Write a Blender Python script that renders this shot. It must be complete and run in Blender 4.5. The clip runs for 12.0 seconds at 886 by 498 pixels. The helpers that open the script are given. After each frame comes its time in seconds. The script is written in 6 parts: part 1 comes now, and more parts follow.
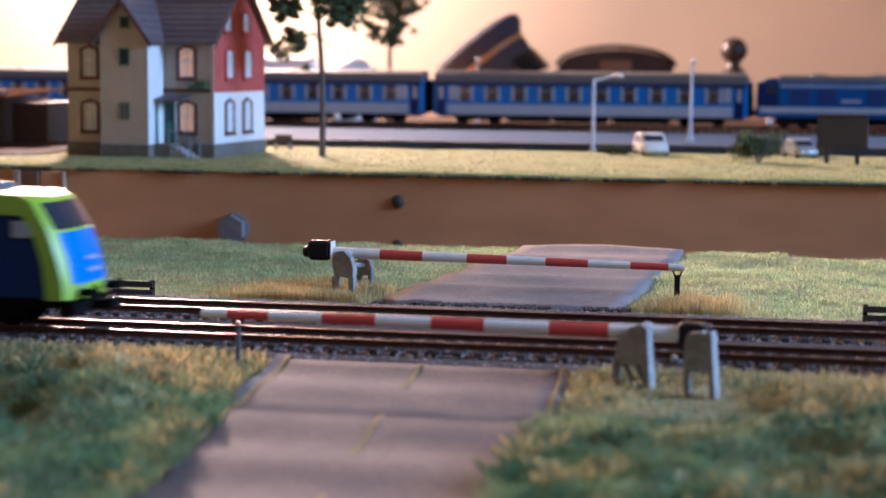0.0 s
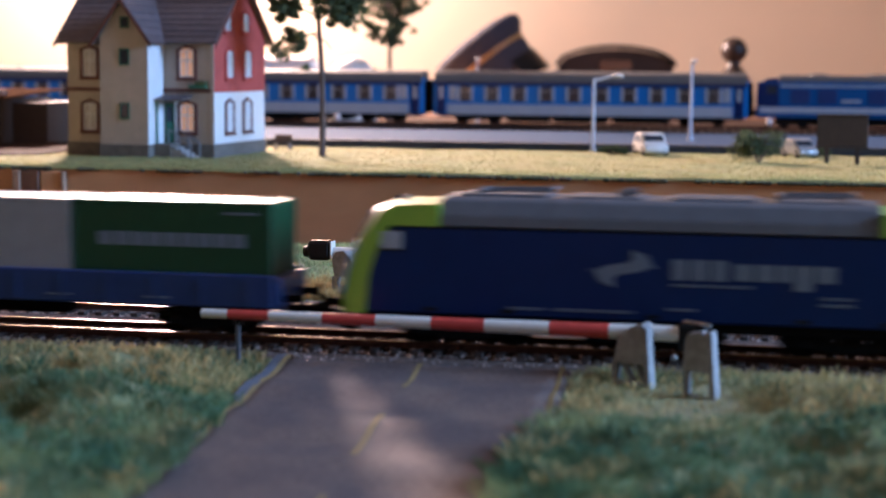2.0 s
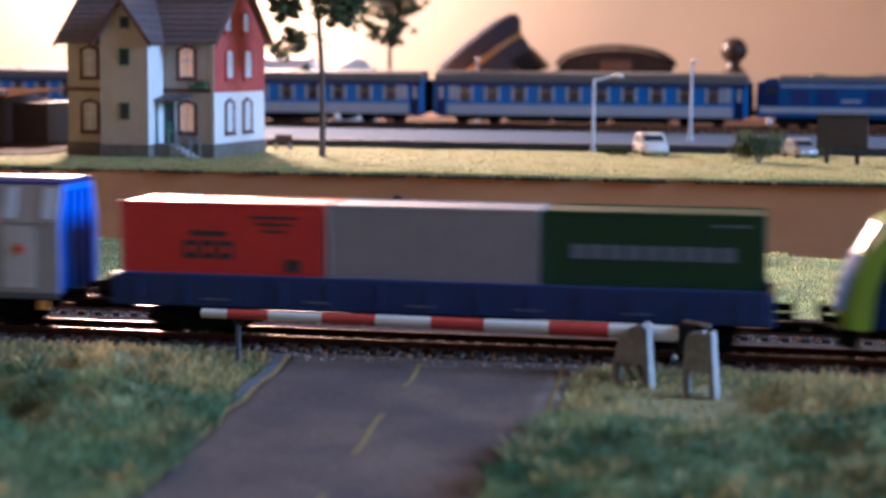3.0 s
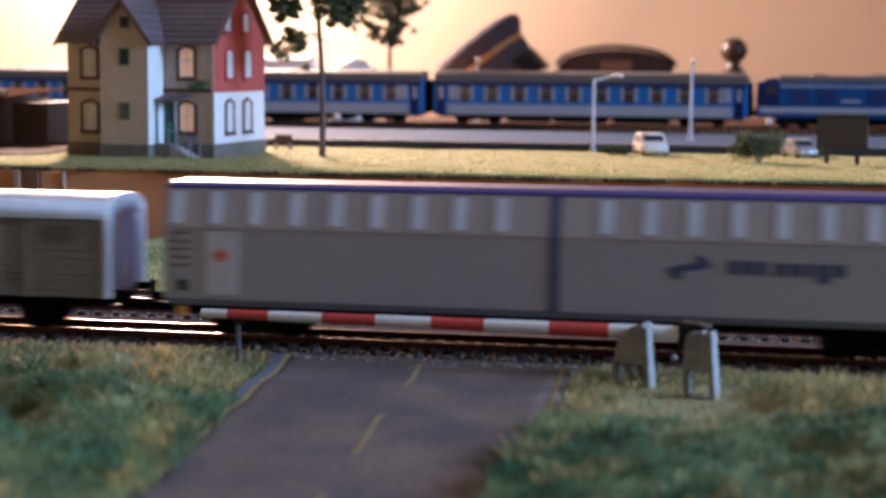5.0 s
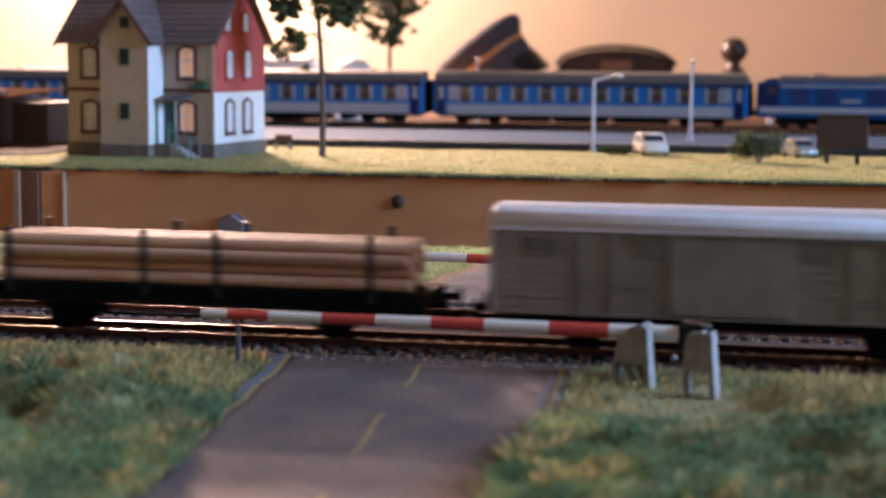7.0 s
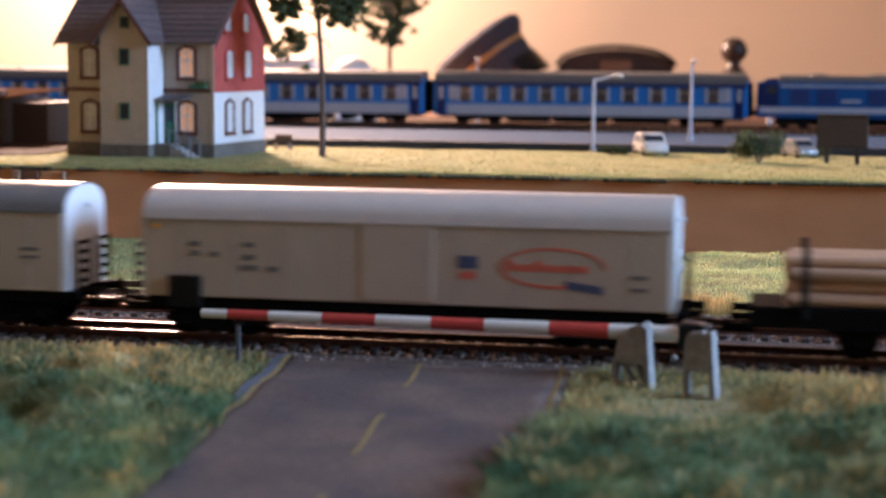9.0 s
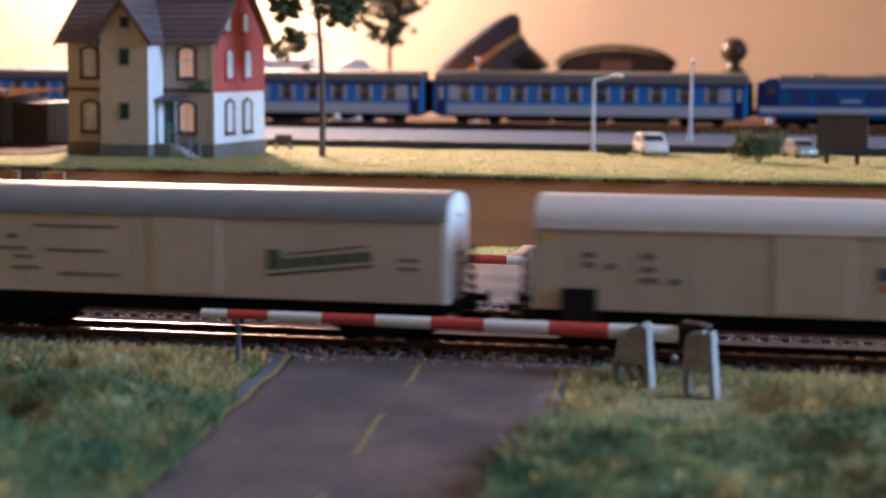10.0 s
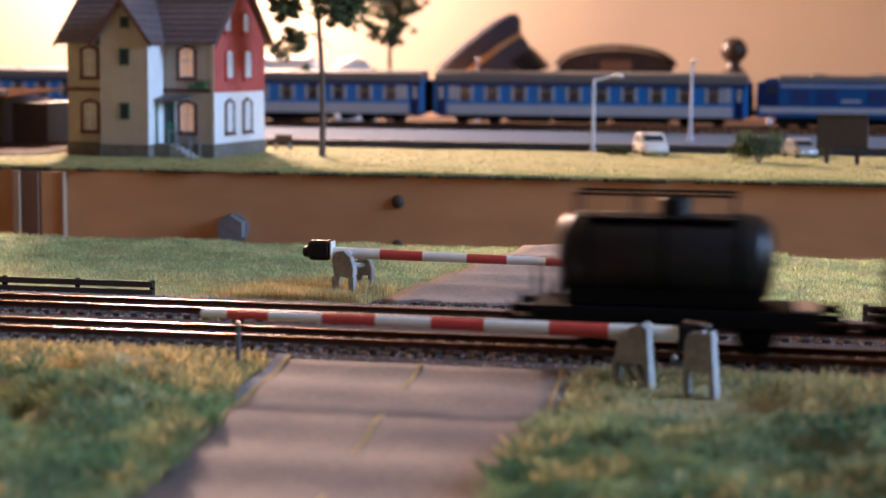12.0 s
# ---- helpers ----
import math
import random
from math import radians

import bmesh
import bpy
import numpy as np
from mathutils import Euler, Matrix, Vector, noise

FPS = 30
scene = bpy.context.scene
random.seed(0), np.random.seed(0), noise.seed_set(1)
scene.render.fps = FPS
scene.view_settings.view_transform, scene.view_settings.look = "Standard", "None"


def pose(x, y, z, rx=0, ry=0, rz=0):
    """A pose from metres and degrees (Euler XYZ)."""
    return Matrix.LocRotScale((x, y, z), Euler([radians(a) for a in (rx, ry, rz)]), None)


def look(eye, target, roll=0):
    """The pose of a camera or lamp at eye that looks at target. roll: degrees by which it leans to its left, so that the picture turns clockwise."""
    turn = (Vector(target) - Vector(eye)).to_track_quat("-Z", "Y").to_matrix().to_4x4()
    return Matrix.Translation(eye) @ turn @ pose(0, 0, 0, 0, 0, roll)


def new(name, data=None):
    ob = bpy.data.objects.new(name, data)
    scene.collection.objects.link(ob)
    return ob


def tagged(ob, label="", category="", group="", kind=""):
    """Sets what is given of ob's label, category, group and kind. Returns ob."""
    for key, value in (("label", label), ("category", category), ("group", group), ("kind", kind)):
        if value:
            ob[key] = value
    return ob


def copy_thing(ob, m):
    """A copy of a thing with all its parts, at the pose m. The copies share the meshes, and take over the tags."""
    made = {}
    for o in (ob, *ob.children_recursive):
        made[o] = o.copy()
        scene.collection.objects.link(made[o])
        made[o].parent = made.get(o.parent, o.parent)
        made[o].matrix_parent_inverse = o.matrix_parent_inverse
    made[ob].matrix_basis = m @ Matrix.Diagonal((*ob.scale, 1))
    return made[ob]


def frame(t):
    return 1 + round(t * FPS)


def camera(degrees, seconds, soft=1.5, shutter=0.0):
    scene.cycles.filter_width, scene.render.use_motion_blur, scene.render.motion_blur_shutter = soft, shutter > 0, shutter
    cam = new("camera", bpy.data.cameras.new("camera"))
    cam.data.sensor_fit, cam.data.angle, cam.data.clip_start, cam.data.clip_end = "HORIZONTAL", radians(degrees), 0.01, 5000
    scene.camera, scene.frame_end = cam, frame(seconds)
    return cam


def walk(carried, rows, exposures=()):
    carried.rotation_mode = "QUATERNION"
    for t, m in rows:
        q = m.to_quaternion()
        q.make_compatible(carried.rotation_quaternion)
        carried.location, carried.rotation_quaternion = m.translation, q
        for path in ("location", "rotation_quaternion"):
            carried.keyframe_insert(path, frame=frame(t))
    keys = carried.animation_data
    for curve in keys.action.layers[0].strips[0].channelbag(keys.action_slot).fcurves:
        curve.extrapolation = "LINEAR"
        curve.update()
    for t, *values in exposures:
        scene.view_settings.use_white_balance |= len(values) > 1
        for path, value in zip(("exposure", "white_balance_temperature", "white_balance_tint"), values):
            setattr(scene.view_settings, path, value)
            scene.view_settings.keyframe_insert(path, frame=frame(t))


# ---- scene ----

from mathutils import noise as mnoise

# ---------------- camera: stands still, long lens, shallow focus ----------------
cam = camera(29.65, 12.0, soft=1.6, shutter=0.75)
PITCH, ROLL, YAW = 6.44, 0.4, 11.207
eye = (0.1044, -0.528, 0.0968)
aim = (eye[0] - math.sin(radians(YAW)) * math.cos(radians(PITCH)),
       eye[1] + math.cos(radians(YAW)) * math.cos(radians(PITCH)),
       eye[2] - math.sin(radians(PITCH)))
cam.data.dof.use_dof = True
cam.data.dof.focus_distance = 0.70
cam.data.dof.aperture_fstop = 15.5
cam_pose = look(eye, aim, ROLL)
walk(cam, [(0.0, cam_pose), (12.0, cam_pose)], exposures=[(0.0, 0.0, 4800, 21), (3.2, 0.0, 4800, 21), (4.8, 0.0, 5050, 21), (5.6, 0.0, 5250, 21), (12.0, 0.0, 5300, 21)])

# ---------------- light: warm room lamp behind, cool window to the right ----------------
world = bpy.data.worlds.new("world")
scene.world = world
world.use_nodes = True
sky = world.node_tree.nodes.new("ShaderNodeTexSky")
sky.sky_type, sky.sun_disc = "NISHITA", False
sky.sun_elevation, sky.sun_rotation = radians(35), radians(60)
world.node_tree.links.new(sky.outputs[0], world.node_tree.nodes["Background"].inputs[0])
world.node_tree.nodes["Background"].inputs[1].default_value = 0.1


def area_lamp(name, at, target, size, size_y, watts, colour, spread=180):
    data = bpy.data.lights.new(name, "AREA")
    data.shape, data.size, data.size_y = "RECTANGLE", size, size_y
    data.energy, data.color, data.spread = watts, colour, radians(spread)
    ob = new(name, data)
    ob.matrix_world = look(at, target)
    return ob


LAMP = (-0.72, 1.60, 0.47)
area_lamp("lamp_reflector", LAMP, (-0.05, 0.0, 0.02), 0.15, 0.10, 51.0, (1.0, 0.59, 0.33))
# Unseen point light nearer the wall, added to brighten it apart from the reflector.
spill = bpy.data.lights.new("wall_spill", "POINT")
spill.energy, spill.color, spill.shadow_soft_size = 54.0, (1.0, 0.71, 0.46), 0.05
new("wall_spill", spill).location = (LAMP[0] - 0.06, LAMP[1] + 0.17, LAMP[2])
area_lamp("window_light", (2.36, -0.1, 0.9), (0.0, -0.8, 0.1), 1.15, 0.95, 45.0, (0.60, 0.82, 1.0), 115)


# ---------------- materials ----------------
def material(name, colour, rough=0.5, metal=0.0, vary=0.15, scale=200.0, bump=0.1, fine=900.0, second=None, mix_scale=40.0,
             island=0.0, per_object=0.0, emit=0.0, coat=0.0, stretch=(1, 1, 1), contrast=(0.4, 0.6), thin=0.0, spec=0.5):
    m = bpy.data.materials.new(name)
    m.use_nodes = True
    nt = m.node_tree
    n, l = nt.nodes, nt.links
    b = n["Principled BSDF"]
    b.inputs["Roughness"].default_value, b.inputs["Metallic"].default_value = rough, metal
    b.inputs["Coat Weight"].default_value = coat
    b.inputs["Specular IOR Level"].default_value = spec
    tc = n.new("ShaderNodeTexCoord")
    mp = n.new("ShaderNodeMapping")
    mp.inputs["Scale"].default_value = stretch
    l.new(tc.outputs["Object"], mp.inputs[0])

    def noise_node(s, detail=4.0):
        t = n.new("ShaderNodeTexNoise")
        t.inputs["Scale"].default_value, t.inputs["Detail"].default_value = s, detail
        l.new(mp.outputs[0], t.inputs["Vector"])
        return t

    def mixer(kind, fac, a, c):
        x = n.new("ShaderNodeMix")
        x.data_type, x.blend_type = "RGBA", kind
        for sock, v in ((x.inputs[0], fac), (x.inputs[6], a), (x.inputs[7], c)):
            if isinstance(v, bpy.types.NodeSocket):
                l.new(v, sock)
            elif isinstance(v, float):
                sock.default_value = v
            else:
                sock.default_value = (*v[:3], 1)
        return x.outputs[2]

    col = colour
    if second:
        t = noise_node(mix_scale, 5.0)
        r = n.new("ShaderNodeMapRange")
        r.inputs[1].default_value, r.inputs[2].default_value = contrast
        l.new(t.outputs[0], r.inputs[0])
        col = mixer("MIX", r.outputs[0], colour, second)
    t = noise_node(scale)
    r = n.new("ShaderNodeMapRange")
    r.inputs[1].default_value, r.inputs[2].default_value = 0.25, 0.75
    r.inputs[3].default_value, r.inputs[4].default_value = 1 - vary, 1 + vary
    l.new(t.outputs[0], r.inputs[0])
    hsv = n.new("ShaderNodeHueSaturation")
    if isinstance(col, bpy.types.NodeSocket):
        l.new(col, hsv.inputs["Color"])
    else:
        hsv.inputs["Color"].default_value = (*col, 1)
    value = r.outputs[0]
    for amount, kind in ((island, "geo"), (per_object, "obj")):
        if amount:
            src = n.new("ShaderNodeNewGeometry") if kind == "geo" else n.new("ShaderNodeObjectInfo")
            out = src.outputs["Random Per Island"] if kind == "geo" else src.outputs["Random"]
            rr = n.new("ShaderNodeMapRange")
            rr.inputs[3].default_value, rr.inputs[4].default_value = 1 - amount, 1 + amount
            l.new(out, rr.inputs[0])
            mul = n.new("ShaderNodeMath")
            mul.operation = "MULTIPLY"
            l.new(value, mul.inputs[0])
            l.new(rr.outputs[0], mul.inputs[1])
            value = mul.outputs[0]
    l.new(value, hsv.inputs["Value"])
    l.new(hsv.outputs[0], b.inputs["Base Color"])
    if bump:
        t = noise_node(fine, 3.0)
        bp = n.new("ShaderNodeBump")
        bp.inputs["Strength"].default_value, bp.inputs["Distance"].default_value = bump, 0.0006
        l.new(t.outputs[0], bp.inputs["Height"])
        l.new(bp.outputs[0], b.inputs["Normal"])
        rg = n.new("ShaderNodeMapRange")
        rg.inputs[3].default_value, rg.inputs[4].default_value = max(0.02, rough - 0.1), min(1, rough + 0.1)
        l.new(t.outputs[0], rg.inputs[0])
        l.new(rg.outputs[0], b.inputs["Roughness"])
    if thin:
        tr = n.new("ShaderNodeBsdfTranslucent")
        mx = n.new("ShaderNodeMixShader")
        mx.inputs[0].default_value = thin
        l.new(hsv.outputs[0], tr.inputs[0])
        l.new(b.outputs[0], mx.inputs[1])
        l.new(tr.outputs[0], mx.inputs[2])
        l.new(mx.outputs[0], n["Material Output"].inputs[0])
    if emit:
        b.inputs["Emission Color"].default_value = (*colour, 1)
        b.inputs["Emission Strength"].default_value = emit
    return m


M = {}
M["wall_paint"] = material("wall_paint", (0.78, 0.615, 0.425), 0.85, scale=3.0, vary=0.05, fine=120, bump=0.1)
# Unseen walls and ceiling: dark warm tones cut and tint the bounced light.
M["room_dim_paint"] = material("room_dim_paint", (0.31, 0.235, 0.165), 0.9, scale=3.0, vary=0.06, fine=120, bump=0.1)
M["ceiling"] = material("ceiling", (0.38, 0.34, 0.29), 0.9, scale=4.0, vary=0.05)
M["floor_wood"] = material("floor_wood", (0.25, 0.15, 0.09), 0.5, scale=20, stretch=(1, 8, 1))
M["board"] = material("board", (0.60, 0.325, 0.145), 0.6, scale=24, vary=0.08, stretch=(1, 1, 2.5), second=(0.53, 0.28, 0.12), mix_scale=9, fine=300, bump=0.15)
M["board_dark"] = material("board_dark", (0.16, 0.075, 0.04), 0.55, scale=60, stretch=(6, 6, 1))
M["board_pale"] = material("board_pale", (0.36, 0.23, 0.14), 0.6, scale=60, stretch=(6, 6, 1))
M["earth"] = material("earth", (0.13, 0.095, 0.06), 0.95, scale=300, vary=0.35, second=(0.08, 0.085, 0.04), mix_scale=45, fine=700, bump=0.6)
M["turf"] = material("turf", (0.27, 0.29, 0.13), 0.95, scale=500, vary=0.4, second=(0.32, 0.29, 0.15), mix_scale=30, fine=900, bump=0.7)
M["upper_turf"] = material("upper_turf", (0.36, 0.33, 0.12), 0.95, scale=500, vary=0.3, second=(0.28, 0.30, 0.11), mix_scale=18, fine=900, bump=0.6)
M["grass_green"] = material("grass_green", (0.125, 0.20, 0.08), 0.7, scale=60, vary=0.35, second=(0.29, 0.31, 0.13), mix_scale=24, contrast=(0.44, 0.58), island=0.45, bump=0, thin=0.45)
M["grass_dark"] = material("grass_dark", (0.07, 0.155, 0.08), 0.7, scale=60, vary=0.35, second=(0.16, 0.23, 0.11), mix_scale=26, contrast=(0.44, 0.58), island=0.45, bump=0, thin=0.4)
M["grass_straw"] = material("grass_straw", (0.66, 0.46, 0.18), 0.7, scale=80, vary=0.25, second=(0.54, 0.44, 0.18), mix_scale=55, island=0.4, bump=0, thin=0.45)
M["grass_pale"] = material("grass_pale", (0.46, 0.56, 0.28), 0.7, scale=60, vary=0.25, second=(0.56, 0.58, 0.28), mix_scale=38, island=0.4, bump=0, thin=0.5)
M["ballast"] = material("ballast", (0.30, 0.235, 0.205), 0.85, scale=900, vary=0.25, island=0.55, bump=0.3)
M["ballast_bed"] = material("ballast_bed", (0.12, 0.085, 0.068), 0.95, scale=900, vary=0.5, fine=1400, bump=0.8)
M["sleeper"] = material("sleeper", (0.045, 0.03, 0.022), 0.7, scale=500, per_object=0.25)
M["rail_head"] = material("rail_head", (0.17, 0.095, 0.055), 0.30, 1.0, scale=300, vary=0.1, fine=500, bump=0.04, stretch=(0.05, 1, 1))
M["rail_web"] = material("rail_web", (0.060, 0.026, 0.017), 0.7, spec=0.2, scale=400, vary=0.25)
M["asphalt"] = material("asphalt", (0.118, 0.094, 0.090), 0.84, spec=0.2, scale=600, vary=0.22, second=(0.185, 0.135, 0.110), mix_scale=28, fine=2000, bump=0.15)
M["asphalt_pale"] = material("asphalt_pale", (0.215, 0.185, 0.175), 0.85, spec=0.2, scale=600, vary=0.2, second=(0.27, 0.225, 0.205), mix_scale=30, fine=2000, bump=0.15)
M["kerb"] = material("kerb", (0.15, 0.16, 0.19), 0.9, spec=0.05, scale=500, vary=0.2)
M["yellow_paint"] = material("yellow_paint", (0.31, 0.235, 0.11), 0.9, spec=0.05, scale=900, vary=0.35)
M["white_enamel"] = material("white_enamel", (0.72, 0.69, 0.62), 0.4, scale=300, vary=0.06)
M["red_enamel"] = material("red_enamel", (0.52, 0.06, 0.045), 0.4, scale=300, vary=0.1)
M["concrete"] = material("concrete", (0.33, 0.315, 0.30), 0.55, scale=500, vary=0.2, second=(0.24, 0.23, 0.22), mix_scale=150)
M["black"] = material("black", (0.007, 0.0068, 0.007), 0.42, spec=0.22, scale=400, vary=0.3)
M["tank_black"] = material("tank_black", (0.006, 0.006, 0.0065), 0.38, scale=400, vary=0.3, spec=0.35, bump=0.05)
M["black_matte"] = material("black_matte", (0.006, 0.0055, 0.005), 0.85, spec=0.08, scale=500, vary=0.4)
M["steel"] = material("steel", (0.45, 0.45, 0.46), 0.35, 1.0, scale=400, vary=0.15)
M["zinc"] = material("zinc", (0.24, 0.25, 0.27), 0.45, 0.4, scale=300, vary=0.15)
M["navy"] = material("navy", (0.004, 0.019, 0.095), 0.36, spec=0.25, scale=150, vary=0.08, fine=500, bump=0.03)
M["lime"] = material("lime", (0.30, 0.46, 0.03), 0.38, scale=150, vary=0.06, fine=500, bump=0.03)
M["sky_blue"] = material("sky_blue", (0.025, 0.18, 0.68), 0.3, scale=150, vary=0.06, bump=0.03)
M["roof_grey"] = material("roof_grey", (0.125, 0.128, 0.138), 0.5, spec=0.3, scale=200, vary=0.12)
M["pale_print"] = material("pale_print", (0.17, 0.20, 0.25), 0.5, scale=400, vary=0.08, bump=0)
M["window_dark"] = material("window_dark", (0.03, 0.035, 0.045), 0.08, scale=50, vary=0.1, bump=0)
M["window_pale"] = material("window_pale", (0.34, 0.36, 0.40), 0.15, scale=80, vary=0.15, bump=0)
M["con_green"] = material("con_green", (0.008, 0.062, 0.022), 0.4, scale=200, vary=0.1, bump=0.05)
M["con_grey"] = material("con_grey", (0.36, 0.35, 0.36), 0.45, scale=200, vary=0.06, bump=0.05)
M["con_red"] = material("con_red", (0.72, 0.045, 0.035), 0.4, scale=200, vary=0.06, bump=0.05)
M["wagon_blue"] = material("wagon_blue", (0.012, 0.036, 0.145), 0.45, scale=200, vary=0.1, bump=0.05)
M["bright_blue"] = material("bright_blue", (0.03, 0.16, 0.72), 0.4, scale=200, vary=0.08, bump=0.05)
M["silver"] = material("silver", (0.40, 0.39, 0.40), 0.45, 0.15, scale=120, vary=0.06, bump=0.05)
M["silver_hood"] = material("silver_hood", (0.40, 0.355, 0.32), 0.45, 0.1, scale=120, vary=0.06, bump=0.05)
M["strip"] = material("strip", (0.60, 0.63, 0.68), 0.4, scale=150, vary=0.05, bump=0)
M["roof_blue"] = material("roof_blue", (0.020, 0.034, 0.17), 0.4, scale=150, vary=0.08, bump=0.05)
M["van_grey"] = material("van_grey", (0.255, 0.225, 0.175), 0.6, scale=160, vary=0.14, second=(0.22, 0.195, 0.155), mix_scale=60, bump=0.1)
M["van_dark"] = material("van_dark", (0.17, 0.15, 0.12), 0.6, scale=200, vary=0.15)
M["van_joint"] = material("van_joint", (0.20, 0.178, 0.14), 0.6, scale=200, vary=0.15)
M["van_roof"] = material("van_roof", (0.60, 0.59, 0.60), 0.5, scale=160, vary=0.08)
M["cream"] = material("cream", (0.54, 0.445, 0.33), 0.5, scale=160, vary=0.06, second=(0.49, 0.40, 0.295), mix_scale=40, bump=0.05)
M["cream_roof"] = material("cream_roof", (0.60, 0.54, 0.48), 0.45, scale=160, vary=0.05, bump=0.05)
M["slate_roof"] = material("slate_roof", (0.185, 0.185, 0.18), 0.5, scale=160, vary=0.1, bump=0.05)
M["end_white"] = material("end_white", (0.74, 0.76, 0.78), 0.45, scale=160, vary=0.06)
M["print_black"] = material("print_black", (0.05, 0.045, 0.045), 0.6, scale=400, vary=0.1, bump=0)
M["print_grey"] = material("print_grey", (0.19, 0.17, 0.155), 0.6, scale=400, vary=0.1, bump=0)
M["print_green"] = material("print_green", (0.075, 0.11, 0.08), 0.6, scale=400, vary=0.1, bump=0)
M["print_red"] = material("print_red", (0.68, 0.14, 0.08), 0.6, scale=400, vary=0.1, bump=0)
M["print_blue"] = material("print_blue", (0.07, 0.09, 0.17), 0.6, scale=400, vary=0.1, bump=0)
M["print_orange"] = material("print_orange", (0.80, 0.38, 0.06), 0.6, scale=400, vary=0.1, bump=0)
M["timber"] = material("timber", (0.52, 0.33, 0.20), 0.6, scale=300, vary=0.15, second=(0.45, 0.27, 0.16), mix_scale=90, stretch=(0.15, 1, 1), island=0.2, per_object=0.15)
M["timber_end"] = material("timber_end", (0.66, 0.56, 0.45), 0.7, scale=500, vary=0.2)
M["plaster"] = material("plaster", (0.47, 0.40, 0.32), 0.8, scale=200, vary=0.08, second=(0.43, 0.365, 0.29), mix_scale=25)
M["plaster_white"] = material("plaster_white", (0.74, 0.75, 0.76), 0.8, scale=200, vary=0.05)
M["plaster_red"] = material("plaster_red", (0.46, 0.09, 0.075), 0.75, scale=200, vary=0.12, second=(0.40, 0.075, 0.06), mix_scale=60)
M["brick_trim"] = material("brick_trim", (0.13, 0.05, 0.035), 0.75, scale=300, vary=0.25)
M["plinth"] = material("plinth", (0.16, 0.145, 0.125), 0.8, scale=250, vary=0.2)
M["tile_roof"] = material("tile_roof", (0.115, 0.095, 0.102), 0.6, scale=250, vary=0.2, per_object=0.2)
M["green_door"] = material("green_door", (0.04, 0.16, 0.09), 0.5, scale=250, vary=0.12)
M["frame_white"] = material("frame_white", (0.72, 0.73, 0.75), 0.5, scale=250, vary=0.05)
M["curtain"] = material("curtain", (0.58, 0.55, 0.53), 0.6, scale=400, vary=0.2)
# Glowing pane in place of the bright wall seen through the house; no lamp inside.
M["glow_pane"] = material("glow_pane", (0.72, 0.38, 0.19), 0.6, scale=400, vary=0.2, emit=0.45)
M["shed_wall"] = material("shed_wall", (0.045, 0.031, 0.022), 0.7, scale=200, vary=0.2, stretch=(6, 6, 1))
M["shed_roof"] = material("shed_roof", (0.10, 0.058, 0.036), 0.85, spec=0.0, scale=150, vary=0.15)
# The window's blue reflection is put into the grey platform's colour.
M["platform_top"] = material("platform_top", (0.050, 0.090, 0.170), 0.85, spec=0.05, scale=150, vary=0.1)
M["platform_edge"] = material("platform_edge", (0.035, 0.038, 0.042), 0.7, scale=200, vary=0.2)
M["gravel_brown"] = material("gravel_brown", (0.040, 0.023, 0.015), 0.95, spec=0.1, scale=400, vary=0.45, fine=900, bump=0.8)
M["coach_blue"] = material("coach_blue", (0.014, 0.165, 0.50), 0.4, scale=120, vary=0.06, bump=0.03)
M["coach_grey"] = material("coach_grey", (0.42, 0.45, 0.50), 0.45, scale=120, vary=0.06, bump=0.03)
M["coach_roof"] = material("coach_roof", (0.12, 0.115, 0.11), 0.6, spec=0.2, scale=120, vary=0.12)
M["loco_blue"] = material("loco_blue", (0.010, 0.085, 0.26), 0.4, scale=120, vary=0.08, bump=0.03, spec=0.3)
M["grass_upper"] = material("grass_upper", (0.34, 0.37, 0.15), 0.8, scale=60, vary=0.25, second=(0.42, 0.38, 0.16), mix_scale=30, island=0.35, bump=0, thin=0.4, spec=0.2)
# Lighter copy of the green grass; lamplight beyond the tracks put into its colour.
M["grass_meadow"] = material("grass_meadow", (0.28, 0.42, 0.20), 0.7, scale=60, vary=0.3, second=(0.44, 0.50, 0.23), mix_scale=24, contrast=(0.42, 0.58), island=0.4, bump=0, thin=0.6)
M["coach_window"] = material("coach_window", (0.055, 0.045, 0.042), 0.2, scale=120, vary=0.3, bump=0)
M["bark"] = material("bark", (0.12, 0.09, 0.075), 0.9, scale=500, vary=0.3, fine=900, bump=0.6)
M["leaf"] = material("leaf", (0.085, 0.105, 0.04), 0.8, scale=300, vary=0.3, island=0.5, bump=0, thin=0.3)
M["bush_leaf"] = material("bush_leaf", (0.060, 0.085, 0.030), 0.8, scale=300, vary=0.3, island=0.5, bump=0, thin=0.3)
M["lamp_grey"] = material("lamp_grey", (0.58, 0.62, 0.70), 0.45, scale=200, vary=0.06)
M["white_car"] = material("white_car", (0.76, 0.74, 0.70), 0.35, scale=200, vary=0.05, bump=0.02)
M["silver_car"] = material("silver_car", (0.36, 0.37, 0.37), 0.35, 0.2, scale=200, vary=0.08, bump=0.02)
M["felt"] = material("felt", (0.035, 0.033, 0.045), 0.85, scale=400, vary=0.2)
M["gold_braid"] = material("gold_braid", (0.42, 0.22, 0.06), 0.5, scale=600, vary=0.25)
M["dark_wood"] = material("dark_wood", (0.035, 0.022, 0.017), 0.35, scale=60, vary=0.3)
M["cabinet_wood"] = material("cabinet_wood", (0.20, 0.11, 0.06), 0.5, scale=30, vary=0.2, stretch=(1, 6, 6))
M["pale_thing"] = material("pale_thing", (0.66, 0.58, 0.54), 0.5, scale=60, vary=0.08)


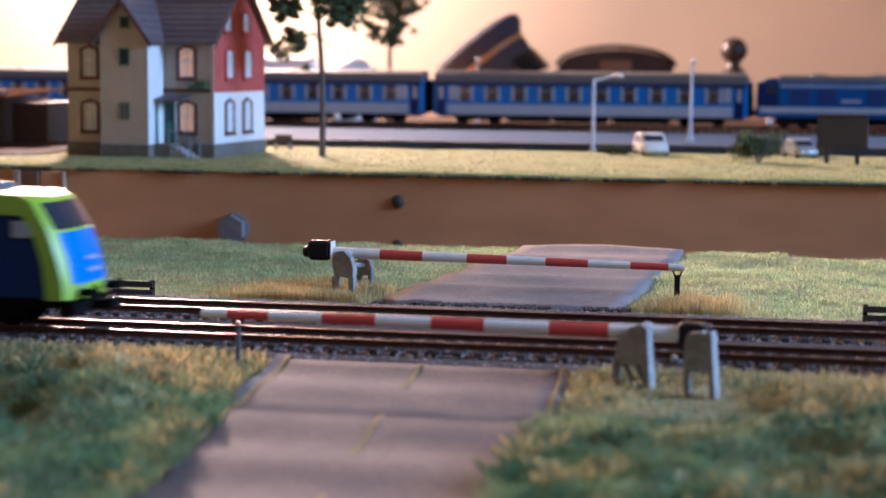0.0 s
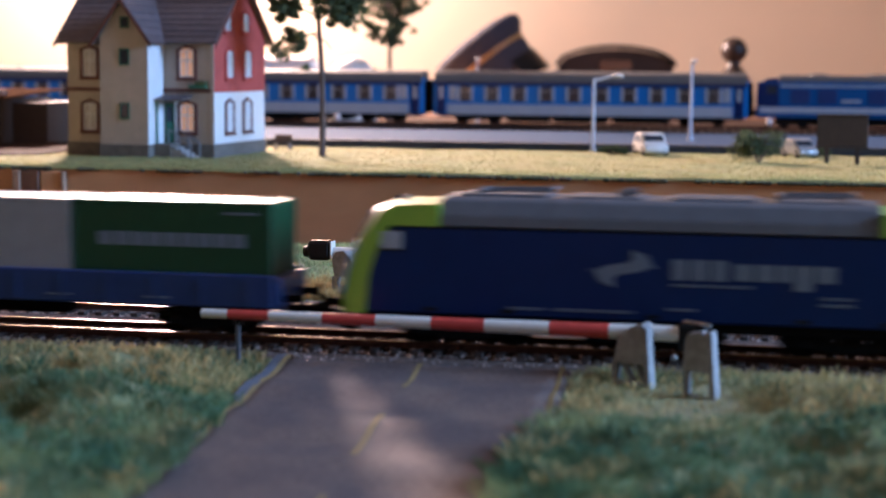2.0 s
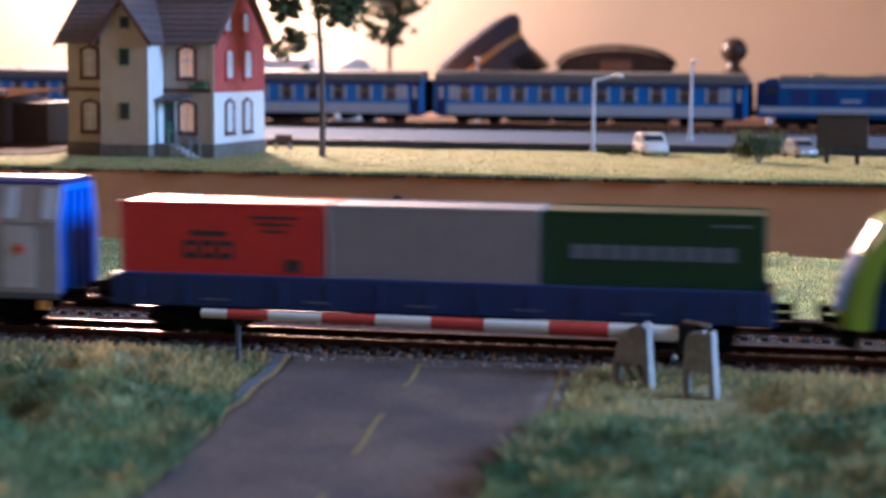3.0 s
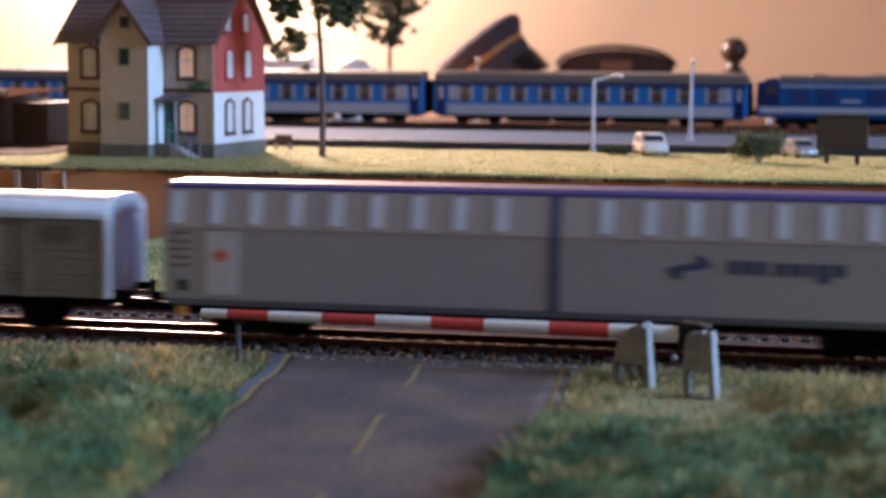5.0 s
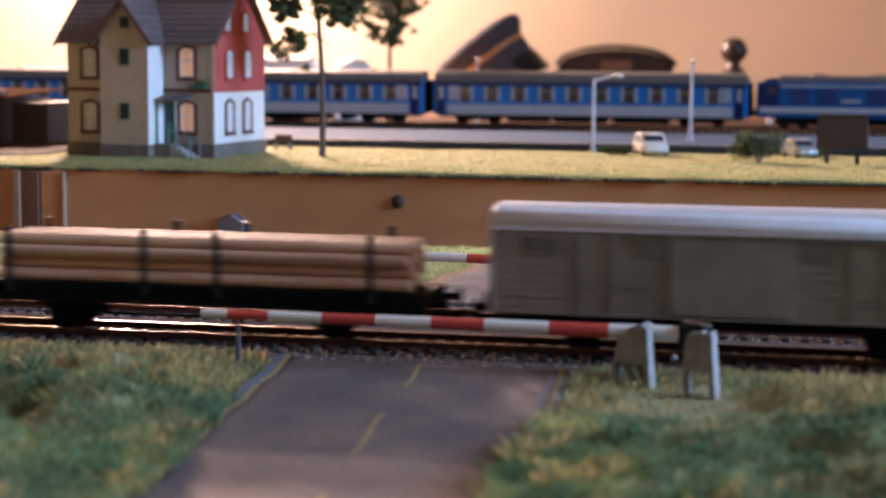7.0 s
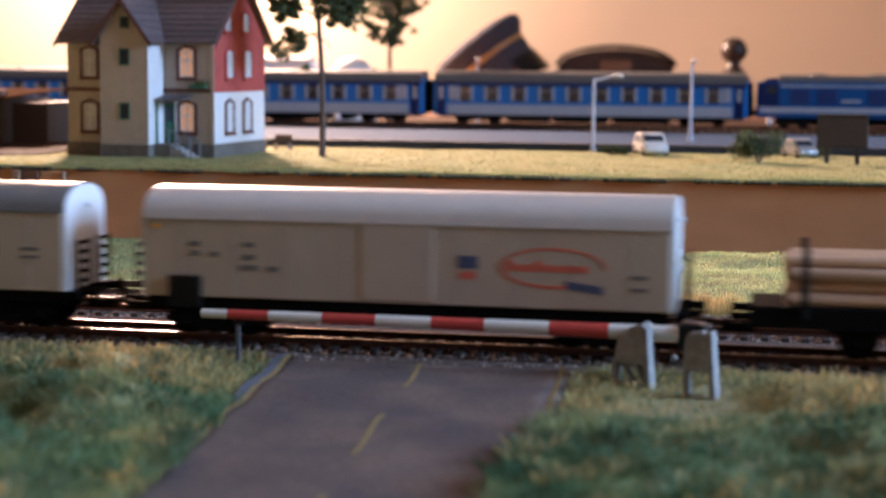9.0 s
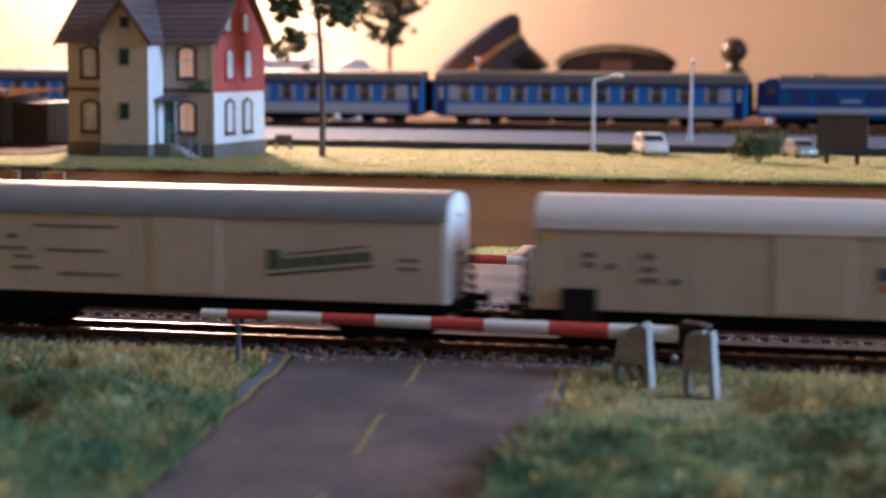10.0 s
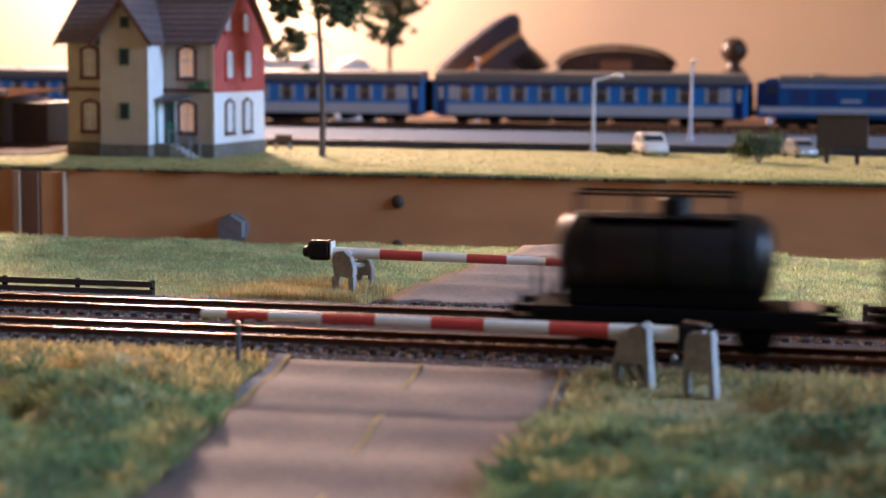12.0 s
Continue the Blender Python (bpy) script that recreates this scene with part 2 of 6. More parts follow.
# ---------------- mesh kit ----------------
def link(name, mesh, mat, parent=None, label=""):
    ob = new(name, mesh)
    if mat and not mesh.materials:
        mesh.materials.append(M[mat])
    if parent:
        ob.parent = parent
    if label:
        tagged(ob, label)
    return ob


def part(name, bm, mat, parent=None, label="", smooth=False):
    mesh = bpy.data.meshes.new(name)
    bmesh.ops.recalc_face_normals(bm, faces=bm.faces)
    if smooth:
        for f in bm.faces:
            f.smooth = True
    bm.to_mesh(mesh)
    bm.free()
    if smooth:
        mesh.set_sharp_from_angle(angle=radians(40))
    return link(name, mesh, mat, parent, label)


def thing(name, at, label, category, group="", kind="", rz=0.0):
    ob = new(name)
    ob.empty_display_size = 0.005
    ob.matrix_world = pose(*at, 0, 0, rz)
    return tagged(ob, label, category, group, kind)


def box(x0, x1, y0, y1, z0, z1, bevel=0.0, bm=None, seg=1):
    bm = bm or bmesh.new()
    m = Matrix.LocRotScale(((x0 + x1) / 2, (y0 + y1) / 2, (z0 + z1) / 2), None, (abs(x1 - x0), abs(y1 - y0), abs(z1 - z0)))
    r = bmesh.ops.create_cube(bm, size=1, matrix=m)
    if bevel:
        edges = list({e for v in r["verts"] for e in v.link_edges})
        bmesh.ops.bevel(bm, geom=edges, offset=bevel, segments=seg, affect="EDGES", profile=0.5)
    return bm


def rod(p0, p1, r0, r1=None, seg=10, bm=None, caps=True):
    bm = bm or bmesh.new()
    p0, p1 = Vector(p0), Vector(p1)
    d = p1 - p0
    m = Matrix.Translation((p0 + p1) / 2) @ d.to_track_quat("Z", "Y").to_matrix().to_4x4()
    bmesh.ops.create_cone(bm, cap_ends=caps, segments=seg, radius1=r0, radius2=r0 if r1 is None else r1, depth=d.length, matrix=m)
    return bm


def prism(points, axis, a, b, bevel=0.0, bm=None):
    """A polygon drawn in the plane across the axis, drawn out from a to b along it."""
    bm = bm or bmesh.new()

    def put(p, q, t):
        return (t, p, q) if axis == "x" else (p, t, q) if axis == "y" else (p, q, t)
    lo = [bm.verts.new(put(p, q, a)) for p, q in points]
    hi = [bm.verts.new(put(p, q, b)) for p, q in points]
    faces = [bm.faces.new(lo), bm.faces.new(hi)]
    n = len(points)
    for i in range(n):
        faces.append(bm.faces.new((lo[i], lo[(i + 1) % n], hi[(i + 1) % n], hi[i])))
    if bevel:
        bmesh.ops.recalc_face_normals(bm, faces=bm.faces)
        bmesh.ops.bevel(bm, geom=list({e for f in faces for e in f.edges}), offset=bevel, segments=1, affect="EDGES")
    return bm


def ball(c, r, bm=None, scale=(1, 1, 1), u=14, v=8):
    bm = bm or bmesh.new()
    bmesh.ops.create_uvsphere(bm, u_segments=u, v_segments=v, radius=r, matrix=Matrix.LocRotScale(c, None, scale))
    return bm


def lathe(profile, seg=24, bm=None, at=(0, 0, 0)):
    bm = bm or bmesh.new()
    rings = []
    for r, z in profile:
        rings.append([bm.verts.new((at[0] + r * math.cos(2 * math.pi * i / seg), at[1] + r * math.sin(2 * math.pi * i / seg), at[2] + z)) for i in range(seg)])
    for a, b in zip(rings, rings[1:]):
        for i in range(seg):
            bm.faces.new((a[i], a[(i + 1) % seg], b[(i + 1) % seg], b[i]))
    bm.faces.new(rings[0])
    bm.faces.new(rings[-1])
    return bm


def arch(half, z_low, z_top, n=9, power=2.0):
    """Points of an arched roof outline, from one eave to the other."""
    pts = []
    for i in range(n + 1):
        a = math.pi * i / n
        c, s = math.cos(a), math.sin(a)
        pts.append((half * math.copysign(abs(c) ** (2 / power), c), z_low + (z_top - z_low) * abs(s) ** (2 / power)))
    return pts


def raw(name, verts, faces, mat, parent=None, label="", smooth=False):
    mesh = bpy.data.meshes.new(name)
    mesh.from_pydata(verts, [], faces)
    if smooth:
        mesh.shade_smooth()
    return link(name, mesh, mat, parent, label)


def fbm(x, y, s, seed=0.0):
    return mnoise.fractal(Vector((x * s, y * s, seed)), 0.6, 2.0, 4)


# ---------------- room ----------------
def build_room():
    x0, x1, y0, y1, z0, z1, w = -2.4, 2.4, -2.6, 1.95, -0.945, 1.65, 0.12
    tagged(part("floor", box(x0 - w, x1 + w, y0 - w, y1 + w, z0 - 0.1, z0), "floor_wood"), "brown wooden floor of the room", "floor", kind="structure")
    tagged(part("ceiling", box(x0 - w, x1 + w, y0 - w, y1 + w, z1, z1 + 0.1), "ceiling"), "unseen plain ceiling of the room, toned down to cut bounced light", "ceiling", kind="structure")
    tagged(part("wall_north", box(x0, x1, y1, y1 + w, z0, z1), "wall_paint"), "cream painted wall behind the layout", "wall", kind="structure")
    tagged(part("wall_south", box(x0, x1, y0 - w, y0, z0, z1), "room_dim_paint"), "unseen wall of the room, toned dark to cut bounced light", "wall", kind="structure")
    tagged(part("wall_west", box(x0 - w, x0, y0, y1, z0, z1), "room_dim_paint"), "unseen side wall of the room, toned dark to cut bounced light", "wall", kind="structure")
    a0, a1, b0, b1 = -0.8, 0.6, 0.35, 1.45
    bm = box(x1, x1 + w, y0, a0, z0, z1)
    box(x1, x1 + w, a1, y1, z0, z1, bm=bm)
    box(x1, x1 + w, a0, a1, z0, b0, bm=bm)
    box(x1, x1 + w, a0, a1, b1, z1, bm=bm)
    tagged(part("wall_east", bm, "room_dim_paint"), "unseen wall with a window opening, toned dark to cut bounced light", "wall", kind="structure")
    win = thing("window_1", (x1 + 0.06, -0.1, 0), "white framed room window letting in daylight", "window", kind="structure")
    bm = box(-0.02, 0.02, -0.7, -0.66, b0, b1)
    box(-0.02, 0.02, 0.66, 0.7, b0, b1, bm=bm)
    box(-0.02, 0.02, -0.66, 0.66, b0, b0 + 0.04, bm=bm)
    box(-0.02, 0.02, -0.66, 0.66, b1 - 0.04, b1, bm=bm)
    part("window_frame", bm, "frame_white", win)


build_room()


# ---------------- layout boards and ground ----------------
def road_mid(y):
    return -0.002 - 0.047 * y if y < 0.05 else -0.0005 + 0.115 * (y - 0.125)


def road_half(y):
    return 0.046 if y < 0.05 else 0.0485 - 0.045 * (y - 0.125)


def in_road(x, y, pad=0.0):
    if -0.03 < y < 0.112:
        return False
    return abs(x - road_mid(y)) < road_half(y) + pad


def hollow(x, y):
    """Trodden dip in front of the barrier's outer stand, 0 to 1."""
    return min(1.0, 1.6 * max(0.0, 1 - ((x - 0.086) / 0.028) ** 2 - ((y + 0.080) / 0.042) ** 2))


def lump(x, y):
    """Height of the turf over the base board."""
    if y < -0.02:
        d = max(0.0, abs(x - road_mid(y)) - road_half(y))
        k = min(1.0, d / 0.03) * min(1.0, (-0.02 - y) / 0.04)
        k *= 1 - hollow(x, y)
        return 0.0022 + k * (0.0016 + 0.0076 * max(-0.3, fbm(x, y, 24, 3.0)) + 0.0030 * fbm(x, y, 95, 1.0))
    if y > 0.095:
        return 0.0008 + 0.0022 * fbm(x, y, 16, 8.0) * min(1, (y - 0.095) / 0.03)
    return 0.0


def sheet(name, x0, x1, y0, y1, nx, ny, height, mat, thick=0.012):
    xs = [x0 + (x1 - x0) * i / nx for i in range(nx + 1)]
    ys = [y0 + (y1 - y0) * j / ny for j in range(ny + 1)]
    v = [(x, y, height(x, y)) for y in ys for x in xs]
    f = [(j * (nx + 1) + i, j * (nx + 1) + i + 1, (j + 1) * (nx + 1) + i + 1, (j + 1) * (nx + 1) + i) for j in range(ny) for i in range(nx)]
    edge = [i for i in range(nx + 1)] + [j * (nx + 1) + nx for j in range(1, ny + 1)] + [ny * (nx + 1) + i for i in range(nx - 1, -1, -1)] + [j * (nx + 1) for j in range(ny - 1, 0, -1)]
    low = {}
    for e in edge:
        low[e] = len(v)
        v.append((v[e][0], v[e][1], v[e][2] - thick))
    for a, b in zip(edge, edge[1:] + edge[:1]):
        f.append((a, low[a], low[b], b))
    return raw(name, v, f, mat, smooth=True)


LOWER_BACK = 0.312
tagged(part("baseboard", box(-1.95, 1.95, -0.42, LOWER_BACK - 0.004, -0.10, -0.0145), "board"), "wooden base board carrying the lower layout", "layout board", kind="structure")
tagged(sheet("ground", -1.94, 1.94, -0.40, LOWER_BACK, 480, 100, lambda x, y: lump(x, y) if not in_road(x, y, 0.004) else -0.001 - 0.05 * min(0.2, max(0.0, -0.09 - y)), "turf", thick=0.0135),
       "scattered green and straw turf of the lower layout", "ground", kind="structure")

for lx in (-1.88, -0.65, 0.65, 1.88):
    for ly in (-0.37, 0.26):
        tagged(part("layout_leg", box(lx - 0.02, lx + 0.02, ly - 0.02, ly + 0.02, -0.945, -0.1005, 0.002), "board"), "square wooden leg under the lower layout", "table leg", "layout legs", "structure")

UP = 0.036
for lx in (-1.15, 0.0, 0.95):
    for ly in (0.42, 1.22):
        tagged(part("deck_leg", box(lx - 0.02, lx + 0.02, ly - 0.02, ly + 0.02, -0.8503, UP - 0.0305, 0.002), "board"), "square wooden leg under the raised layout", "table leg", "layout legs", "structure")
tagged(part("layout_fascia", box(-1.2, 1.0, 0.345, 0.355, -0.12, UP - 0.001), "board"), "smooth brown board face of the raised layout", "layout board", kind="structure")
tagged(part("upper_board", box(-1.2, 1.0, 0.3555, 1.30, UP - 0.03, UP - 0.0095), "board"), "wooden deck under the raised station layout", "layout board", kind="structure")


def upper_height(x, y):
    return UP + 0.0008 * fbm(x, y, 20, 5.0) + 0.0008 * max(0.0, 1 - (y - 0.344) / 0.04)


tagged(sheet("upper_ground", -1.15, 0.95, 0.3435, 0.605, 220, 34, upper_height, "upper_turf", thick=0.0014),
       "yellow-green turf of the raised station ground", "ground", kind="structure")
tagged(part("track_bed", box(-1.2, 1.0, 0.6055, 1.28, UP - 0.009, UP - 0.0005), "gravel_brown"), "brown ballast of the raised station tracks", "ground", kind="structure")


tagged(sheet("yard_ground", -1.1, -0.346, 0.437, 0.585, 60, 14, lambda x, y: upper_height(x, y) + 0.0006 + 0.0008 * fbm(x, y, 60, 2.0), "gravel_brown", thick=0.003),
       "bare brown earth yard between the shed and the house", "ground", kind="structure")


def fascia_parts():
    t = thing("cover_strip", (-0.2958, 0.345, -0.012), "pale and dark brown upright strips on the board face", "wood trim", kind="structure")
    part("strip_dark", box(-0.0125, -0.002, -0.004, -0.0002, -0.02, 0.046, 0.0006), "board_dark", t)
    part("strip_light", box(-0.0015, 0.011, -0.003, -0.0002, -0.02, 0.046, 0.0006), "board", t)
    part("strip_edge", box(0.0112, 0.0135, -0.0045, -0.0002, -0.02, 0.046, 0.0006), "board_pale", t)
    part("strip_rim", box(-0.0175, -0.0128, -0.005, -0.0002, -0.02, 0.046, 0.0006), "board_pale", t)
    b = thing("hex_bolt", (-0.185, 0.3448, 0.0045), "zinc hexagon bolt head on the board face", "bolt")
    part("head", rod((0, -0.0085, 0), (0, -0.002, 0), 0.0079, seg=6), "zinc", b)
    part("washer", rod((0, -0.002, 0), (0, 0, 0), 0.0083, seg=20), "zinc", b)
    for z in (0.0212, -0.003):
        s = thing("screw", (-0.0934, 0.3448, z), "small dark round screw head in the board face", "screw", "board screws")
        part("head", ball((0, 0, 0), 0.0036, scale=(1, 0.7, 1), u=12, v=8), "sleeper", s, smooth=True)


fascia_parts()


# ---------------- roads ----------------
def build_road(name, y0, y1, label, surface, n=60):
    v, f = [], []
    for j in range(n + 1):
        y = y0 + (y1 - y0) * j / n
        for i in range(13):
            s = i / 6 - 1
            z = 0.0022 + 0.0006 * math.sin(y * 165 + 0.7) + 0.0003 * fbm(s, y, 9, 2.0)
            if y > 0.25:
                z += 0.0024 * max(0, (y - 0.25) / 0.06) ** 2 * (0.6 + 0.4 * math.cos(s * 2.2))
            if -0.03 > y:
                z += 0.0022 * max(0.0, 1 - (-0.03 - y) / 0.05)
            z -= 0.045 * max(0.0, -0.10 - y) if y > -0.30 else 0.009
            if 0.1 < y < 0.14:
                z -= 0.0018 * (0.14 - y) / 0.021 + 0.0006 * fbm(s * 3, y, 5, 4.0)
            v.append((road_mid(y) + s * road_half(y), y, z))
    for j in range(n):
        for i in range(12):
            a = j * 13 + i
            f.append((a, a + 1, a + 14, a + 13))
    base = len(v)
    rim = [i for i in range(13)] + [j * 13 + 12 for j in range(1, n + 1)] + [n * 13 + i for i in range(11, -1, -1)] + [j * 13 for j in range(n - 1, 0, -1)]
    low = {}
    for e in rim:
        low[e] = len(v)
        v.append((v[e][0], v[e][1], v[e][2] - 0.004))
    for a, b in zip(rim, rim[1:] + rim[:1]):
        f.append((a, low[a], low[b], b))
    road = tagged(raw(name, v, f, surface, smooth=True), label, "road", kind="structure")

    def mark(off, ya, yb, w, nm, mat="yellow_paint", lift=0.00026):
        k = max(8, int((yb - ya) / 0.002))
        vv, ff = [], []
        for j in range(k + 1):
            y = ya + (yb - ya) * j / k
            z = 0.0022 + 0.0006 * math.sin(y * 165 + 0.7) + 0.0003 * fbm(off / road_half(y), y, 9, 2.0) + lift
            if y > 0.25:
                z += 0.0024 * max(0, (y - 0.25) / 0.06) ** 2 * (0.6 + 0.4 * math.cos(off / road_half(y) * 2.2))
            if -0.03 > y:
                z += 0.0022 * max(0.0, 1 - (-0.03 - y) / 0.05)
            z -= 0.045 * max(0.0, -0.10 - y) if y > -0.30 else 0.009
            c = road_mid(y) + off
            vv += [(c - w / 2, y, z), (c + w / 2, y, z)]
        for j in range(k):
            ff.append((2 * j, 2 * j + 1, 2 * j + 3, 2 * j + 2))
        raw(nm, vv, ff, mat, road)
    if y0 < 0:
        for ya, yb in ((-0.066, -0.036), (-0.138, -0.097), (-0.205, -0.170), (-0.275, -0.24)):
            mark(0.0005, ya, yb, 0.0016, "centre_dash")
        mark(-0.0418, -0.14, -0.026, 0.0019, "edge_line")
        mark(0.0438, -0.23, -0.026, 0.0014, "edge_line")
        mark(-0.0438, -0.16, -0.0245, 0.0042, "kerb_strip", "kerb", 0.00015)
        mark(0.0, -0.0272, -0.0240, 0.088, "kerb_strip", "kerb", 0.00012)
    return road


build_road("road", -0.40, -0.0235, "grey-brown asphalt model road with faded yellow dashes", "asphalt")
build_road("road", 0.119, LOWER_BACK - 0.003, "paler grey asphalt model road beyond the tracks", "asphalt_pale")


# ---------------- lower tracks ----------------
TRACK_Y = (0.0, 0.0534)
RAIL = 0.007


def rail_mesh(x0, x1):
    web = prism([(-0.0009, 0.0), (0.0009, 0.0), (0.0009, 0.0003), (0.00025, 0.0005), (0.00025, 0.0014), (0.00045, 0.0016), (0.00045, 0.0018), (-0.00045, 0.0018), (-0.00045, 0.0016), (-0.00025, 0.0014), (-0.00025, 0.0005), (-0.0009, 0.0003)], "x", x0, x1)
    head = prism([(-0.00045, 0.0018), (0.00045, 0.0018), (0.00045, 0.0021), (0.0003, 0.0022), (-0.0003, 0.0022), (-0.00045, 0.0021)], "x", x0, x1)
    return web, head


def build_track(y, z, x0, x1, label):
    t = thing("railway_track", ((x0 + x1) / 2, y, z - RAIL), label, "railway track", "tracks")
    half = (x1 - x0) / 2
    for s in (-1, 1):
        web, head = rail_mesh(-half, half)
        for bm in (web, head):
            bmesh.ops.translate(bm, verts=bm.verts, vec=(0, s * 0.0087, RAIL - 0.0022))
        r = part("rail", web, "rail_web", t)
        part("rail_head", head, "rail_head", r, "bright worn metal running surface")
    me = None
    n = int((x1 - x0) / 0.0068)
    rest = bmesh.new()
    for i in range(n):
        sx = -half + 0.0034 + i * 0.0068
        if abs(sx) > 0.9:
            box(sx - 0.0013, sx + 0.0013, -0.015, 0.015, 0.002, RAIL - 0.0022, bm=rest)
            continue
        if me is None:
            ob = part("sleeper", box(-0.0013, 0.0013, -0.015, 0.015, 0.002, RAIL - 0.0022, 0.0002), "sleeper", t)
            me = ob.data
        else:
            ob = link("sleeper", me, None, t)
        ob.location.x = sx
    if rest.verts:
        tagged(part("sleeper_row", rest, "sleeper", t), kind="stuff")
    else:
        rest.free()
    return t


for ty in TRACK_Y:
    build_track(ty, RAIL, -1.9, 1.9, "brown sleepered model track with shiny metal rails")


def build_ballast():
    rng = random.Random(4)
    y0, y1 = -0.0265, 0.102
    prof = [(y0 - 0.004, 0.0002), (y0 + 0.004, 0.0028), (0.02, 0.0035), (0.0267, 0.0028), (0.034, 0.0035), (y1 - 0.008, 0.003), (y1 + 0.006, 0.0002)]
    bm = prism([(p, q) for p, q in prof] + [(prof[-1][0], -0.004), (prof[0][0], -0.004)], "x", -1.93, 1.93)
    bed = tagged(part("ballast_bed", bm, "ballast_bed"), "dark earthy bed of the lower tracks", "track bed", kind="structure")
    v, f = [], []
    for _ in range(30000):
        x, y = rng.uniform(-0.3, 0.3), rng.uniform(y0 - 0.003, y1 + 0.004)
        z = 0.0026 if y0 + 0.003 < y < y1 - 0.004 else 0.001
        r = rng.uniform(0.0004, 0.0009)
        near_rail = min(abs(abs(y - ty) - 0.0087) for ty in TRACK_Y)
        if near_rail < 0.0014:
            continue
        if any(abs(y - ty) < 0.016 for ty in TRACK_Y):
            z = 0.0034
            if abs(((x + 1.9 - 0.0034) / 0.0068) % 1 - 0.5) < 0.26:
                z = 0.0036
        b = len(v)
        a0 = rng.uniform(0, 6.28)
        for k in range(4):
            a = a0 + k * 1.57 + rng.uniform(-0.4, 0.4)
            q = r * rng.uniform(0.75, 1.25)
            v.append((x + q * math.cos(a), y + q * math.sin(a), z + r * rng.uniform(-0.3, 0.3)))
        v.append((x + rng.uniform(-0.3, 0.3) * r, y + rng.uniform(-0.3, 0.3) * r, z + r * rng.uniform(0.6, 1.0)))
        v.append((x, y, z - r * 0.8))
        for k in range(4):
            f += [(b + k, b + (k + 1) % 4, b + 4), (b + (k + 1) % 4, b + k, b + 5)]
    tagged(raw("ballast_stones", v, f, "ballast"), "loose pinkish grey ballast stones between the rails", "gravel", kind="stuff")


build_ballast()


def crumbs(name, n, x0, x1, y0, y1, z, size, mat, label, seed):
    rng = random.Random(seed)
    v, f = [], []
    for _ in range(n):
        x, y = rng.uniform(x0, x1), rng.uniform(y0, y1)
        if fbm(x, y, 60, seed) < -0.12:
            continue
        r, k, a0 = size * rng.uniform(0.5, 1.3), len(v), rng.uniform(0, 6.28)
        for q in range(4):
            a = a0 + q * 1.57 + rng.uniform(-0.4, 0.4)
            v.append((x + r * rng.uniform(0.7, 1.4) * math.cos(a), y + r * math.sin(a), z + r * rng.uniform(-0.3, 0.3)))
        v += [(x, y, z + r * rng.uniform(0.5, 1.1)), (x, y, z - r)]
        for q in range(4):
            f += [(k + q, k + (q + 1) % 4, k + 4), (k + (q + 1) % 4, k + q, k + 5)]
    return tagged(raw(name, v, f, mat), label, "gravel", kind="stuff")


crumbs("tar_crumbs", 1100, -0.053, 0.052, 0.1150, 0.1215, 0.0006, 0.0007, "ballast_bed", "dark tar crumbs along the broken road edge", 31)
crumbs("edge_earth", 5000, -0.62, 0.40, 0.3418, 0.3450, UP - 0.0006, 0.0011, "earth", "dark earth crumbs along the edge of the raised turf", 32)


# ---------------- grass ----------------
def blades(name, n, sample, size, width, mat, label, seed, lean=0.5):
    rng = random.Random(seed)
    v, f = [], []
    for _ in range(n):
        p = sample(rng)
        if p is None:
            continue
        x, y, z, k = p
        h = size * rng.uniform(0.55, 1.2) * k
        a = rng.uniform(0, 6.283)
        w = width * rng.uniform(0.7, 1.3) / 2
        dx, dy = math.cos(a), math.sin(a)
        la, lr = rng.uniform(0, 6.283), h * lean * rng.random()
        tx, ty = x + lr * math.cos(la), y + lr * math.sin(la)
        b = len(v)
        v += [(x - dx * w, y - dy * w, z - 0.0004), (x + dx * w, y + dy * w, z - 0.0004),
              ((x + tx) / 2 + dx * w * 0.8, (y + ty) / 2 + dy * w * 0.8, z + h * 0.6), (tx, ty, z + h)]
        f += [(b, b + 1, b + 2), (b, b + 2, b + 3)]
    return tagged(raw(name, v, f, mat), label, "grass", kind="stuff")


def front(density, low, high, seed, side=0):
    def sample(rng):
        x, y = rng.uniform(-0.27, 0.27), rng.uniform(-0.33, -0.021)
        edge = 0.004 * fbm(x, y, 90, 1.0)
        if ((x - 0.0850) / 0.012) ** 2 + ((y + 0.066) / 0.021) ** 2 < 1 or ((x - 0.0655) / 0.011) ** 2 + ((y + 0.050) / 0.014) ** 2 < 1:
            if rng.random() < 0.65:
                return None
        if y > -0.031 and abs(x - road_mid(y)) < 0.052:
            return None
        if in_road(x, y, (0.001 + edge * 0.4 if y > -0.09 else -0.002 + edge) - 0.007 * min(1.0, max(0.0, (-0.08 - y) / 0.08))):
            return None
        d = fbm(x, y, 26, seed)
        near = y > (-0.080 if x < 0 else -0.092) + 0.012 * fbm(x, y, 40, 6.0)
        if side == 1 and not (near or d > 0.22):
            return None
        if side == 0 and near and rng.random() < 0.75:
            return None
        if d < low or d > high:
            return None
        return x, y, lump(x, y), (1.0 if y < -0.05 else 0.8) * (1 - 0.5 * hollow(x, y))
    return sample


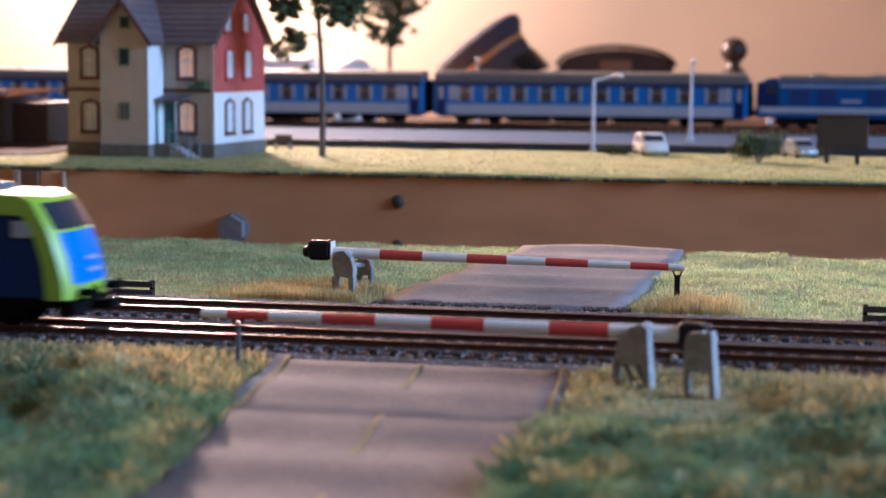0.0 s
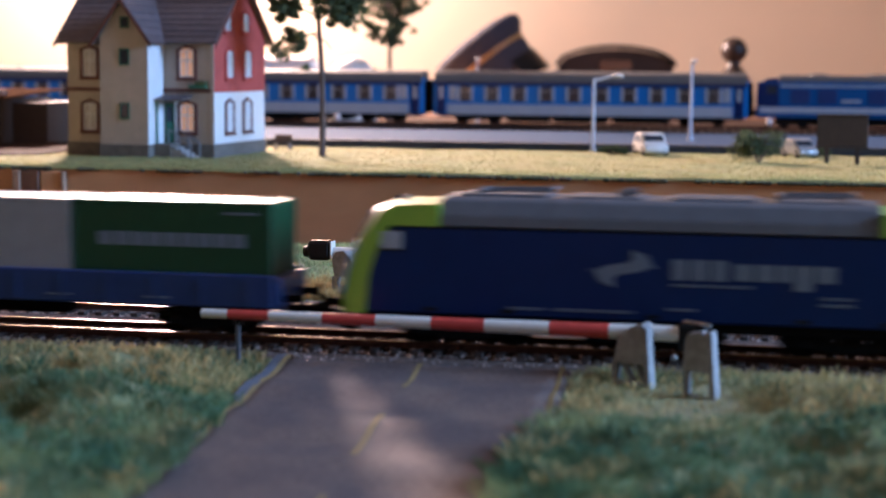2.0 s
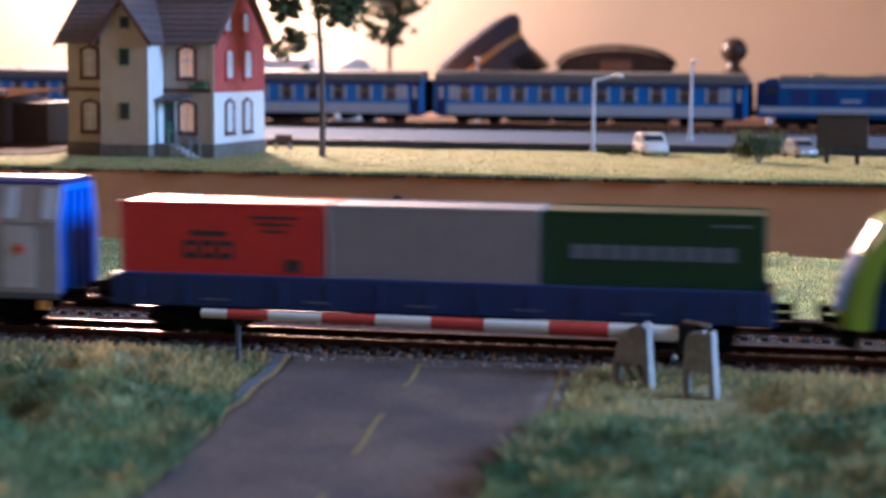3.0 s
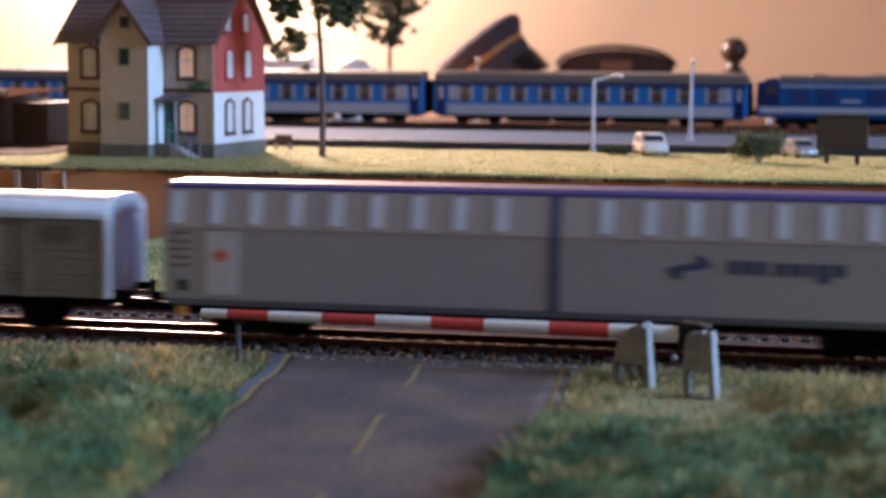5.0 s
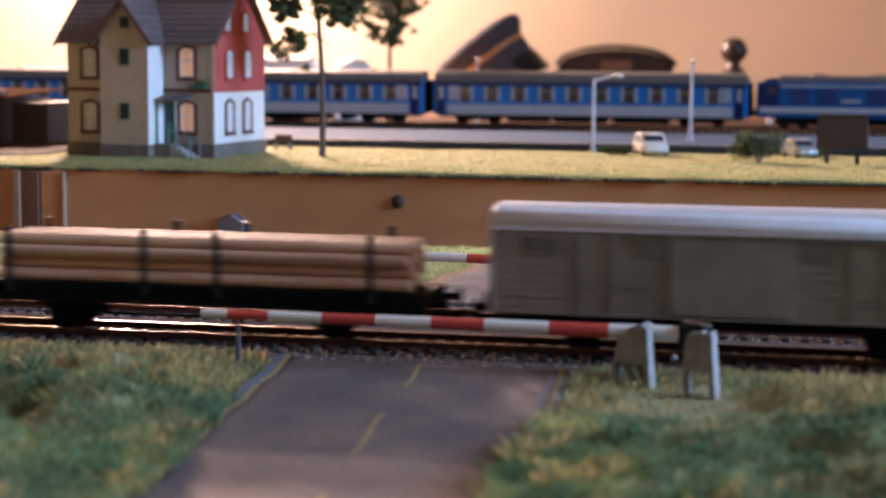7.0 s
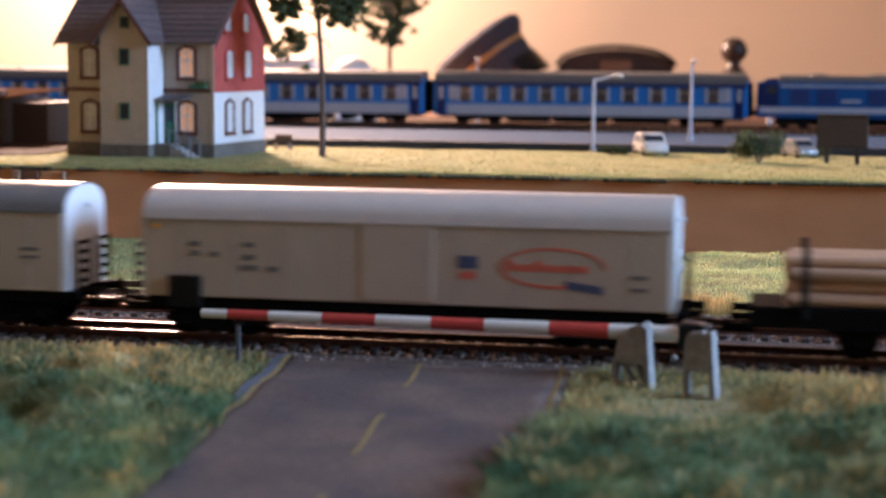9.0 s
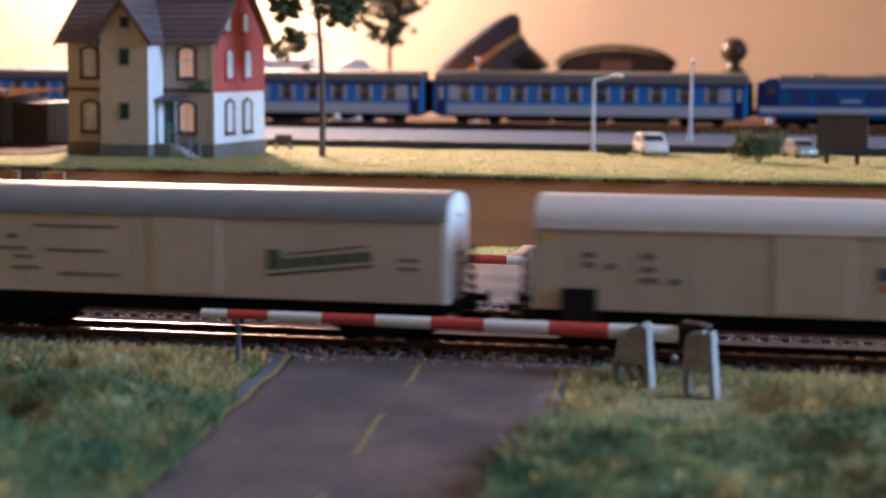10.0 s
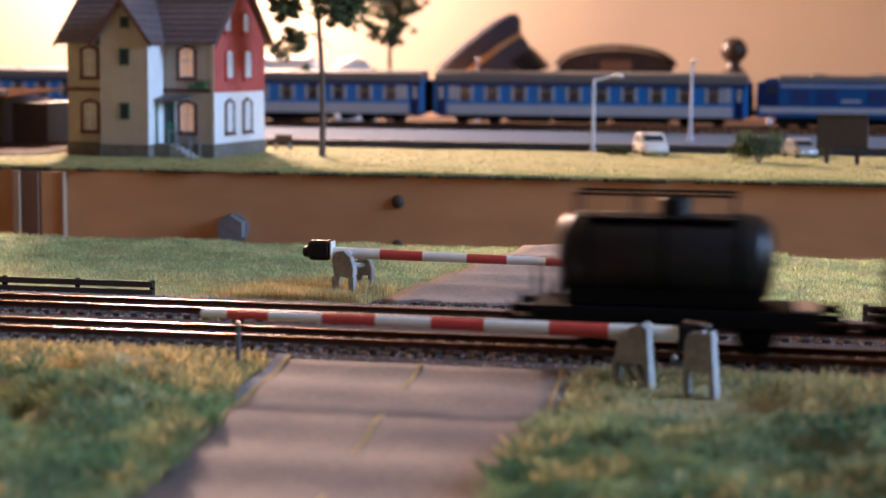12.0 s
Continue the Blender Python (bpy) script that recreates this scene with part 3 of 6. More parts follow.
def back(kind, seed):
    def sample(rng):
        x, y = rng.uniform(-0.36, 0.30), rng.uniform(0.095, LOWER_BACK - 0.001)
        if kind == "straw" and rng.random() < 0.85:
            cx, rx = rng.choice(((-0.078, 0.034), (-0.078, 0.034), (0.074, 0.022)))
            x, y = rng.gauss(cx, rx * 0.6), 0.106 + abs(rng.gauss(0, 0.028))
        if in_road(x, y, 0.001 + 0.003 * fbm(x, y, 80, 1.0)) or (y < 0.122 and abs(x) < 0.052) or y > LOWER_BACK:
            return None
        if (x + 0.067) ** 2 + (y - 0.128) ** 2 < 0.011 ** 2 and rng.random() < 0.8:
            return None
        d = fbm(x, y, 20, seed)
        tuft = (abs(x + 0.078 + rng.gauss(0, 0.008)) < 0.034 or abs(x - 0.074 + rng.gauss(0, 0.007)) < 0.018) and 0.105 < y < 0.155 + 0.02 * d
        if kind == "straw":
            if not tuft and rng.random() > 0.2:
                return None
            return x, y, lump(x, y), 1.0 if tuft else 0.5
        if tuft and rng.random() < 0.7:
            return None
        if kind == "green" and d < -0.05:
            return None
        if kind == "pale" and d > 0.2:
            return None
        return x, y, lump(x, y), 0.75 + 0.4 * max(0, d)
    return sample


blades("front_grass", 230000, front(1, -0.9, 9, 2.0), 0.0031, 0.00020, "grass_green", "thick green static grass beside the road", 11, 1.25)
blades("front_grass", 190000, front(1, -0.05, 9, 7.0), 0.0035, 0.00020, "grass_dark", "dark green static grass clumps beside the road", 12, 1.25)
blades("front_grass", 150000, front(1, -0.9, 9, 2.0, side=1), 0.0038, 0.00019, "grass_straw", "straw coloured dry grass near the crossing", 13, 0.9)
blades("back_grass", 80000, back("green", 4.0), 0.0020, 0.00026, "grass_meadow", "short green static grass beyond the tracks", 14, 0.9)
blades("back_grass", 130000, back("pale", 4.0), 0.0021, 0.00028, "grass_pale", "short pale green static grass beyond the tracks", 15, 0.9)
blades("back_grass", 20000, back("straw", 9.0), 0.0044, 0.00022, "grass_straw", "dry straw grass tufts at the barrier", 16, 0.4)


def upper_sample(rng):
    x, y = rng.uniform(-0.55, 0.35), 0.346 + 0.25 * rng.random() ** 1.5
    if x < -0.348 and y > 0.435:
        return None
    return x, y, upper_height(x, y), 0.8


blades("upper_grass", 60000, upper_sample, 0.0013, 0.0004, "grass_upper", "short yellow-green turf on the raised layout", 17, 0.8)


# ---------------- level crossing barriers ----------------
def barrier(name, p0, p1, r0, r1, bands, label):
    """Striped boom from its hinge end p0 to its tip p1; bands as shares of the length, white first."""
    t = thing(name, (p0[0], p0[1], 0), label, "barrier", "crossing barriers")
    o = Vector((p0[0], p0[1], 0))
    a, b = Vector(p0) - o, Vector(p1) - o
    cuts = [0.0] + list(bands) + [1.0]
    for i, (s, e) in enumerate(zip(cuts, cuts[1:])):
        part("boom_band", rod(a.lerp(b, s), a.lerp(b, e), r0 + (r1 - r0) * s, r0 + (r1 - r0) * e, 14), "red_enamel" if i % 2 else "white_enamel", t, "red band" if i % 2 else "white band", smooth=True)
    return t, a, b


def stand_plate(t, x, y, w, h, thick, along="y", hole=True, top=None):
    """An upright bracket plate with two feet and an arched gap below."""
    top = w * 0.55 if top is None else top
    pts = [(-w / 2, 0), (-w * 0.28, 0), (-w * 0.24, h * 0.34), (-w * 0.1, h * 0.45), (w * 0.1, h * 0.45), (w * 0.24, h * 0.34), (w * 0.28, 0), (w / 2, 0),
           (w * 0.46, h * 0.6), (top * 0.42, h * 0.93), (top * 0.2, h), (-top * 0.2, h), (-top * 0.42, h * 0.93), (-w * 0.46, h * 0.6)]
    bm = prism([(p + (y if along == "x" else x), q) for p, q in pts], "x" if along == "x" else "y", (x if along == "x" else y) - thick / 2, (x if along == "x" else y) + thick / 2, 0.0003)
    return part("stand_plate", bm, "concrete", t)


def front_barrier():
    t, a, b = barrier("crossing_barrier", (0.0790, -0.037, 0.0172), (-0.0692, -0.037, 0.0181), 0.0024, 0.0014,
                      (0.145, 0.265, 0.397, 0.508, 0.624, 0.738, 0.853, 0.943), "red and white striped lowered barrier with grey stands")
    # two cast stands, turned a little, one on either side of the weight
    turn = Matrix.Rotation(radians(-17), 4, "Z")

    def stand(at, pieces, label):
        bm = bmesh.new()
        for pts, y0, y1 in pieces:
            prism(pts, "y", y0, y1, 0.0003, bm=bm)
        bmesh.ops.transform(bm, matrix=Matrix.Translation(at) @ turn, verts=bm.verts)
        return part("stand_plate", bm, "concrete", t, label, smooth=False)
    stand((-0.0138, -0.0045, 0.0), [
        ([(-0.0056, 0.0088), (0.0058, 0.0088), (0.0050, 0.0195), (0.0030, 0.0208), (-0.0006, 0.0196), (-0.0042, 0.0160)], -0.0022, 0.0022),
        ([(-0.0064, -0.001), (-0.0050, -0.001), (-0.0040, 0.0090), (-0.0056, 0.0090)], -0.0022, 0.0022),
        ([(0.0046, -0.001), (0.0066, -0.001), (0.0058, 0.0090), (0.0040, 0.0090)], -0.0024, 0.0024),
        ([(-0.0050, 0.0018), (0.0046, 0.0018), (0.0046, 0.0032), (-0.0050, 0.0032)], -0.0018, 0.0018),
        ([(-0.0034, 0.0088), (-0.0020, 0.0088), (0.0012, 0.0030), (-0.0002, 0.0030)], -0.0017, 0.0010),
        ([(0.0004, 0.0088), (0.0018, 0.0088), (0.0046, 0.0036), (0.0032, 0.0036)], -0.0017, 0.0010)], "weathered grey cast stand with slanted ribs")
    stand((0.0066, -0.0190, -0.0008), [
        ([(-0.0048, 0.0104), (0.0030, 0.0104), (0.0022, 0.0210), (0.0004, 0.0222), (-0.0036, 0.0214), (-0.0046, 0.0190)], -0.0019, 0.0019),
        ([(-0.0044, 0.0022), (-0.0032, 0.0022), (-0.0034, 0.0106), (-0.0047, 0.0106)], -0.0017, 0.0017),
        ([(0.0036, -0.002), (0.0056, -0.002), (0.0036, 0.0222), (0.0020, 0.0222)], -0.0023, 0.0023),
        ([(-0.0044, 0.0026), (0.0040, 0.0018), (0.0040, 0.0030), (-0.0044, 0.0038)], -0.0013, 0.0013)], "weathered grey cast stand with two thin legs")
    part("pivot", rod((-0.0105, -0.0030, 0.0178), (-0.0105, 0.006, 0.0178), 0.0020, seg=14), "concrete", t, smooth=True)
    part("counterweight", box(-0.001, 0.0075, -0.003, 0.005, 0.0125, 0.0205, 0.0008), "black", t, "black counterweight block")
    part("weight_arm", rod((0.0005, 0.001, 0.0208), (0.0085, -0.004, 0.0205), 0.0006, seg=8), "steel", t)
    part("screw", ball((-0.002, -0.002, 0.0105), 0.0011), "steel", t, smooth=True)
    p = thing("barrier_rest", (-0.0575, -0.037, 0), "thin dark forked post under the barrier tip", "post", "barrier posts")
    part("post", box(-0.0007, 0.0007, -0.0007, 0.0007, 0, 0.0150, 0.0002), "roof_grey", p)
    part("fork", prism([(-0.0016, 0.0148), (0.0016, 0.0148), (0.0018, 0.0166), (0.0012, 0.0166), (0.001, 0.0156), (-0.001, 0.0156), (-0.0012, 0.0166), (-0.0018, 0.0166)], "y", -0.0006, 0.0006), "black", p)


def back_barrier():
    t, a, b = barrier("crossing_barrier", (-0.0785, 0.152, 0.0158), (0.0697, 0.152, 0.0137), 0.0024, 0.0014,
                      (0.145, 0.268, 0.395, 0.508, 0.617, 0.735, 0.852, 0.956), "red and white striped lowered barrier with black weight")
    for x, y, w, h in ((0.0105, -0.0190, 0.0062, 0.0190), (0.0138, 0.0040, 0.0046, 0.0142)):
        bm = prism([(-w * 0.62, h * 0.42), (w * 0.80, h * 0.42), (w * 0.86, h * 0.62), (w * 0.62, h * 0.86), (w * 0.1, h), (-w * 0.5, h * 0.97), (-w * 0.8, h * 0.8)], "y", -0.0015, 0.0015, 0.0003)
        prism([(-w * 0.80, -0.001), (-w * 0.48, -0.001), (-w * 0.34, h * 0.43), (-w * 0.78, h * 0.43)], "y", -0.0015, 0.0015, 0.0002, bm=bm)
        prism([(w * 0.52, -0.001), (w * 0.84, -0.001), (w * 0.86, h * 0.43), (w * 0.42, h * 0.43)], "y", -0.0015, 0.0015, 0.0002, bm=bm)
        bmesh.ops.transform(bm, matrix=Matrix.Translation((x, y, 0)) @ Matrix.Rotation(radians(-14), 4, "Z"), verts=bm.verts)
        part("stand_plate", bm, "concrete", t, "weathered grey cast stand on two legs")
    part("cross_bar", rod((0.0100, -0.0180, 0.0125), (0.0135, 0.0036, 0.0105), 0.0011, seg=8), "concrete", t)
    part("pivot", rod((0.0085, -0.0180, 0.0165), (0.0085, 0.0030, 0.0158), 0.0016, seg=12), "concrete", t, smooth=True)
    part("counterweight", box(-0.0095, 0.0002, -0.0035, 0.0035, 0.0125, 0.0208, 0.0012), "black", t, "black counterweight block")
    part("weight_end", rod((-0.0118, 0, 0.0158), (-0.0095, 0, 0.0160), 0.0022, 0.0028, 10), "black", t)
    part("weight_plate", box(0.0003, 0.0010, -0.0034, 0.0034, 0.0135, 0.0205, 0.0002), "white_enamel", t)
    p = thing("barrier_rest", (0.0668, 0.152, 0), "thin black forked post under the barrier tip", "post", "barrier posts")
    part("post", box(-0.0011, 0.0011, -0.0007, 0.0007, 0, 0.0105, 0.0002), "black", p)
    part("fork", prism([(-0.0022, 0.0126), (-0.0012, 0.0098), (0.0012, 0.0098), (0.0022, 0.0126), (0.0016, 0.0126), (0.0008, 0.0108), (-0.0008, 0.0108), (-0.0016, 0.0126)], "y", -0.0006, 0.0006), "black", p)


front_barrier()
back_barrier()


def low_fence(x0, x1):
    t = thing("low_fence", (x0, 0.1, 0), "low dark brown wooden board fence along the track", "fence", "trackside fences")
    n = max(2, int(round((x1 - x0) / 0.031)) + 1)
    for i in range(n):
        x = (x1 - x0) * i / (n - 1)
        part("post", box(x - 0.0009, x + 0.0009, -0.0009, 0.0009, 0, 0.0085, 0.0002), "black_matte", t)
    for z in (0.0025, 0.0058):
        part("board", box(-0.001, x1 - x0 + 0.001, -0.0018, -0.0009, z, z + 0.0024, 0.0002), "sleeper", t)


low_fence(-0.36, -0.1385)
low_fence(0.1385, 0.36)


# ---------------- the freight train on the near track ----------------
# heights below are over the rail top; each vehicle stands on the rails
moving, wheelsets = [], []


def vehicle(name, x, label, category):
    t = thing(name, (x, 0, RAIL), label, category, "freight train")
    moving.append((t, x, 0.0, RAIL))
    return t


def cargo(name, x, z, label, category, group=""):
    t = thing(name, (x, 0, RAIL + z), label, category, group)
    moving.append((t, x, 0.0, RAIL + z))
    return t


def wheelset(t, x, r):
    bm = rod((0, -0.0125, 0), (0, 0.0125, 0), 0.001, seg=8)
    for s in (-1, 1):
        rod((0, s * 0.0075, 0), (0, s * 0.0098, 0), r, seg=20, bm=bm)
        rod((0, s * 0.0068, 0), (0, s * 0.0075, 0), r + 0.0006, seg=20, bm=bm)
        for k in range(4):
            a = k * math.pi / 2
            c = Vector((r * 0.55 * math.cos(a), s * 0.0100, r * 0.55 * math.sin(a)))
            rod(c - Vector((0, 0.0003, 0)), c + Vector((0, 0.0003, 0)), r * 0.16, seg=6, bm=bm)
    ob = part("wheelset", bm, "black_matte", t, "dark metal wheels on an axle")
    ob.location = (x, 0, r)
    wheelsets.append((ob, x, r))
    return ob


def bogie(t, x, base, r, side=0.0125, top=0.011):
    bm = prism([(-base / 2 - r, 0.0045), (-base / 2 - r, 0.0075), (-base * 0.25, 0.0085), (-base * 0.12, 0.0045), (base * 0.12, 0.0045), (base * 0.25, 0.0085), (base / 2 + r, 0.0075), (base / 2 + r, 0.0045), (base / 2 - r * 0.4, 0.0035), (base * 0.2, 0.0022), (-base * 0.2, 0.0022), (-base / 2 + r * 0.4, 0.0035)], "y", -side - 0.0008, -side + 0.0008)
    prism([(-base / 2 - r, 0.0045), (-base / 2 - r, 0.0075), (-base * 0.25, 0.0085), (base * 0.25, 0.0085), (base / 2 + r, 0.0075), (base / 2 + r, 0.0045), (base * 0.2, 0.0022), (-base * 0.2, 0.0022)], "y", side - 0.0008, side + 0.0008, bm=bm)
    box(-0.004, 0.004, -side, side, 0.004, top, bm=bm)
    for s in (-1, 1):
        for q in (-side, side):
            box(s * base / 2 - 0.0018, s * base / 2 + 0.0018, q - 0.0014, q + 0.0014, 0.0032, 0.007, 0.0004, bm=bm)
    bmesh.ops.translate(bm, verts=bm.verts, vec=(x, 0, 0))
    part("bogie_frame", bm, "black_matte", t)
    for s in (-1, 1):
        wheelset(t, x + s * base / 2, r)


def axle_guard(t, x, r, top=0.0105):
    for q in (-0.0118, 0.0118):
        bm = prism([(x - 0.0065, top), (x - 0.0026, r - 0.0022), (x + 0.0026, r - 0.0022), (x + 0.0065, top)], "y", q - 0.0006, q + 0.0006)
        box(x - 0.0022, x + 0.0022, q - 0.0014, q + 0.0014, r - 0.0018, r + 0.0018, 0.0004, bm=bm)
        box(x - 0.0095, x + 0.0095, q - 0.0009, q + 0.0009, r + 0.0026, r + 0.0040, 0.0003, bm=bm)
        part("axle_guard", bm, "black_matte", t)
    wheelset(t, x, r)


def end_gear(t, half, z=0.012, mat="black_matte", steps=True):
    for s in (-1, 1):
        for q in (-0.0101, 0.0101):
            bm = rod((s * (half - 0.001), q, z), (s * (half + 0.0052), q, z), 0.0014, 0.0012, 10)
            rod((s * (half + 0.0052), q, z), (s * (half + 0.0062), q, z), 0.0026, 0.0026, 14, bm=bm)
            part("buffer", bm, mat, t)
        bm = box(s * (half - 0.002), s * (half + 0.009), -0.0024, 0.0024, z - 0.0062, z - 0.0035, 0.0004)
        box(s * (half + 0.007), s * (half + 0.0092), -0.0036, 0.0036, z - 0.0058, z - 0.0026, 0.0003, bm=bm)
        part("coupling", bm, "black_matte", t)


def bar(t, name, x0, x1, z0, z1, mat, y=-0.0165, th=0.00022, slant=0.0, label=""):
    """A flat painted mark on the side at y."""
    return part(name, prism([(x0, z0), (x1, z0 + slant), (x1, z1 + slant), (x0, z1)], "y", y - th, y + 0.0002), mat, t, label)


def swoosh(t, x, z, w, h, mat, y):
    """Two bent arrow-like sweeps, a plain mark."""
    for k in (1, -1):
        pts = [(-0.5, -0.05), (-0.18, 0.0), (0.02, 0.10), (0.14, 0.26), (0.12, 0.5), (0.34, 0.36), (0.42, 0.12), (0.30, -0.04), (0.1, -0.12), (-0.2, -0.16)]
        poly = [(x + k * p * w, z + k * (q * h)) for p, q in pts]
        part("side_mark", prism(poly, "y", y - 0.00022, y + 0.0002), mat, t)


def round_off(u):
    """How far the nose falls back from its middle, u from -1 to 1 across it."""
    return 0.0042 * abs(u) ** 3


def loco():
    t = vehicle("freight_locomotive", -0.2214, "navy and lime electric locomotive with a grey roof", "locomotive")
    W = 0.0165
    bm = prism([(-0.0885, 0.0378), (-0.0925, 0.0310), (-0.0950, 0.0220), (-0.0962, 0.0102), (0.0962, 0.0102), (0.0950, 0.0220), (0.0925, 0.0310), (0.0885, 0.0378)], "y", -W, W, 0.0006)
    part("body", bm, "navy", t, "navy blue painted body side")
    for s in (-1, 1):
        pts = [(0.0675, 0.0380), (0.0675, 0.0450), (0.0862, 0.0445), (0.0902, 0.0425), (0.0960, 0.0330), (0.0995, 0.0230), (0.1012, 0.0150), (0.1012, 0.0100), (0.0952, 0.0098), (0.0940, 0.0220), (0.0912, 0.0310), (0.0872, 0.0380)]
        bm = bmesh.new()
        rings = []
        for k in range(13):
            u = -1 + k / 6
            rings.append([bm.verts.new((s * (p - (round_off(u) if p > 0.083 else 0.0)), u * (W + 0.0003), q)) for p, q in pts])
        for a, b in zip(rings, rings[1:]):
            for m in range(len(pts)):
                bm.faces.new((a[m], a[(m + 1) % len(pts)], b[(m + 1) % len(pts)], b[m]))
        bm.faces.new(rings[0]), bm.faces.new(rings[-1])
        cab = part("cab", bm, "lime", t, "lime green cab end", smooth=True)

        def front_x(z):
            for (xa, za), (xb, zb) in zip(pts[3:6], pts[4:7]):
                if za >= z >= zb:
                    return xa + (xb - xa) * (za - z) / (za - zb)
            return pts[6][0]
        for nm, mt, z0, z1, wide in (("windscreen", "window_dark", 0.0332, 0.0420, 0.84), ("front_panel", "sky_blue", 0.0152, 0.0322, 0.80)):
            bm = bmesh.new()
            grid = []
            for k in range(11):
                u = (-1 + k / 5) * wide
                for d in (0.0005, -0.0010):
                    grid.append([bm.verts.new((s * (front_x(z) + d - round_off(u)), u * W, z)) for z in (z0, z0 + (0.0231 - z0) * 0.99 if z0 < 0.0231 else (z0 + z1) / 2, z1)])
            for k in range(10):
                f0, b0, f1, b1 = grid[2 * k], grid[2 * k + 1], grid[2 * k + 2], grid[2 * k + 3]
                for m in range(2):
                    bm.faces.new((f0[m], f1[m], f1[m + 1], f0[m + 1]))
                    bm.faces.new((b0[m], b0[m + 1], b1[m + 1], b1[m]))
                bm.faces.new((f0[0], b0[0], b1[0], f1[0]))
                bm.faces.new((f0[2], f1[2], b1[2], b0[2]))
            for a, b in ((grid[0], grid[1]), (grid[-2], grid[-1])):
                for m in range(2):
                    bm.faces.new((a[m], a[m + 1], b[m + 1], b[m]))
            part(nm, bm, mt, cab, "dark glass windscreen" if nm == "windscreen" else "bright blue front panel", smooth=True)
        for z in (0.0185, 0.0225):
            part("panel_line", box(s * (front_x(z) + 0.0001), s * (front_x(z) + 0.0010), -0.0050, 0.0050, z, z + 0.0012), "window_pale", cab)
        for q in (-0.0095, 0.0095):
            part("headlight", rod((s * 0.0997, q, 0.0132), (s * 0.1008, q, 0.0132), 0.0016, seg=12), "window_pale", cab)
        part("skirt", prism([(s * 0.0945, 0.0035), (s * 0.1005, 0.0048), (s * 0.1012, 0.0099), (s * 0.0935, 0.0099)], "y", -0.0145, 0.0145, 0.0005), "black_matte", t)
        for y in (-W, W):
            # Reflection and light through the glass are put into the pale colour.
            bm = box(s * 0.0792, s * 0.0862, y - 0.0003, y + 0.0003, 0.0305, 0.0362, 0.0002)
            part("side_window", bm, "window_pale", t, "cab side window with its reflection painted in pale")
            bm = box(s * 0.0785, s * 0.0869, y - 0.00015, y + 0.00015, 0.0299, 0.0368)
            part("window_seal", bm, "black", t)
        part("roof_aerial", rod((s * 0.082, 0.003, 0.0445), (s * 0.082, 0.003, 0.0462), 0.0012, seg=8), "roof_grey", t)
    bm = prism([(-0.0164, 0.0379), (-0.0158, 0.0415), (-0.0132, 0.0462), (-0.0105, 0.0472), (0.0105, 0.0472), (0.0132, 0.0462), (0.0158, 0.0415), (0.0164, 0.0379)], "x", -0.0672, 0.0672, 0.0005)
    part("roof", bm, "roof_grey", t, "grey ribbed locomotive roof")
    for x0, x1, z in ((-0.062, -0.034, 0.0481), (-0.028, -0.004, 0.0478), (0.004, 0.03, 0.0480), (0.036, 0.062, 0.0477)):
        part("roof_box", box(x0, x1, -0.0095, 0.0095, 0.0468, z, 0.0006), "roof_grey", t)
    for x0 in (-0.055, 0.038):
        bm = rod((x0, -0.006, 0.0488), (x0 + 0.022, -0.005, 0.0492), 0.0005, seg=6)
        rod((x0, 0.006, 0.0488), (x0 + 0.022, 0.005, 0.0492), 0.0005, seg=6, bm=bm)
        rod((x0 + 0.022, -0.009, 0.0494), (x0 + 0.022, 0.009, 0.0494), 0.0006, seg=6, bm=bm)
        rod((x0 - 0.001, -0.008, 0.0485), (x0 - 0.001, 0.008, 0.0485), 0.0009, seg=6, bm=bm)
        part("pantograph", bm, "roof_grey", t, "folded grey pantograph")
    part("roof_horn", rod((-0.012, -0.004, 0.0486), (-0.006, -0.004, 0.0498), 0.0013, seg=8), "zinc", t)
    for sy in (-1, 1):
        y = sy * W
        part("louvre", box(-0.085, 0.085, y - 0.0001, y + 0.0001, 0.0374, 0.0378), "black", t)
        if sy < 0:
            swoosh(t, -0.0095, 0.0265, 0.021, 0.0118, "pale_print", y)
            x = 0.0055
            for w, z0, z1 in ((0.0045, 0.0235, 0.0298), (0.0052, 0.0235, 0.0298), (0.0045, 0.0235, 0.0298)):
                bar(t, "letter_bar", x, x + w, z0, z1, "pale_print", y)
                x += w + 0.0012
            x += 0.001
            for w, z0, z1 in ((0.0055, 0.0238, 0.0288), (0.0055, 0.0238, 0.0288), (0.0035, 0.0238, 0.0288), (0.0055, 0.0212, 0.0288), (0.0058, 0.0238, 0.0288)):
                bar(t, "letter_bar", x, x + w, z0, z1, "pale_print", y)
                x += w + 0.0011
            bar(t, "small_line", 0.0055, 0.030, 0.0216, 0.0221, "pale_print", y)
            for x0, x1, z in ((-0.045, -0.034, 0.0127), (-0.031, -0.006, 0.0127), (0.004, 0.013, 0.0140), (0.050, 0.060, 0.0188), (0.050, 0.060, 0.0168)):
                bar(t, "small_line", x0, x1, z, z + 0.0006, "pale_print", y)
        for x in (-0.07, -0.045, 0.0, 0.045, 0.07):
            part("step_recess", box(x - 0.002, x + 0.002, y - 0.00015, y + 0.0003, 0.0112, 0.0125), "black", t)
    part("underframe", box(-0.092, 0.092, -0.0150, 0.0150, 0.0070, 0.0104, 0.0004), "black_matte", t)
    part("transformer", box(-0.022, 0.022, -0.0135, 0.0135, 0.0022, 0.0075, 0.0008), "black_matte", t)
    for s in (-1, 1):
        bogie(t, s * 0.0597, 0.0299, 0.0066, top=0.0075)
    end_gear(t, 0.1000, 0.0122)


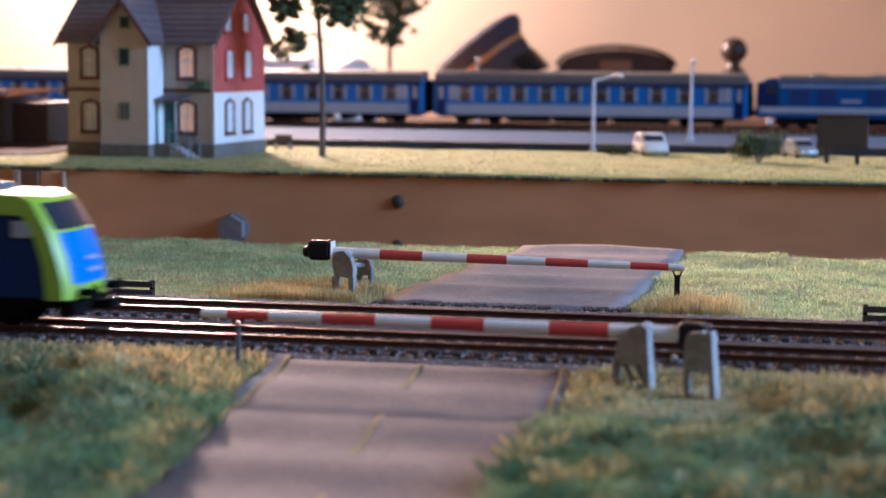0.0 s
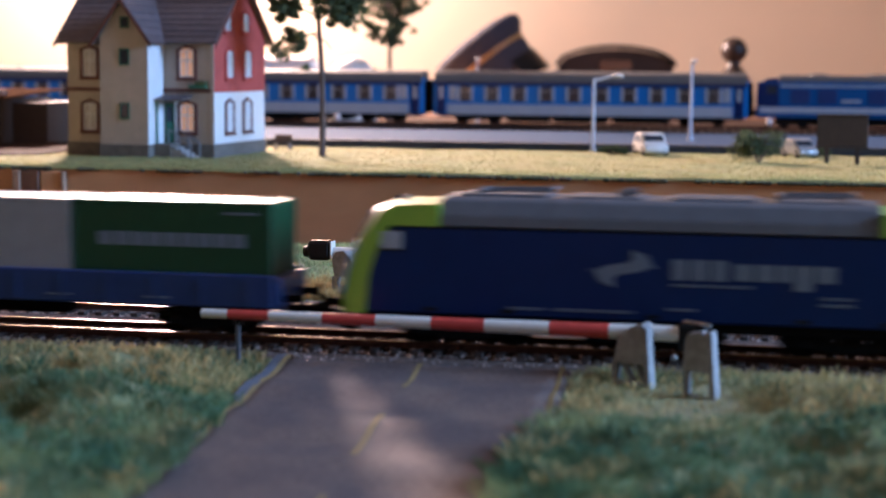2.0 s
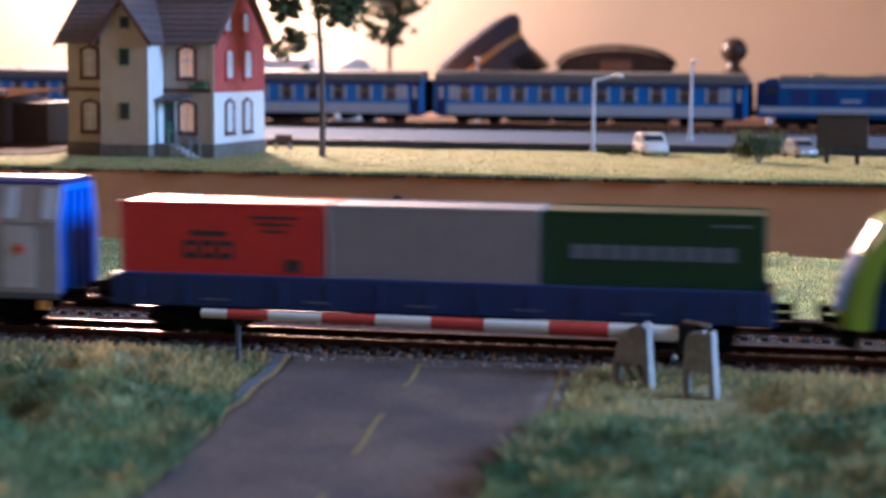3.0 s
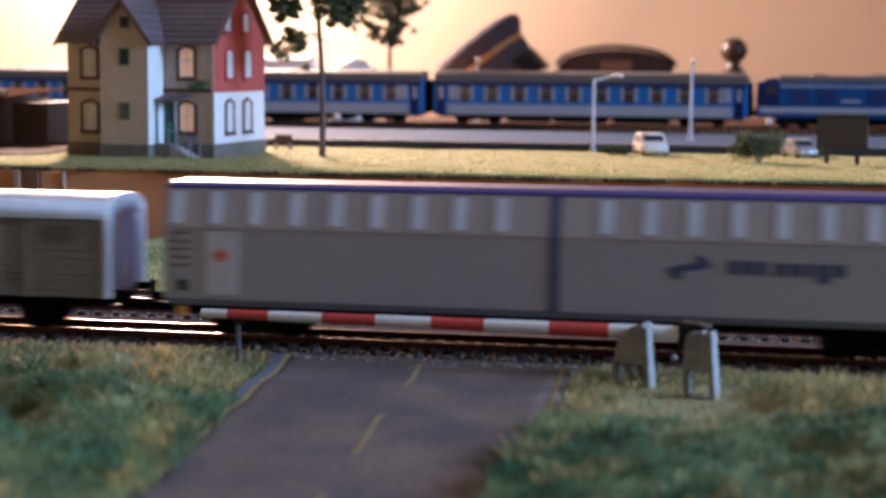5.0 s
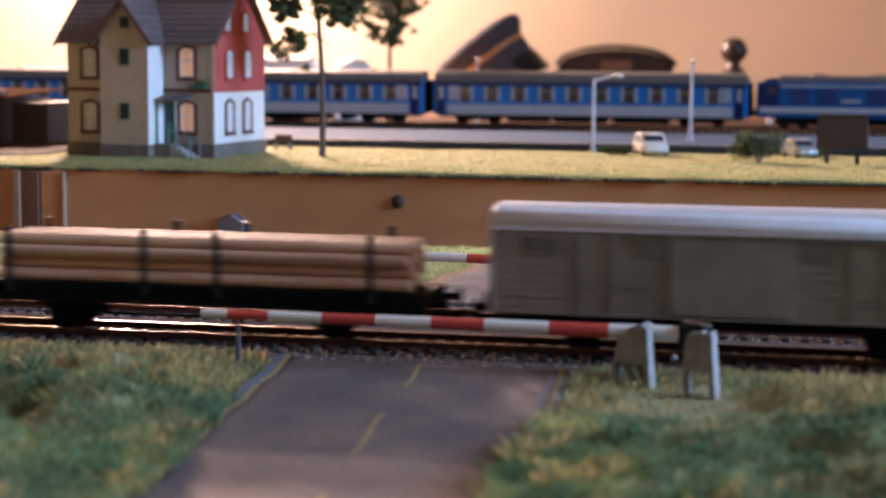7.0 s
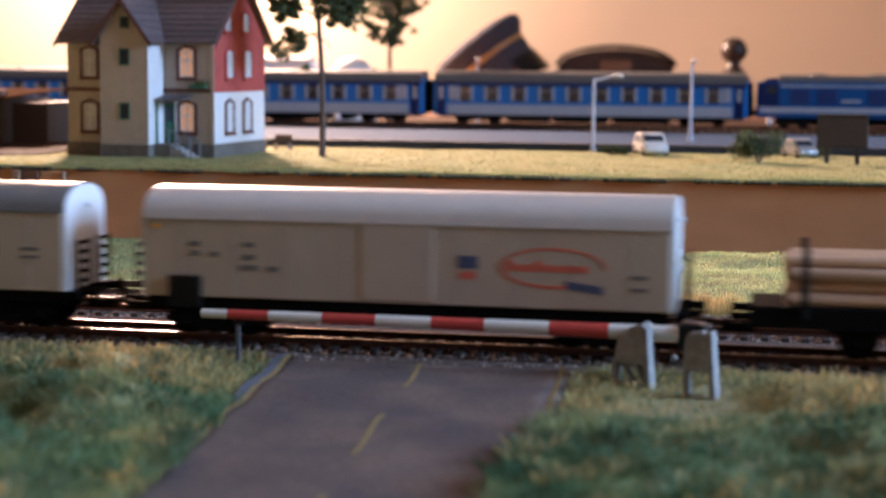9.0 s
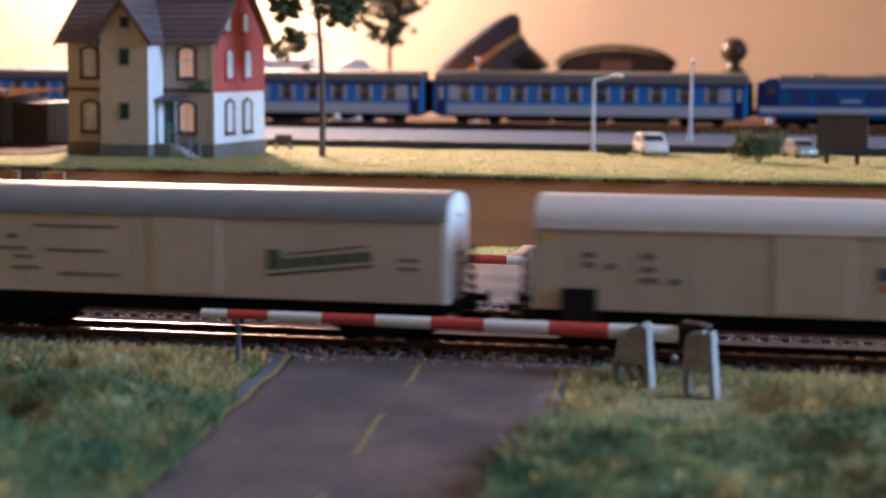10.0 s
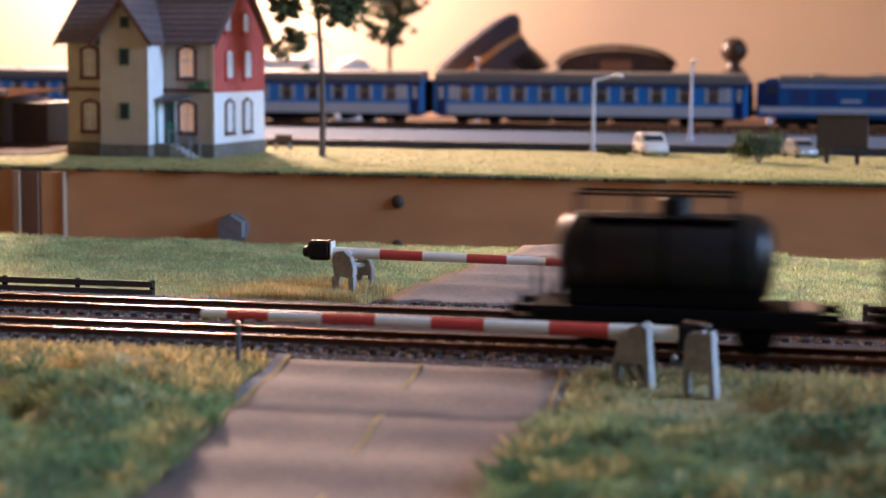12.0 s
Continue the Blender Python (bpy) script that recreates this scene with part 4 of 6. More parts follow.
def container(x, colour, marks, label):
    t = cargo("freight_container", x, 0.0192, label, "container", "containers on the wagon")
    L, W, H = 0.0343, 0.0140, 0.0245
    part("shell", box(-L + 0.0006, L - 0.0006, -W + 0.0003, W - 0.0003, 0.0006, H - 0.0004), colour, t)
    for sx in (-1, 1):
        for sy in (-1, 1):
            part("corner_post", box(sx * L, sx * (L - 0.0016), sy * W, sy * (W - 0.0016), 0, H, 0.0002), colour, t)
    for sy in (-1, 1):
        for z0, z1 in ((0, 0.0016), (H - 0.0014, H)):
            part("side_rail", box(-L + 0.0017, L - 0.0017, sy * W, sy * (W - 0.0012), z0, z1, 0.0002), colour, t)
        bm = bmesh.new()
        for i in range(22):
            xx = -L + 0.0035 + i * (2 * L - 0.007) / 21
            box(xx - 0.0008, xx + 0.0008, sy * (W - 0.0005), sy * (W - 0.00005), 0.0018, H - 0.0016, bm=bm)
        part("wall_ribs", bm, colour, t)
    for sx in (-1, 1):
        for q in (-0.009, -0.003, 0.003, 0.009):
            part("lock_bar", rod((sx * L, q, 0.0015), (sx * L, q, H - 0.0015), 0.00035, seg=6), colour, t)
    marks(t, -W)


def container_wagon():
    t = vehicle("container_wagon", -0.4477, "blue flat bogie wagon carrying three containers", "wagon")
    h = 0.1048
    for sy in (-1, 1):
        part("side_sill", box(-h, h, sy * 0.0165, sy * 0.0135, 0.0098, 0.0205, 0.0004), "wagon_blue", t, "dark blue long side sill")
        for i in range(13):
            x = -h + 0.008 + i * (2 * h - 0.016) / 12
            part("stake_pocket", box(x - 0.0008, x + 0.0008, sy * 0.0165, sy * 0.01685, 0.0105, 0.0188, 0.0002), "wagon_blue", t)
    part("deck", box(-h + 0.001, h - 0.001, -0.0134, 0.0134, 0.0135, 0.0188), "wagon_blue", t)
    for s in (-1, 1):
        part("headstock", box(s * h, s * (h + 0.0022), -0.0150, 0.0150, 0.0095, 0.0195, 0.0004), "wagon_blue", t)
        bogie(t, s * 0.0795, 0.0207, 0.0053)
    for i in range(5):
        bar(t, "small_line", -0.075 + i * 0.034, -0.066 + i * 0.034, 0.0122, 0.0127, "pale_print", -0.0165)
    part("brake_gear", box(-0.03, 0.03, -0.004, 0.004, 0.004, 0.0095, 0.001), "black_matte", t)
    end_gear(t, h + 0.002, 0.0125)

    def green_marks(c, y):
        for i in range(9):
            x = -0.0250 + i * 0.0057
            bar(c, "letter_bar", x, x + 0.0048, 0.0098, 0.0142, "pale_print", y)
        bar(c, "small_line", 0.018, 0.030, 0.0205, 0.0212, "pale_print", y)

    def red_marks(c, y):
        bar(c, "letter_bar", -0.0105, 0.0020, 0.0135, 0.0152, "print_black", y)
        for x0, x1 in ((-0.0128, -0.0078), (-0.0068, -0.0020), (-0.0010, 0.0042)):
            bar(c, "letter_bar", x0, x1, 0.0062, 0.0120, "print_black", y)
            bar(c, "letter_inner", x0 + 0.0013, x1 - 0.0013, 0.0080, 0.0103, "con_red", y - 0.0002)
        bar(c, "dark_square", 0.0215, 0.0265, 0.0025, 0.0065, "print_black", y)
        for k in range(3):
            bar(c, "small_line", 0.010 + k * 0.002, 0.026 - k * 0.002, 0.0195 - k * 0.0022, 0.0203 - k * 0.0022, "print_black", y)

    container(-0.4477 - 0.0694, "con_red", red_marks, "red steel freight container with black lettering marks")
    container(-0.4477, "con_grey", lambda c, y: None, "plain light grey steel freight container")
    container(-0.4477 + 0.0694, "con_green", green_marks, "dark green steel freight container with a white bar")


def sliding_wagon():
    t = vehicle("sliding_wall_wagon", -0.6993, "long silver sliding wall wagon with blue ends", "wagon")
    h, W = 0.1262, 0.0165
    outline = [(-W, 0.0118), (-W, 0.0357), (-0.0128, 0.0478), (-0.0100, 0.0494), (0.0100, 0.0494), (0.0128, 0.0478), (W, 0.0357), (W, 0.0118)]
    part("inner_body", prism([(p * 0.97, q - 0.0004) for p, q in outline], "x", -h + 0.0015, h - 0.0015), "silver", t)
    for s in (-1, 1):
        part("end_wall", prism([(p * 0.985, q) for p, q in outline], "x", s * (h - 0.0014), s * (h + 0.0006), 0.0005), "bright_blue", t, "bright blue end wall")
        for q in (-0.009, -0.003, 0.003, 0.009):
            part("end_rib", box(s * (h + 0.0006), s * (h + 0.0022), q - 0.0009, q + 0.0009, 0.013, 0.046, 0.0003), "bright_blue", t)
    for sy in (-1, 1):
        for x0, x1 in ((-h - 0.0009, -0.0012), (0.0024, h + 0.0009)):
            wall = part("sliding_wall", prism([(sy * W, 0.0125), (sy * W, 0.0357), (sy * 0.01632, 0.0362), (sy * 0.0155, 0.0352), (sy * 0.0155, 0.0125)], "x", x0, x1), "silver", t, "silver grey sliding wall")
            part("hood", prism([(sy * 0.0166, 0.0358), (sy * 0.01260, 0.0482), (sy * 0.0118, 0.0482), (sy * 0.0155, 0.0360)], "x", x0, x1), "silver_hood", wall, "slanted pale upper wall")
            part("rib", box(x0, x1, sy * W, sy * 0.0167, 0.0352, 0.0359), "silver_hood", wall)
        part("mid_post", prism([(sy * 0.0168, 0.0118), (sy * 0.0168, 0.0358), (sy * 0.0130, 0.0478), (sy * 0.0118, 0.0478), (sy * 0.0152, 0.0357), (sy * 0.0152, 0.0118)], "x", -0.0010, 0.0022), "print_blue", t, "dusty blue middle post")
        for i in range(18):
            x = (-h + 0.0032 + i * 0.01332) if i < 9 else (h - 0.0032 - (i - 9) * 0.01332)
            e = 0.0021
            a, b = 0.0370, 0.0470
            ya, yb = 0.0166 - (a - 0.0358) * 0.3233 + 0.0003, 0.0166 - (b - 0.0358) * 0.3233 + 0.0003
            part("pale_strip", prism([(sy * ya, a), (sy * yb, b), (sy * (yb - 0.0008), b), (sy * (ya - 0.0008), a)], "x", x - e, x + e), "strip", t)
        part("bottom_rail", box(-h, h, sy * 0.0167, sy * 0.0150, 0.0102, 0.0124, 0.0003), "roof_grey", t)
    part("roof", prism([(-0.0130, 0.0479), (-0.0127, 0.0488), (-0.0095, 0.0500), (0.0095, 0.0500), (0.0127, 0.0488), (0.0130, 0.0479)], "x", -h - 0.001, h + 0.001, 0.0004), "roof_blue", t, "dark blue roof edge")
    y = -W
    swoosh(t, 0.0420, 0.0275, 0.0155, 0.0082, "print_blue", y)
    x = 0.0535
    for w, z0, z1 in ((0.0032, 0.0258, 0.0300), (0.0036, 0.0258, 0.0300), (0.0032, 0.0258, 0.0300), (0.0008, 0.0258, 0.026), (0.0038, 0.0258, 0.0296), (0.0038, 0.0258, 0.0296), (0.0026, 0.0258, 0.0296), (0.0038, 0.0238, 0.0296), (0.004, 0.0258, 0.0296)):
        bar(t, "letter_bar", x, x + w, z0, z1, "print_blue", y)
        x += w + 0.0008
    for x0, x1 in ((-h + 0.0135, -h + 0.0245), (h - 0.0185, h - 0.0075)):
        bar(t, "pale_panel", x0, x1, 0.0140, 0.0345, "van_roof", y)
        m = (x0 + x1) / 2
        bar(t, "red_mark", m - 0.0022, m + 0.0022, 0.0262, 0.0274, "print_red", y - 0.0002)
        bar(t, "red_mark", m - 0.0010, m + 0.0010, 0.0250, 0.0288, "print_red", y - 0.00035)
    bar(t, "dark_square", -h + 0.0040, -h + 0.0074, 0.0150, 0.0186, "print_black", y)
    for k in range(5):
        bar(t, "small_line", -h + 0.002, -h + 0.0085, 0.0335 - k * 0.0026, 0.0341 - k * 0.0026, "print_grey", y)
    part("underframe", box(-h + 0.002, h - 0.002, -0.0130, 0.0130, 0.0075, 0.0112), "black_matte", t)
    for s in (-1, 1):
        bogie(t, s * 0.0975, 0.0207, 0.0053, top=0.008)
        part("yellow_tag", box(s * (h - 0.005) - 0.0016, s * (h - 0.005) + 0.0016, -0.0163, -0.0150, 0.0068, 0.0098), "print_orange", t)
    end_gear(t, h + 0.0015, 0.0122)


def covered_van():
    t = vehicle("covered_van", -0.9203, "weathered grey two-axle van with pale arched roof", "wagon")
    h, W = 0.0733, 0.0165
    part("body", box(-h, h, -W, W, 0.0112, 0.0376, 0.0004), "van_grey", t, "weathered grey planked side")
    part("roof", prism(arch(W + 0.0006, 0.0374, 0.0450, 10, 2.6), "x", -h - 0.0012, h + 0.0012, 0.0003), "van_roof", t, "pale grey arched roof", smooth=True)
    for s in (-1, 1):
        # Ends far paler than the sides: daylight from the right put into their colour.
        part("end_wall", prism([(-W + 0.0005, 0.0115), (W - 0.0005, 0.0115)] + arch(W - 0.0005, 0.0374, 0.0442, 8, 2.6), "x", s * (h - 0.0002), s * (h + 0.0006)), "end_white", t, "end wall painted pale for the light on it")
        for q in (-0.0155, -0.006, 0.006, 0.0155):
            part("end_post", box(s * (h + 0.0006), s * (h + 0.0016), q - 0.0009, q + 0.0009, 0.0112, 0.040, 0.0002), "end_white", t)
    for sy in (-1, 1):
        y = sy * W
        for i in range(9):
            z = 0.0138 + i * 0.0026
            part("plank_joint", box(-h + 0.001, h - 0.001, y - 0.00012, y + 0.00012, z, z + 0.00022), "van_joint", t)
        door = part("sliding_door", box(-0.0185, 0.0185, y - 0.0007, y + 0.0007, 0.0125, 0.0365, 0.0002), "van_grey", t)
        part("door_rail", box(-0.03, 0.05, y - 0.0010, y + 0.0004, 0.0366, 0.0372), "van_dark", t)
        part("door_sill", box(-0.05, 0.05, y - 0.0009, y + 0.0004, 0.0113, 0.0120), "van_dark", t)
        for x in (-0.0575, -0.0230, 0.0250, 0.0585):
            for k in range(4):
                part("vent_slat", box(x - 0.0052, x + 0.0052, y - 0.0005, y + 0.0002, 0.0308 + k * 0.0013, 0.0316 + k * 0.0013), "van_joint" if abs(x) < 0.03 else "van_dark", t)
        for x in (-0.0728, -0.046, -0.036, 0.036, 0.046, 0.0728):
            part("side_post", box(x - 0.0006, x + 0.0006, y - 0.0005, y + 0.0003, 0.0113, 0.0373), "van_grey", t)
        for x, z in ((-0.066, 0.0165), (0.042, 0.0185), (0.042, 0.0165), (-0.03, 0.020)):
            bar(t, "small_line", x - 0.004, x + 0.004, z, z + 0.0008, "van_dark", y if sy < 0 else y + 0.0002)
    part("underframe", box(-h + 0.001, h - 0.001, -0.0130, 0.0130, 0.0080, 0.0111), "black_matte", t)
    for s in (-1, 1):
        axle_guard(t, s * 0.046, 0.0057)
    end_gear(t, h + 0.001, 0.0122)


def timber_wagon():
    t = vehicle("timber_wagon", -1.0941, "black two-axle flat wagon under a timber load", "wagon")
    h = 0.0790
    part("deck", box(-h, h, -0.0150, 0.0150, 0.0125, 0.0160, 0.0003), "black_matte", t)
    for sy in (-1, 1):
        part("sole_bar", box(-h, h, sy * 0.0150, sy * 0.0138, 0.0092, 0.0150, 0.0003), "black_matte", t)
        for x in (-0.0625, -0.0155, 0.0095, 0.0605):
            part("stanchion", box(x - 0.0011, x + 0.0011, sy * 0.0162, sy * 0.0150, 0.0125, 0.0345, 0.0003), "black", t)
        part("truss_rod", box(-0.03, 0.03, sy * 0.0128, sy * 0.0122, 0.0055, 0.0066), "black_matte", t)
        for x in (-0.03, 0.03):
            part("truss_post", box(x - 0.0012, x + 0.0012, sy * 0.0130, sy * 0.0120, 0.0055, 0.0093), "black_matte", t)
    for s in (-1, 1):
        axle_guard(t, s * 0.046, 0.0057)
    end_gear(t, h, 0.0122)
    load = cargo("timber_load", -1.0966, 0.0160, "stack of peeled tan logs tied on the wagon", "timber")
    rng = random.Random(5)
    r = 0.00215
    for row in range(4):
        n = 6 if row % 2 == 0 else 5
        for i in range(n):
            y = (i - (n - 1) / 2) * 2 * r * 1.06
            z = r + row * r * 1.78
            e0, e1 = -0.0652 + rng.uniform(-0.0012, 0.0012), 0.0745 + rng.uniform(-0.0012, 0.0012)
            log = part("log", rod((e0, y, z), (e1, y, z), r * rng.uniform(0.92, 1.03), seg=12), "timber", load, smooth=True)
            part("cut_end", rod((e1, y, z), (e1 + 0.0002, y, z), r * 0.9, seg=12), "timber_end", log)


def reefer(name, x, h, roof, label, second):
    t = vehicle(name, x, label, "wagon")
    W = 0.0163
    eave = 0.0388 if not second else 0.0396
    part("body", box(-h, h, -W, W, 0.0130, eave, 0.0004), "cream", t, "cream white insulated side")
    part("roof", prism(arch(W + 0.0004, eave - 0.0003, 0.0482, 14, 2.3), "x", -h - 0.0006, h + 0.0006), roof, t, "smooth arched roof", smooth=True)
    for s in (-1, 1):
        # Cream wagon's end made bluish white, standing in for the window's light.
        part("end_wall", prism([(-W + 0.0004, 0.0132), (W - 0.0004, 0.0132)] + arch(W - 0.0004, eave - 0.0003, 0.0476, 12, 2.3), "x", s * (h + 0.0001), s * (h + 0.0012)), "end_white", t, "end wall whitened for the window light")
        for q in (-0.0135, 0.0035):
            for d in (0, 0.0085):
                part("ladder_rail", box(s * (h + 0.0042), s * (h + 0.0048), q + d - 0.0003, q + d + 0.0003, 0.012, 0.030), "black_matte", t)
            for k in range(6):
                part("ladder_rung", box(s * (h + 0.0040), s * (h + 0.0049), q, q + 0.0085, 0.0125 + k * 0.0032, 0.0136 + k * 0.0032), "black_matte", t)
        for q in (-0.0155, 0.0155):
            part("end_platform", box(s * (h + 0.001), s * (h + 0.0055), q - 0.0012, q + 0.0012, 0.0120, 0.0130), "black_matte", t)
        part("gangway", box(s * (h + 0.001), s * (h + 0.0052), -0.0150, 0.0150, 0.0108, 0.0120), "black_matte", t)
        part("roof_knob", ball((s * (h + 0.002), 0, 0.0405), 0.0009), "end_white", t)
    for sy in (-1, 1):
        y = sy * W
        part("door", box(-0.0125, 0.0105, y - 0.0004, y + 0.0003, 0.0140, eave - 0.0006, 0.0002), "cream", t)
        part("gutter", box(-h, h, y - 0.0006, y + 0.0003, eave - 0.0006, eave), "cream_roof" if not second else "slate_roof", t)
        for k in range(9):
            xx = -h + 0.012 + k * (2 * h - 0.024) / 8
            part("panel_seam", box(xx - 0.0001, xx + 0.0001, y - 0.00012, y + 0.0001, 0.0135, eave - 0.001), "van_roof", t)
        part("sole_bar", box(-h, h, sy * 0.0150, sy * 0.0135, 0.0095, 0.0129), "black_matte", t)
    y = -W
    bar(t, "orange_mark", -h + 0.0018, -h + 0.0052, 0.0352, 0.0366, "print_orange", y)
    part("dark_locker", box(-h + (0.0080 if not second else 0.0062), -h + (0.0190 if not second else 0.0150), y - 0.0022, y, 0.0098, 0.0200 if not second else 0.0186, 0.0003), "black", t)
    if not second:
        for x0, w, z in ((0.0145, 0.0040, 0.0295), (0.0150, 0.0032, 0.0265), (0.0215, 0.0032, 0.0262), (0.0330, 0.0036, 0.0296), (0.0325, 0.0045, 0.0256), (0.0320, 0.0060, 0.0222), (0.0410, 0.0038, 0.0220)):
            bar(t, "small_line", -h + x0, -h + x0 + w, z, z + 0.0017, "print_grey", y)
        bar(t, "blue_patch", 0.0182, 0.0248, 0.0250, 0.0290, "print_blue", y)
        bar(t, "red_patch", 0.0190, 0.0240, 0.0218, 0.0240, "print_red", y)
        n = 28
        for nm, a0, a1, th in (("oval_top", 0.05, 1.05, 0.0007), ("oval_low", 1.05, 1.75, 0.0009)):
            k0, k1 = int(n * a0 / 2), int(n * a1 / 2)
            out = [(0.0485 + 0.0170 * math.cos(2 * math.pi * k / n), 0.0258 + 0.0064 * math.sin(2 * math.pi * k / n)) for k in range(k0, k1 + 1)]
            inn = [(0.0485 + (0.0170 - th) * math.cos(2 * math.pi * k / n), 0.0258 + (0.0064 - th) * math.sin(2 * math.pi * k / n)) for k in range(k1, k0 - 1, -1)]
            part(nm, prism(out + inn, "y", y - 0.0002, y + 0.0002), "print_red", t)
        for i in range(9):
            xx = 0.0338 + i * 0.0029
            bar(t, "letter_bar", xx, xx + 0.0024, 0.0247, 0.0268 + (0.0012 if i in (0, 3) else 0), "print_red", y)
        bar(t, "grey_sweep", 0.0525, 0.0640, 0.0195, 0.0220, "print_blue", y, slant=-0.0015)
        for z in (0.0230, 0.0192):
            bar(t, "small_line", h - 0.0125, h - 0.0070, z, z + 0.0013, "print_grey", y)
    else:
        for x0, x1, z in ((0.031, 0.060, 0.0345), (0.035, 0.056, 0.0265), (0.024, 0.031, 0.0240), (0.040, 0.061, 0.0188), (0.012, 0.028, 0.0268), (0.024, 0.033, 0.0205)):
            bar(t, "small_line", -h + x0, -h + x1, z, z + 0.0010, "print_grey", y)
        for x0, z in ((0.0135, 0.0305), (0.0215, 0.0305)):
            bar(t, "small_line", -h + x0, -h + x0 + 0.004, z, z + 0.0016, "print_grey", y)
        x = 0.0265
        for i, w in enumerate((0.0045, 0.003, 0.003, 0.0036, 0.0036, 0.003, 0.0036, 0.003, 0.003)):
            bar(t, "letter_bar", x, x + w, 0.0228 + i * 0.00042, (0.0292 if i == 0 else 0.0260) + i * 0.00042, "print_green", y)
            x += w + 0.0005
        bar(t, "underline", 0.0262, 0.0615, 0.0204, 0.0213, "print_green", y, slant=0.0040)
        bar(t, "overline", 0.033, 0.0595, 0.0274, 0.0280, "print_green", y, slant=0.0034)
        for z in (0.0265, 0.0238):
            bar(t, "small_line", h - 0.0150, h - 0.0085, z, z + 0.0010, "print_grey", y)
    part("underframe", box(-h + 0.002, h - 0.002, -0.0130, 0.0130, 0.0080, 0.0128), "black_matte", t)
    for s in (-1, 1):
        bogie(t, s * (h - 0.0215), 0.0207, 0.0053, top=0.0085)
    end_gear(t, h + 0.0035, 0.0122)


def tank_wagon():
    t = vehicle("tank_wagon", -1.6335, "small black two-axle tank wagon with a catwalk", "wagon")
    h, r, zc = 0.0450, 0.0142, 0.0286
    bm = bmesh.new()
    prof = [(0.002, -0.0340), (0.007, -0.0336), (0.0112, -0.0322), (0.0130, -0.0305), (r, -0.0284), (r, 0.0284), (0.0130, 0.0305), (0.0112, 0.0322), (0.007, 0.0336), (0.002, 0.0340)]
    lathe(prof, 28, bm)
    bmesh.ops.transform(bm, matrix=Matrix.Translation((-0.0035, 0, zc)) @ Matrix.Rotation(math.pi / 2, 4, "Y"), verts=bm.verts)
    part("barrel", bm, "tank_black", t, "glossy black tank barrel", smooth=True)
    for x in (-0.0265, -0.0035, 0.0195):
        bm = bmesh.new()
        lathe([(r + 0.0001, -0.0006), (r + 0.0005, -0.0006), (r + 0.0005, 0.0006), (r + 0.0001, 0.0006)], 28, bm)
        bmesh.ops.transform(bm, matrix=Matrix.Translation((x, 0, zc)) @ Matrix.Rotation(math.pi / 2, 4, "Y"), verts=bm.verts)
        part("barrel_band", bm, "black_matte", t)
        part("saddle", box(x - 0.0022, x + 0.0022, -0.0105, 0.0105, 0.0135, 0.0215, 0.0004), "black_matte", t)
    part("dome", rod((-0.0005, 0, zc + r - 0.001), (-0.0005, 0, zc + r + 0.0042), 0.0052, 0.0048, 18), "black", t)
    part("dome_lid", ball((-0.0005, 0, zc + r + 0.0042), 0.0046, scale=(1, 1, 0.35)), "black", t, smooth=True)
    for y in (-0.0075, 0.0075):
        part("catwalk", box(-0.028, 0.019, y - 0.0022, y + 0.0022, zc + r - 0.0018, zc + r - 0.0010), "black_matte", t)
        part("hand_rail", rod((-0.0315, y * 1.2, zc + r + 0.0060), (0.0185, y * 1.2, zc + r + 0.0060), 0.0005, seg=6), "black", t)
        for x in (-0.031, -0.013, 0.0175):
            part("rail_post", rod((x, y * 1.2, zc + r - 0.0035), (x, y * 1.2, zc + r + 0.0060), 0.0005, seg=6), "black", t)
    part("deck", box(-h, h, -0.0145, 0.0145, 0.0118, 0.0140, 0.0003), "black_matte", t)
    # Added black block: fills the shade below the barrel and hides the lit deck.
    part("tank_cradle", box(-0.0340, 0.0270, -0.0118, 0.0118, 0.0141, 0.0200, 0.0006), "black_matte", t)
    for sy in (-1, 1):
        part("sole_bar", box(-h, h, sy * 0.0148, sy * 0.0132, 0.0088, 0.0130, 0.0003), "black_matte", t)
    for y in (-0.0125, 0.0125):
        part("platform_post", rod((-h + 0.002, y, 0.0140), (-h + 0.002, y, 0.0265), 0.0005, seg=6), "black", t)
        part("ladder_rail", rod((-h + 0.007, y * 0.4, 0.014), (-0.032, y * 0.4, zc + r), 0.0005, seg=6), "black", t)
    part("platform_rail", rod((-h + 0.002, -0.0125, 0.0265), (-h + 0.002, 0.0125, 0.0265), 0.0005, seg=6), "black", t)
    part("pale_plate", box(h - 0.008, h - 0.001, -0.0110, 0.0110, 0.0141, 0.0146), "pale_thing", t)
    for s in (-1, 1):
        axle_guard(t, s * 0.0250, 0.0057)
    end_gear(t, h, 0.0122)


loco()
container_wagon()
sliding_wagon()
covered_van()
timber_wagon()
reefer("refrigerator_wagon", -1.2817, 0.0848, "cream_roof", "cream refrigerator wagon with a red oval mark", False)
reefer("refrigerator_wagon", -1.4800, 0.0845, "slate_roof", "cream refrigerator wagon with a slate grey roof", True)
tank_wagon()


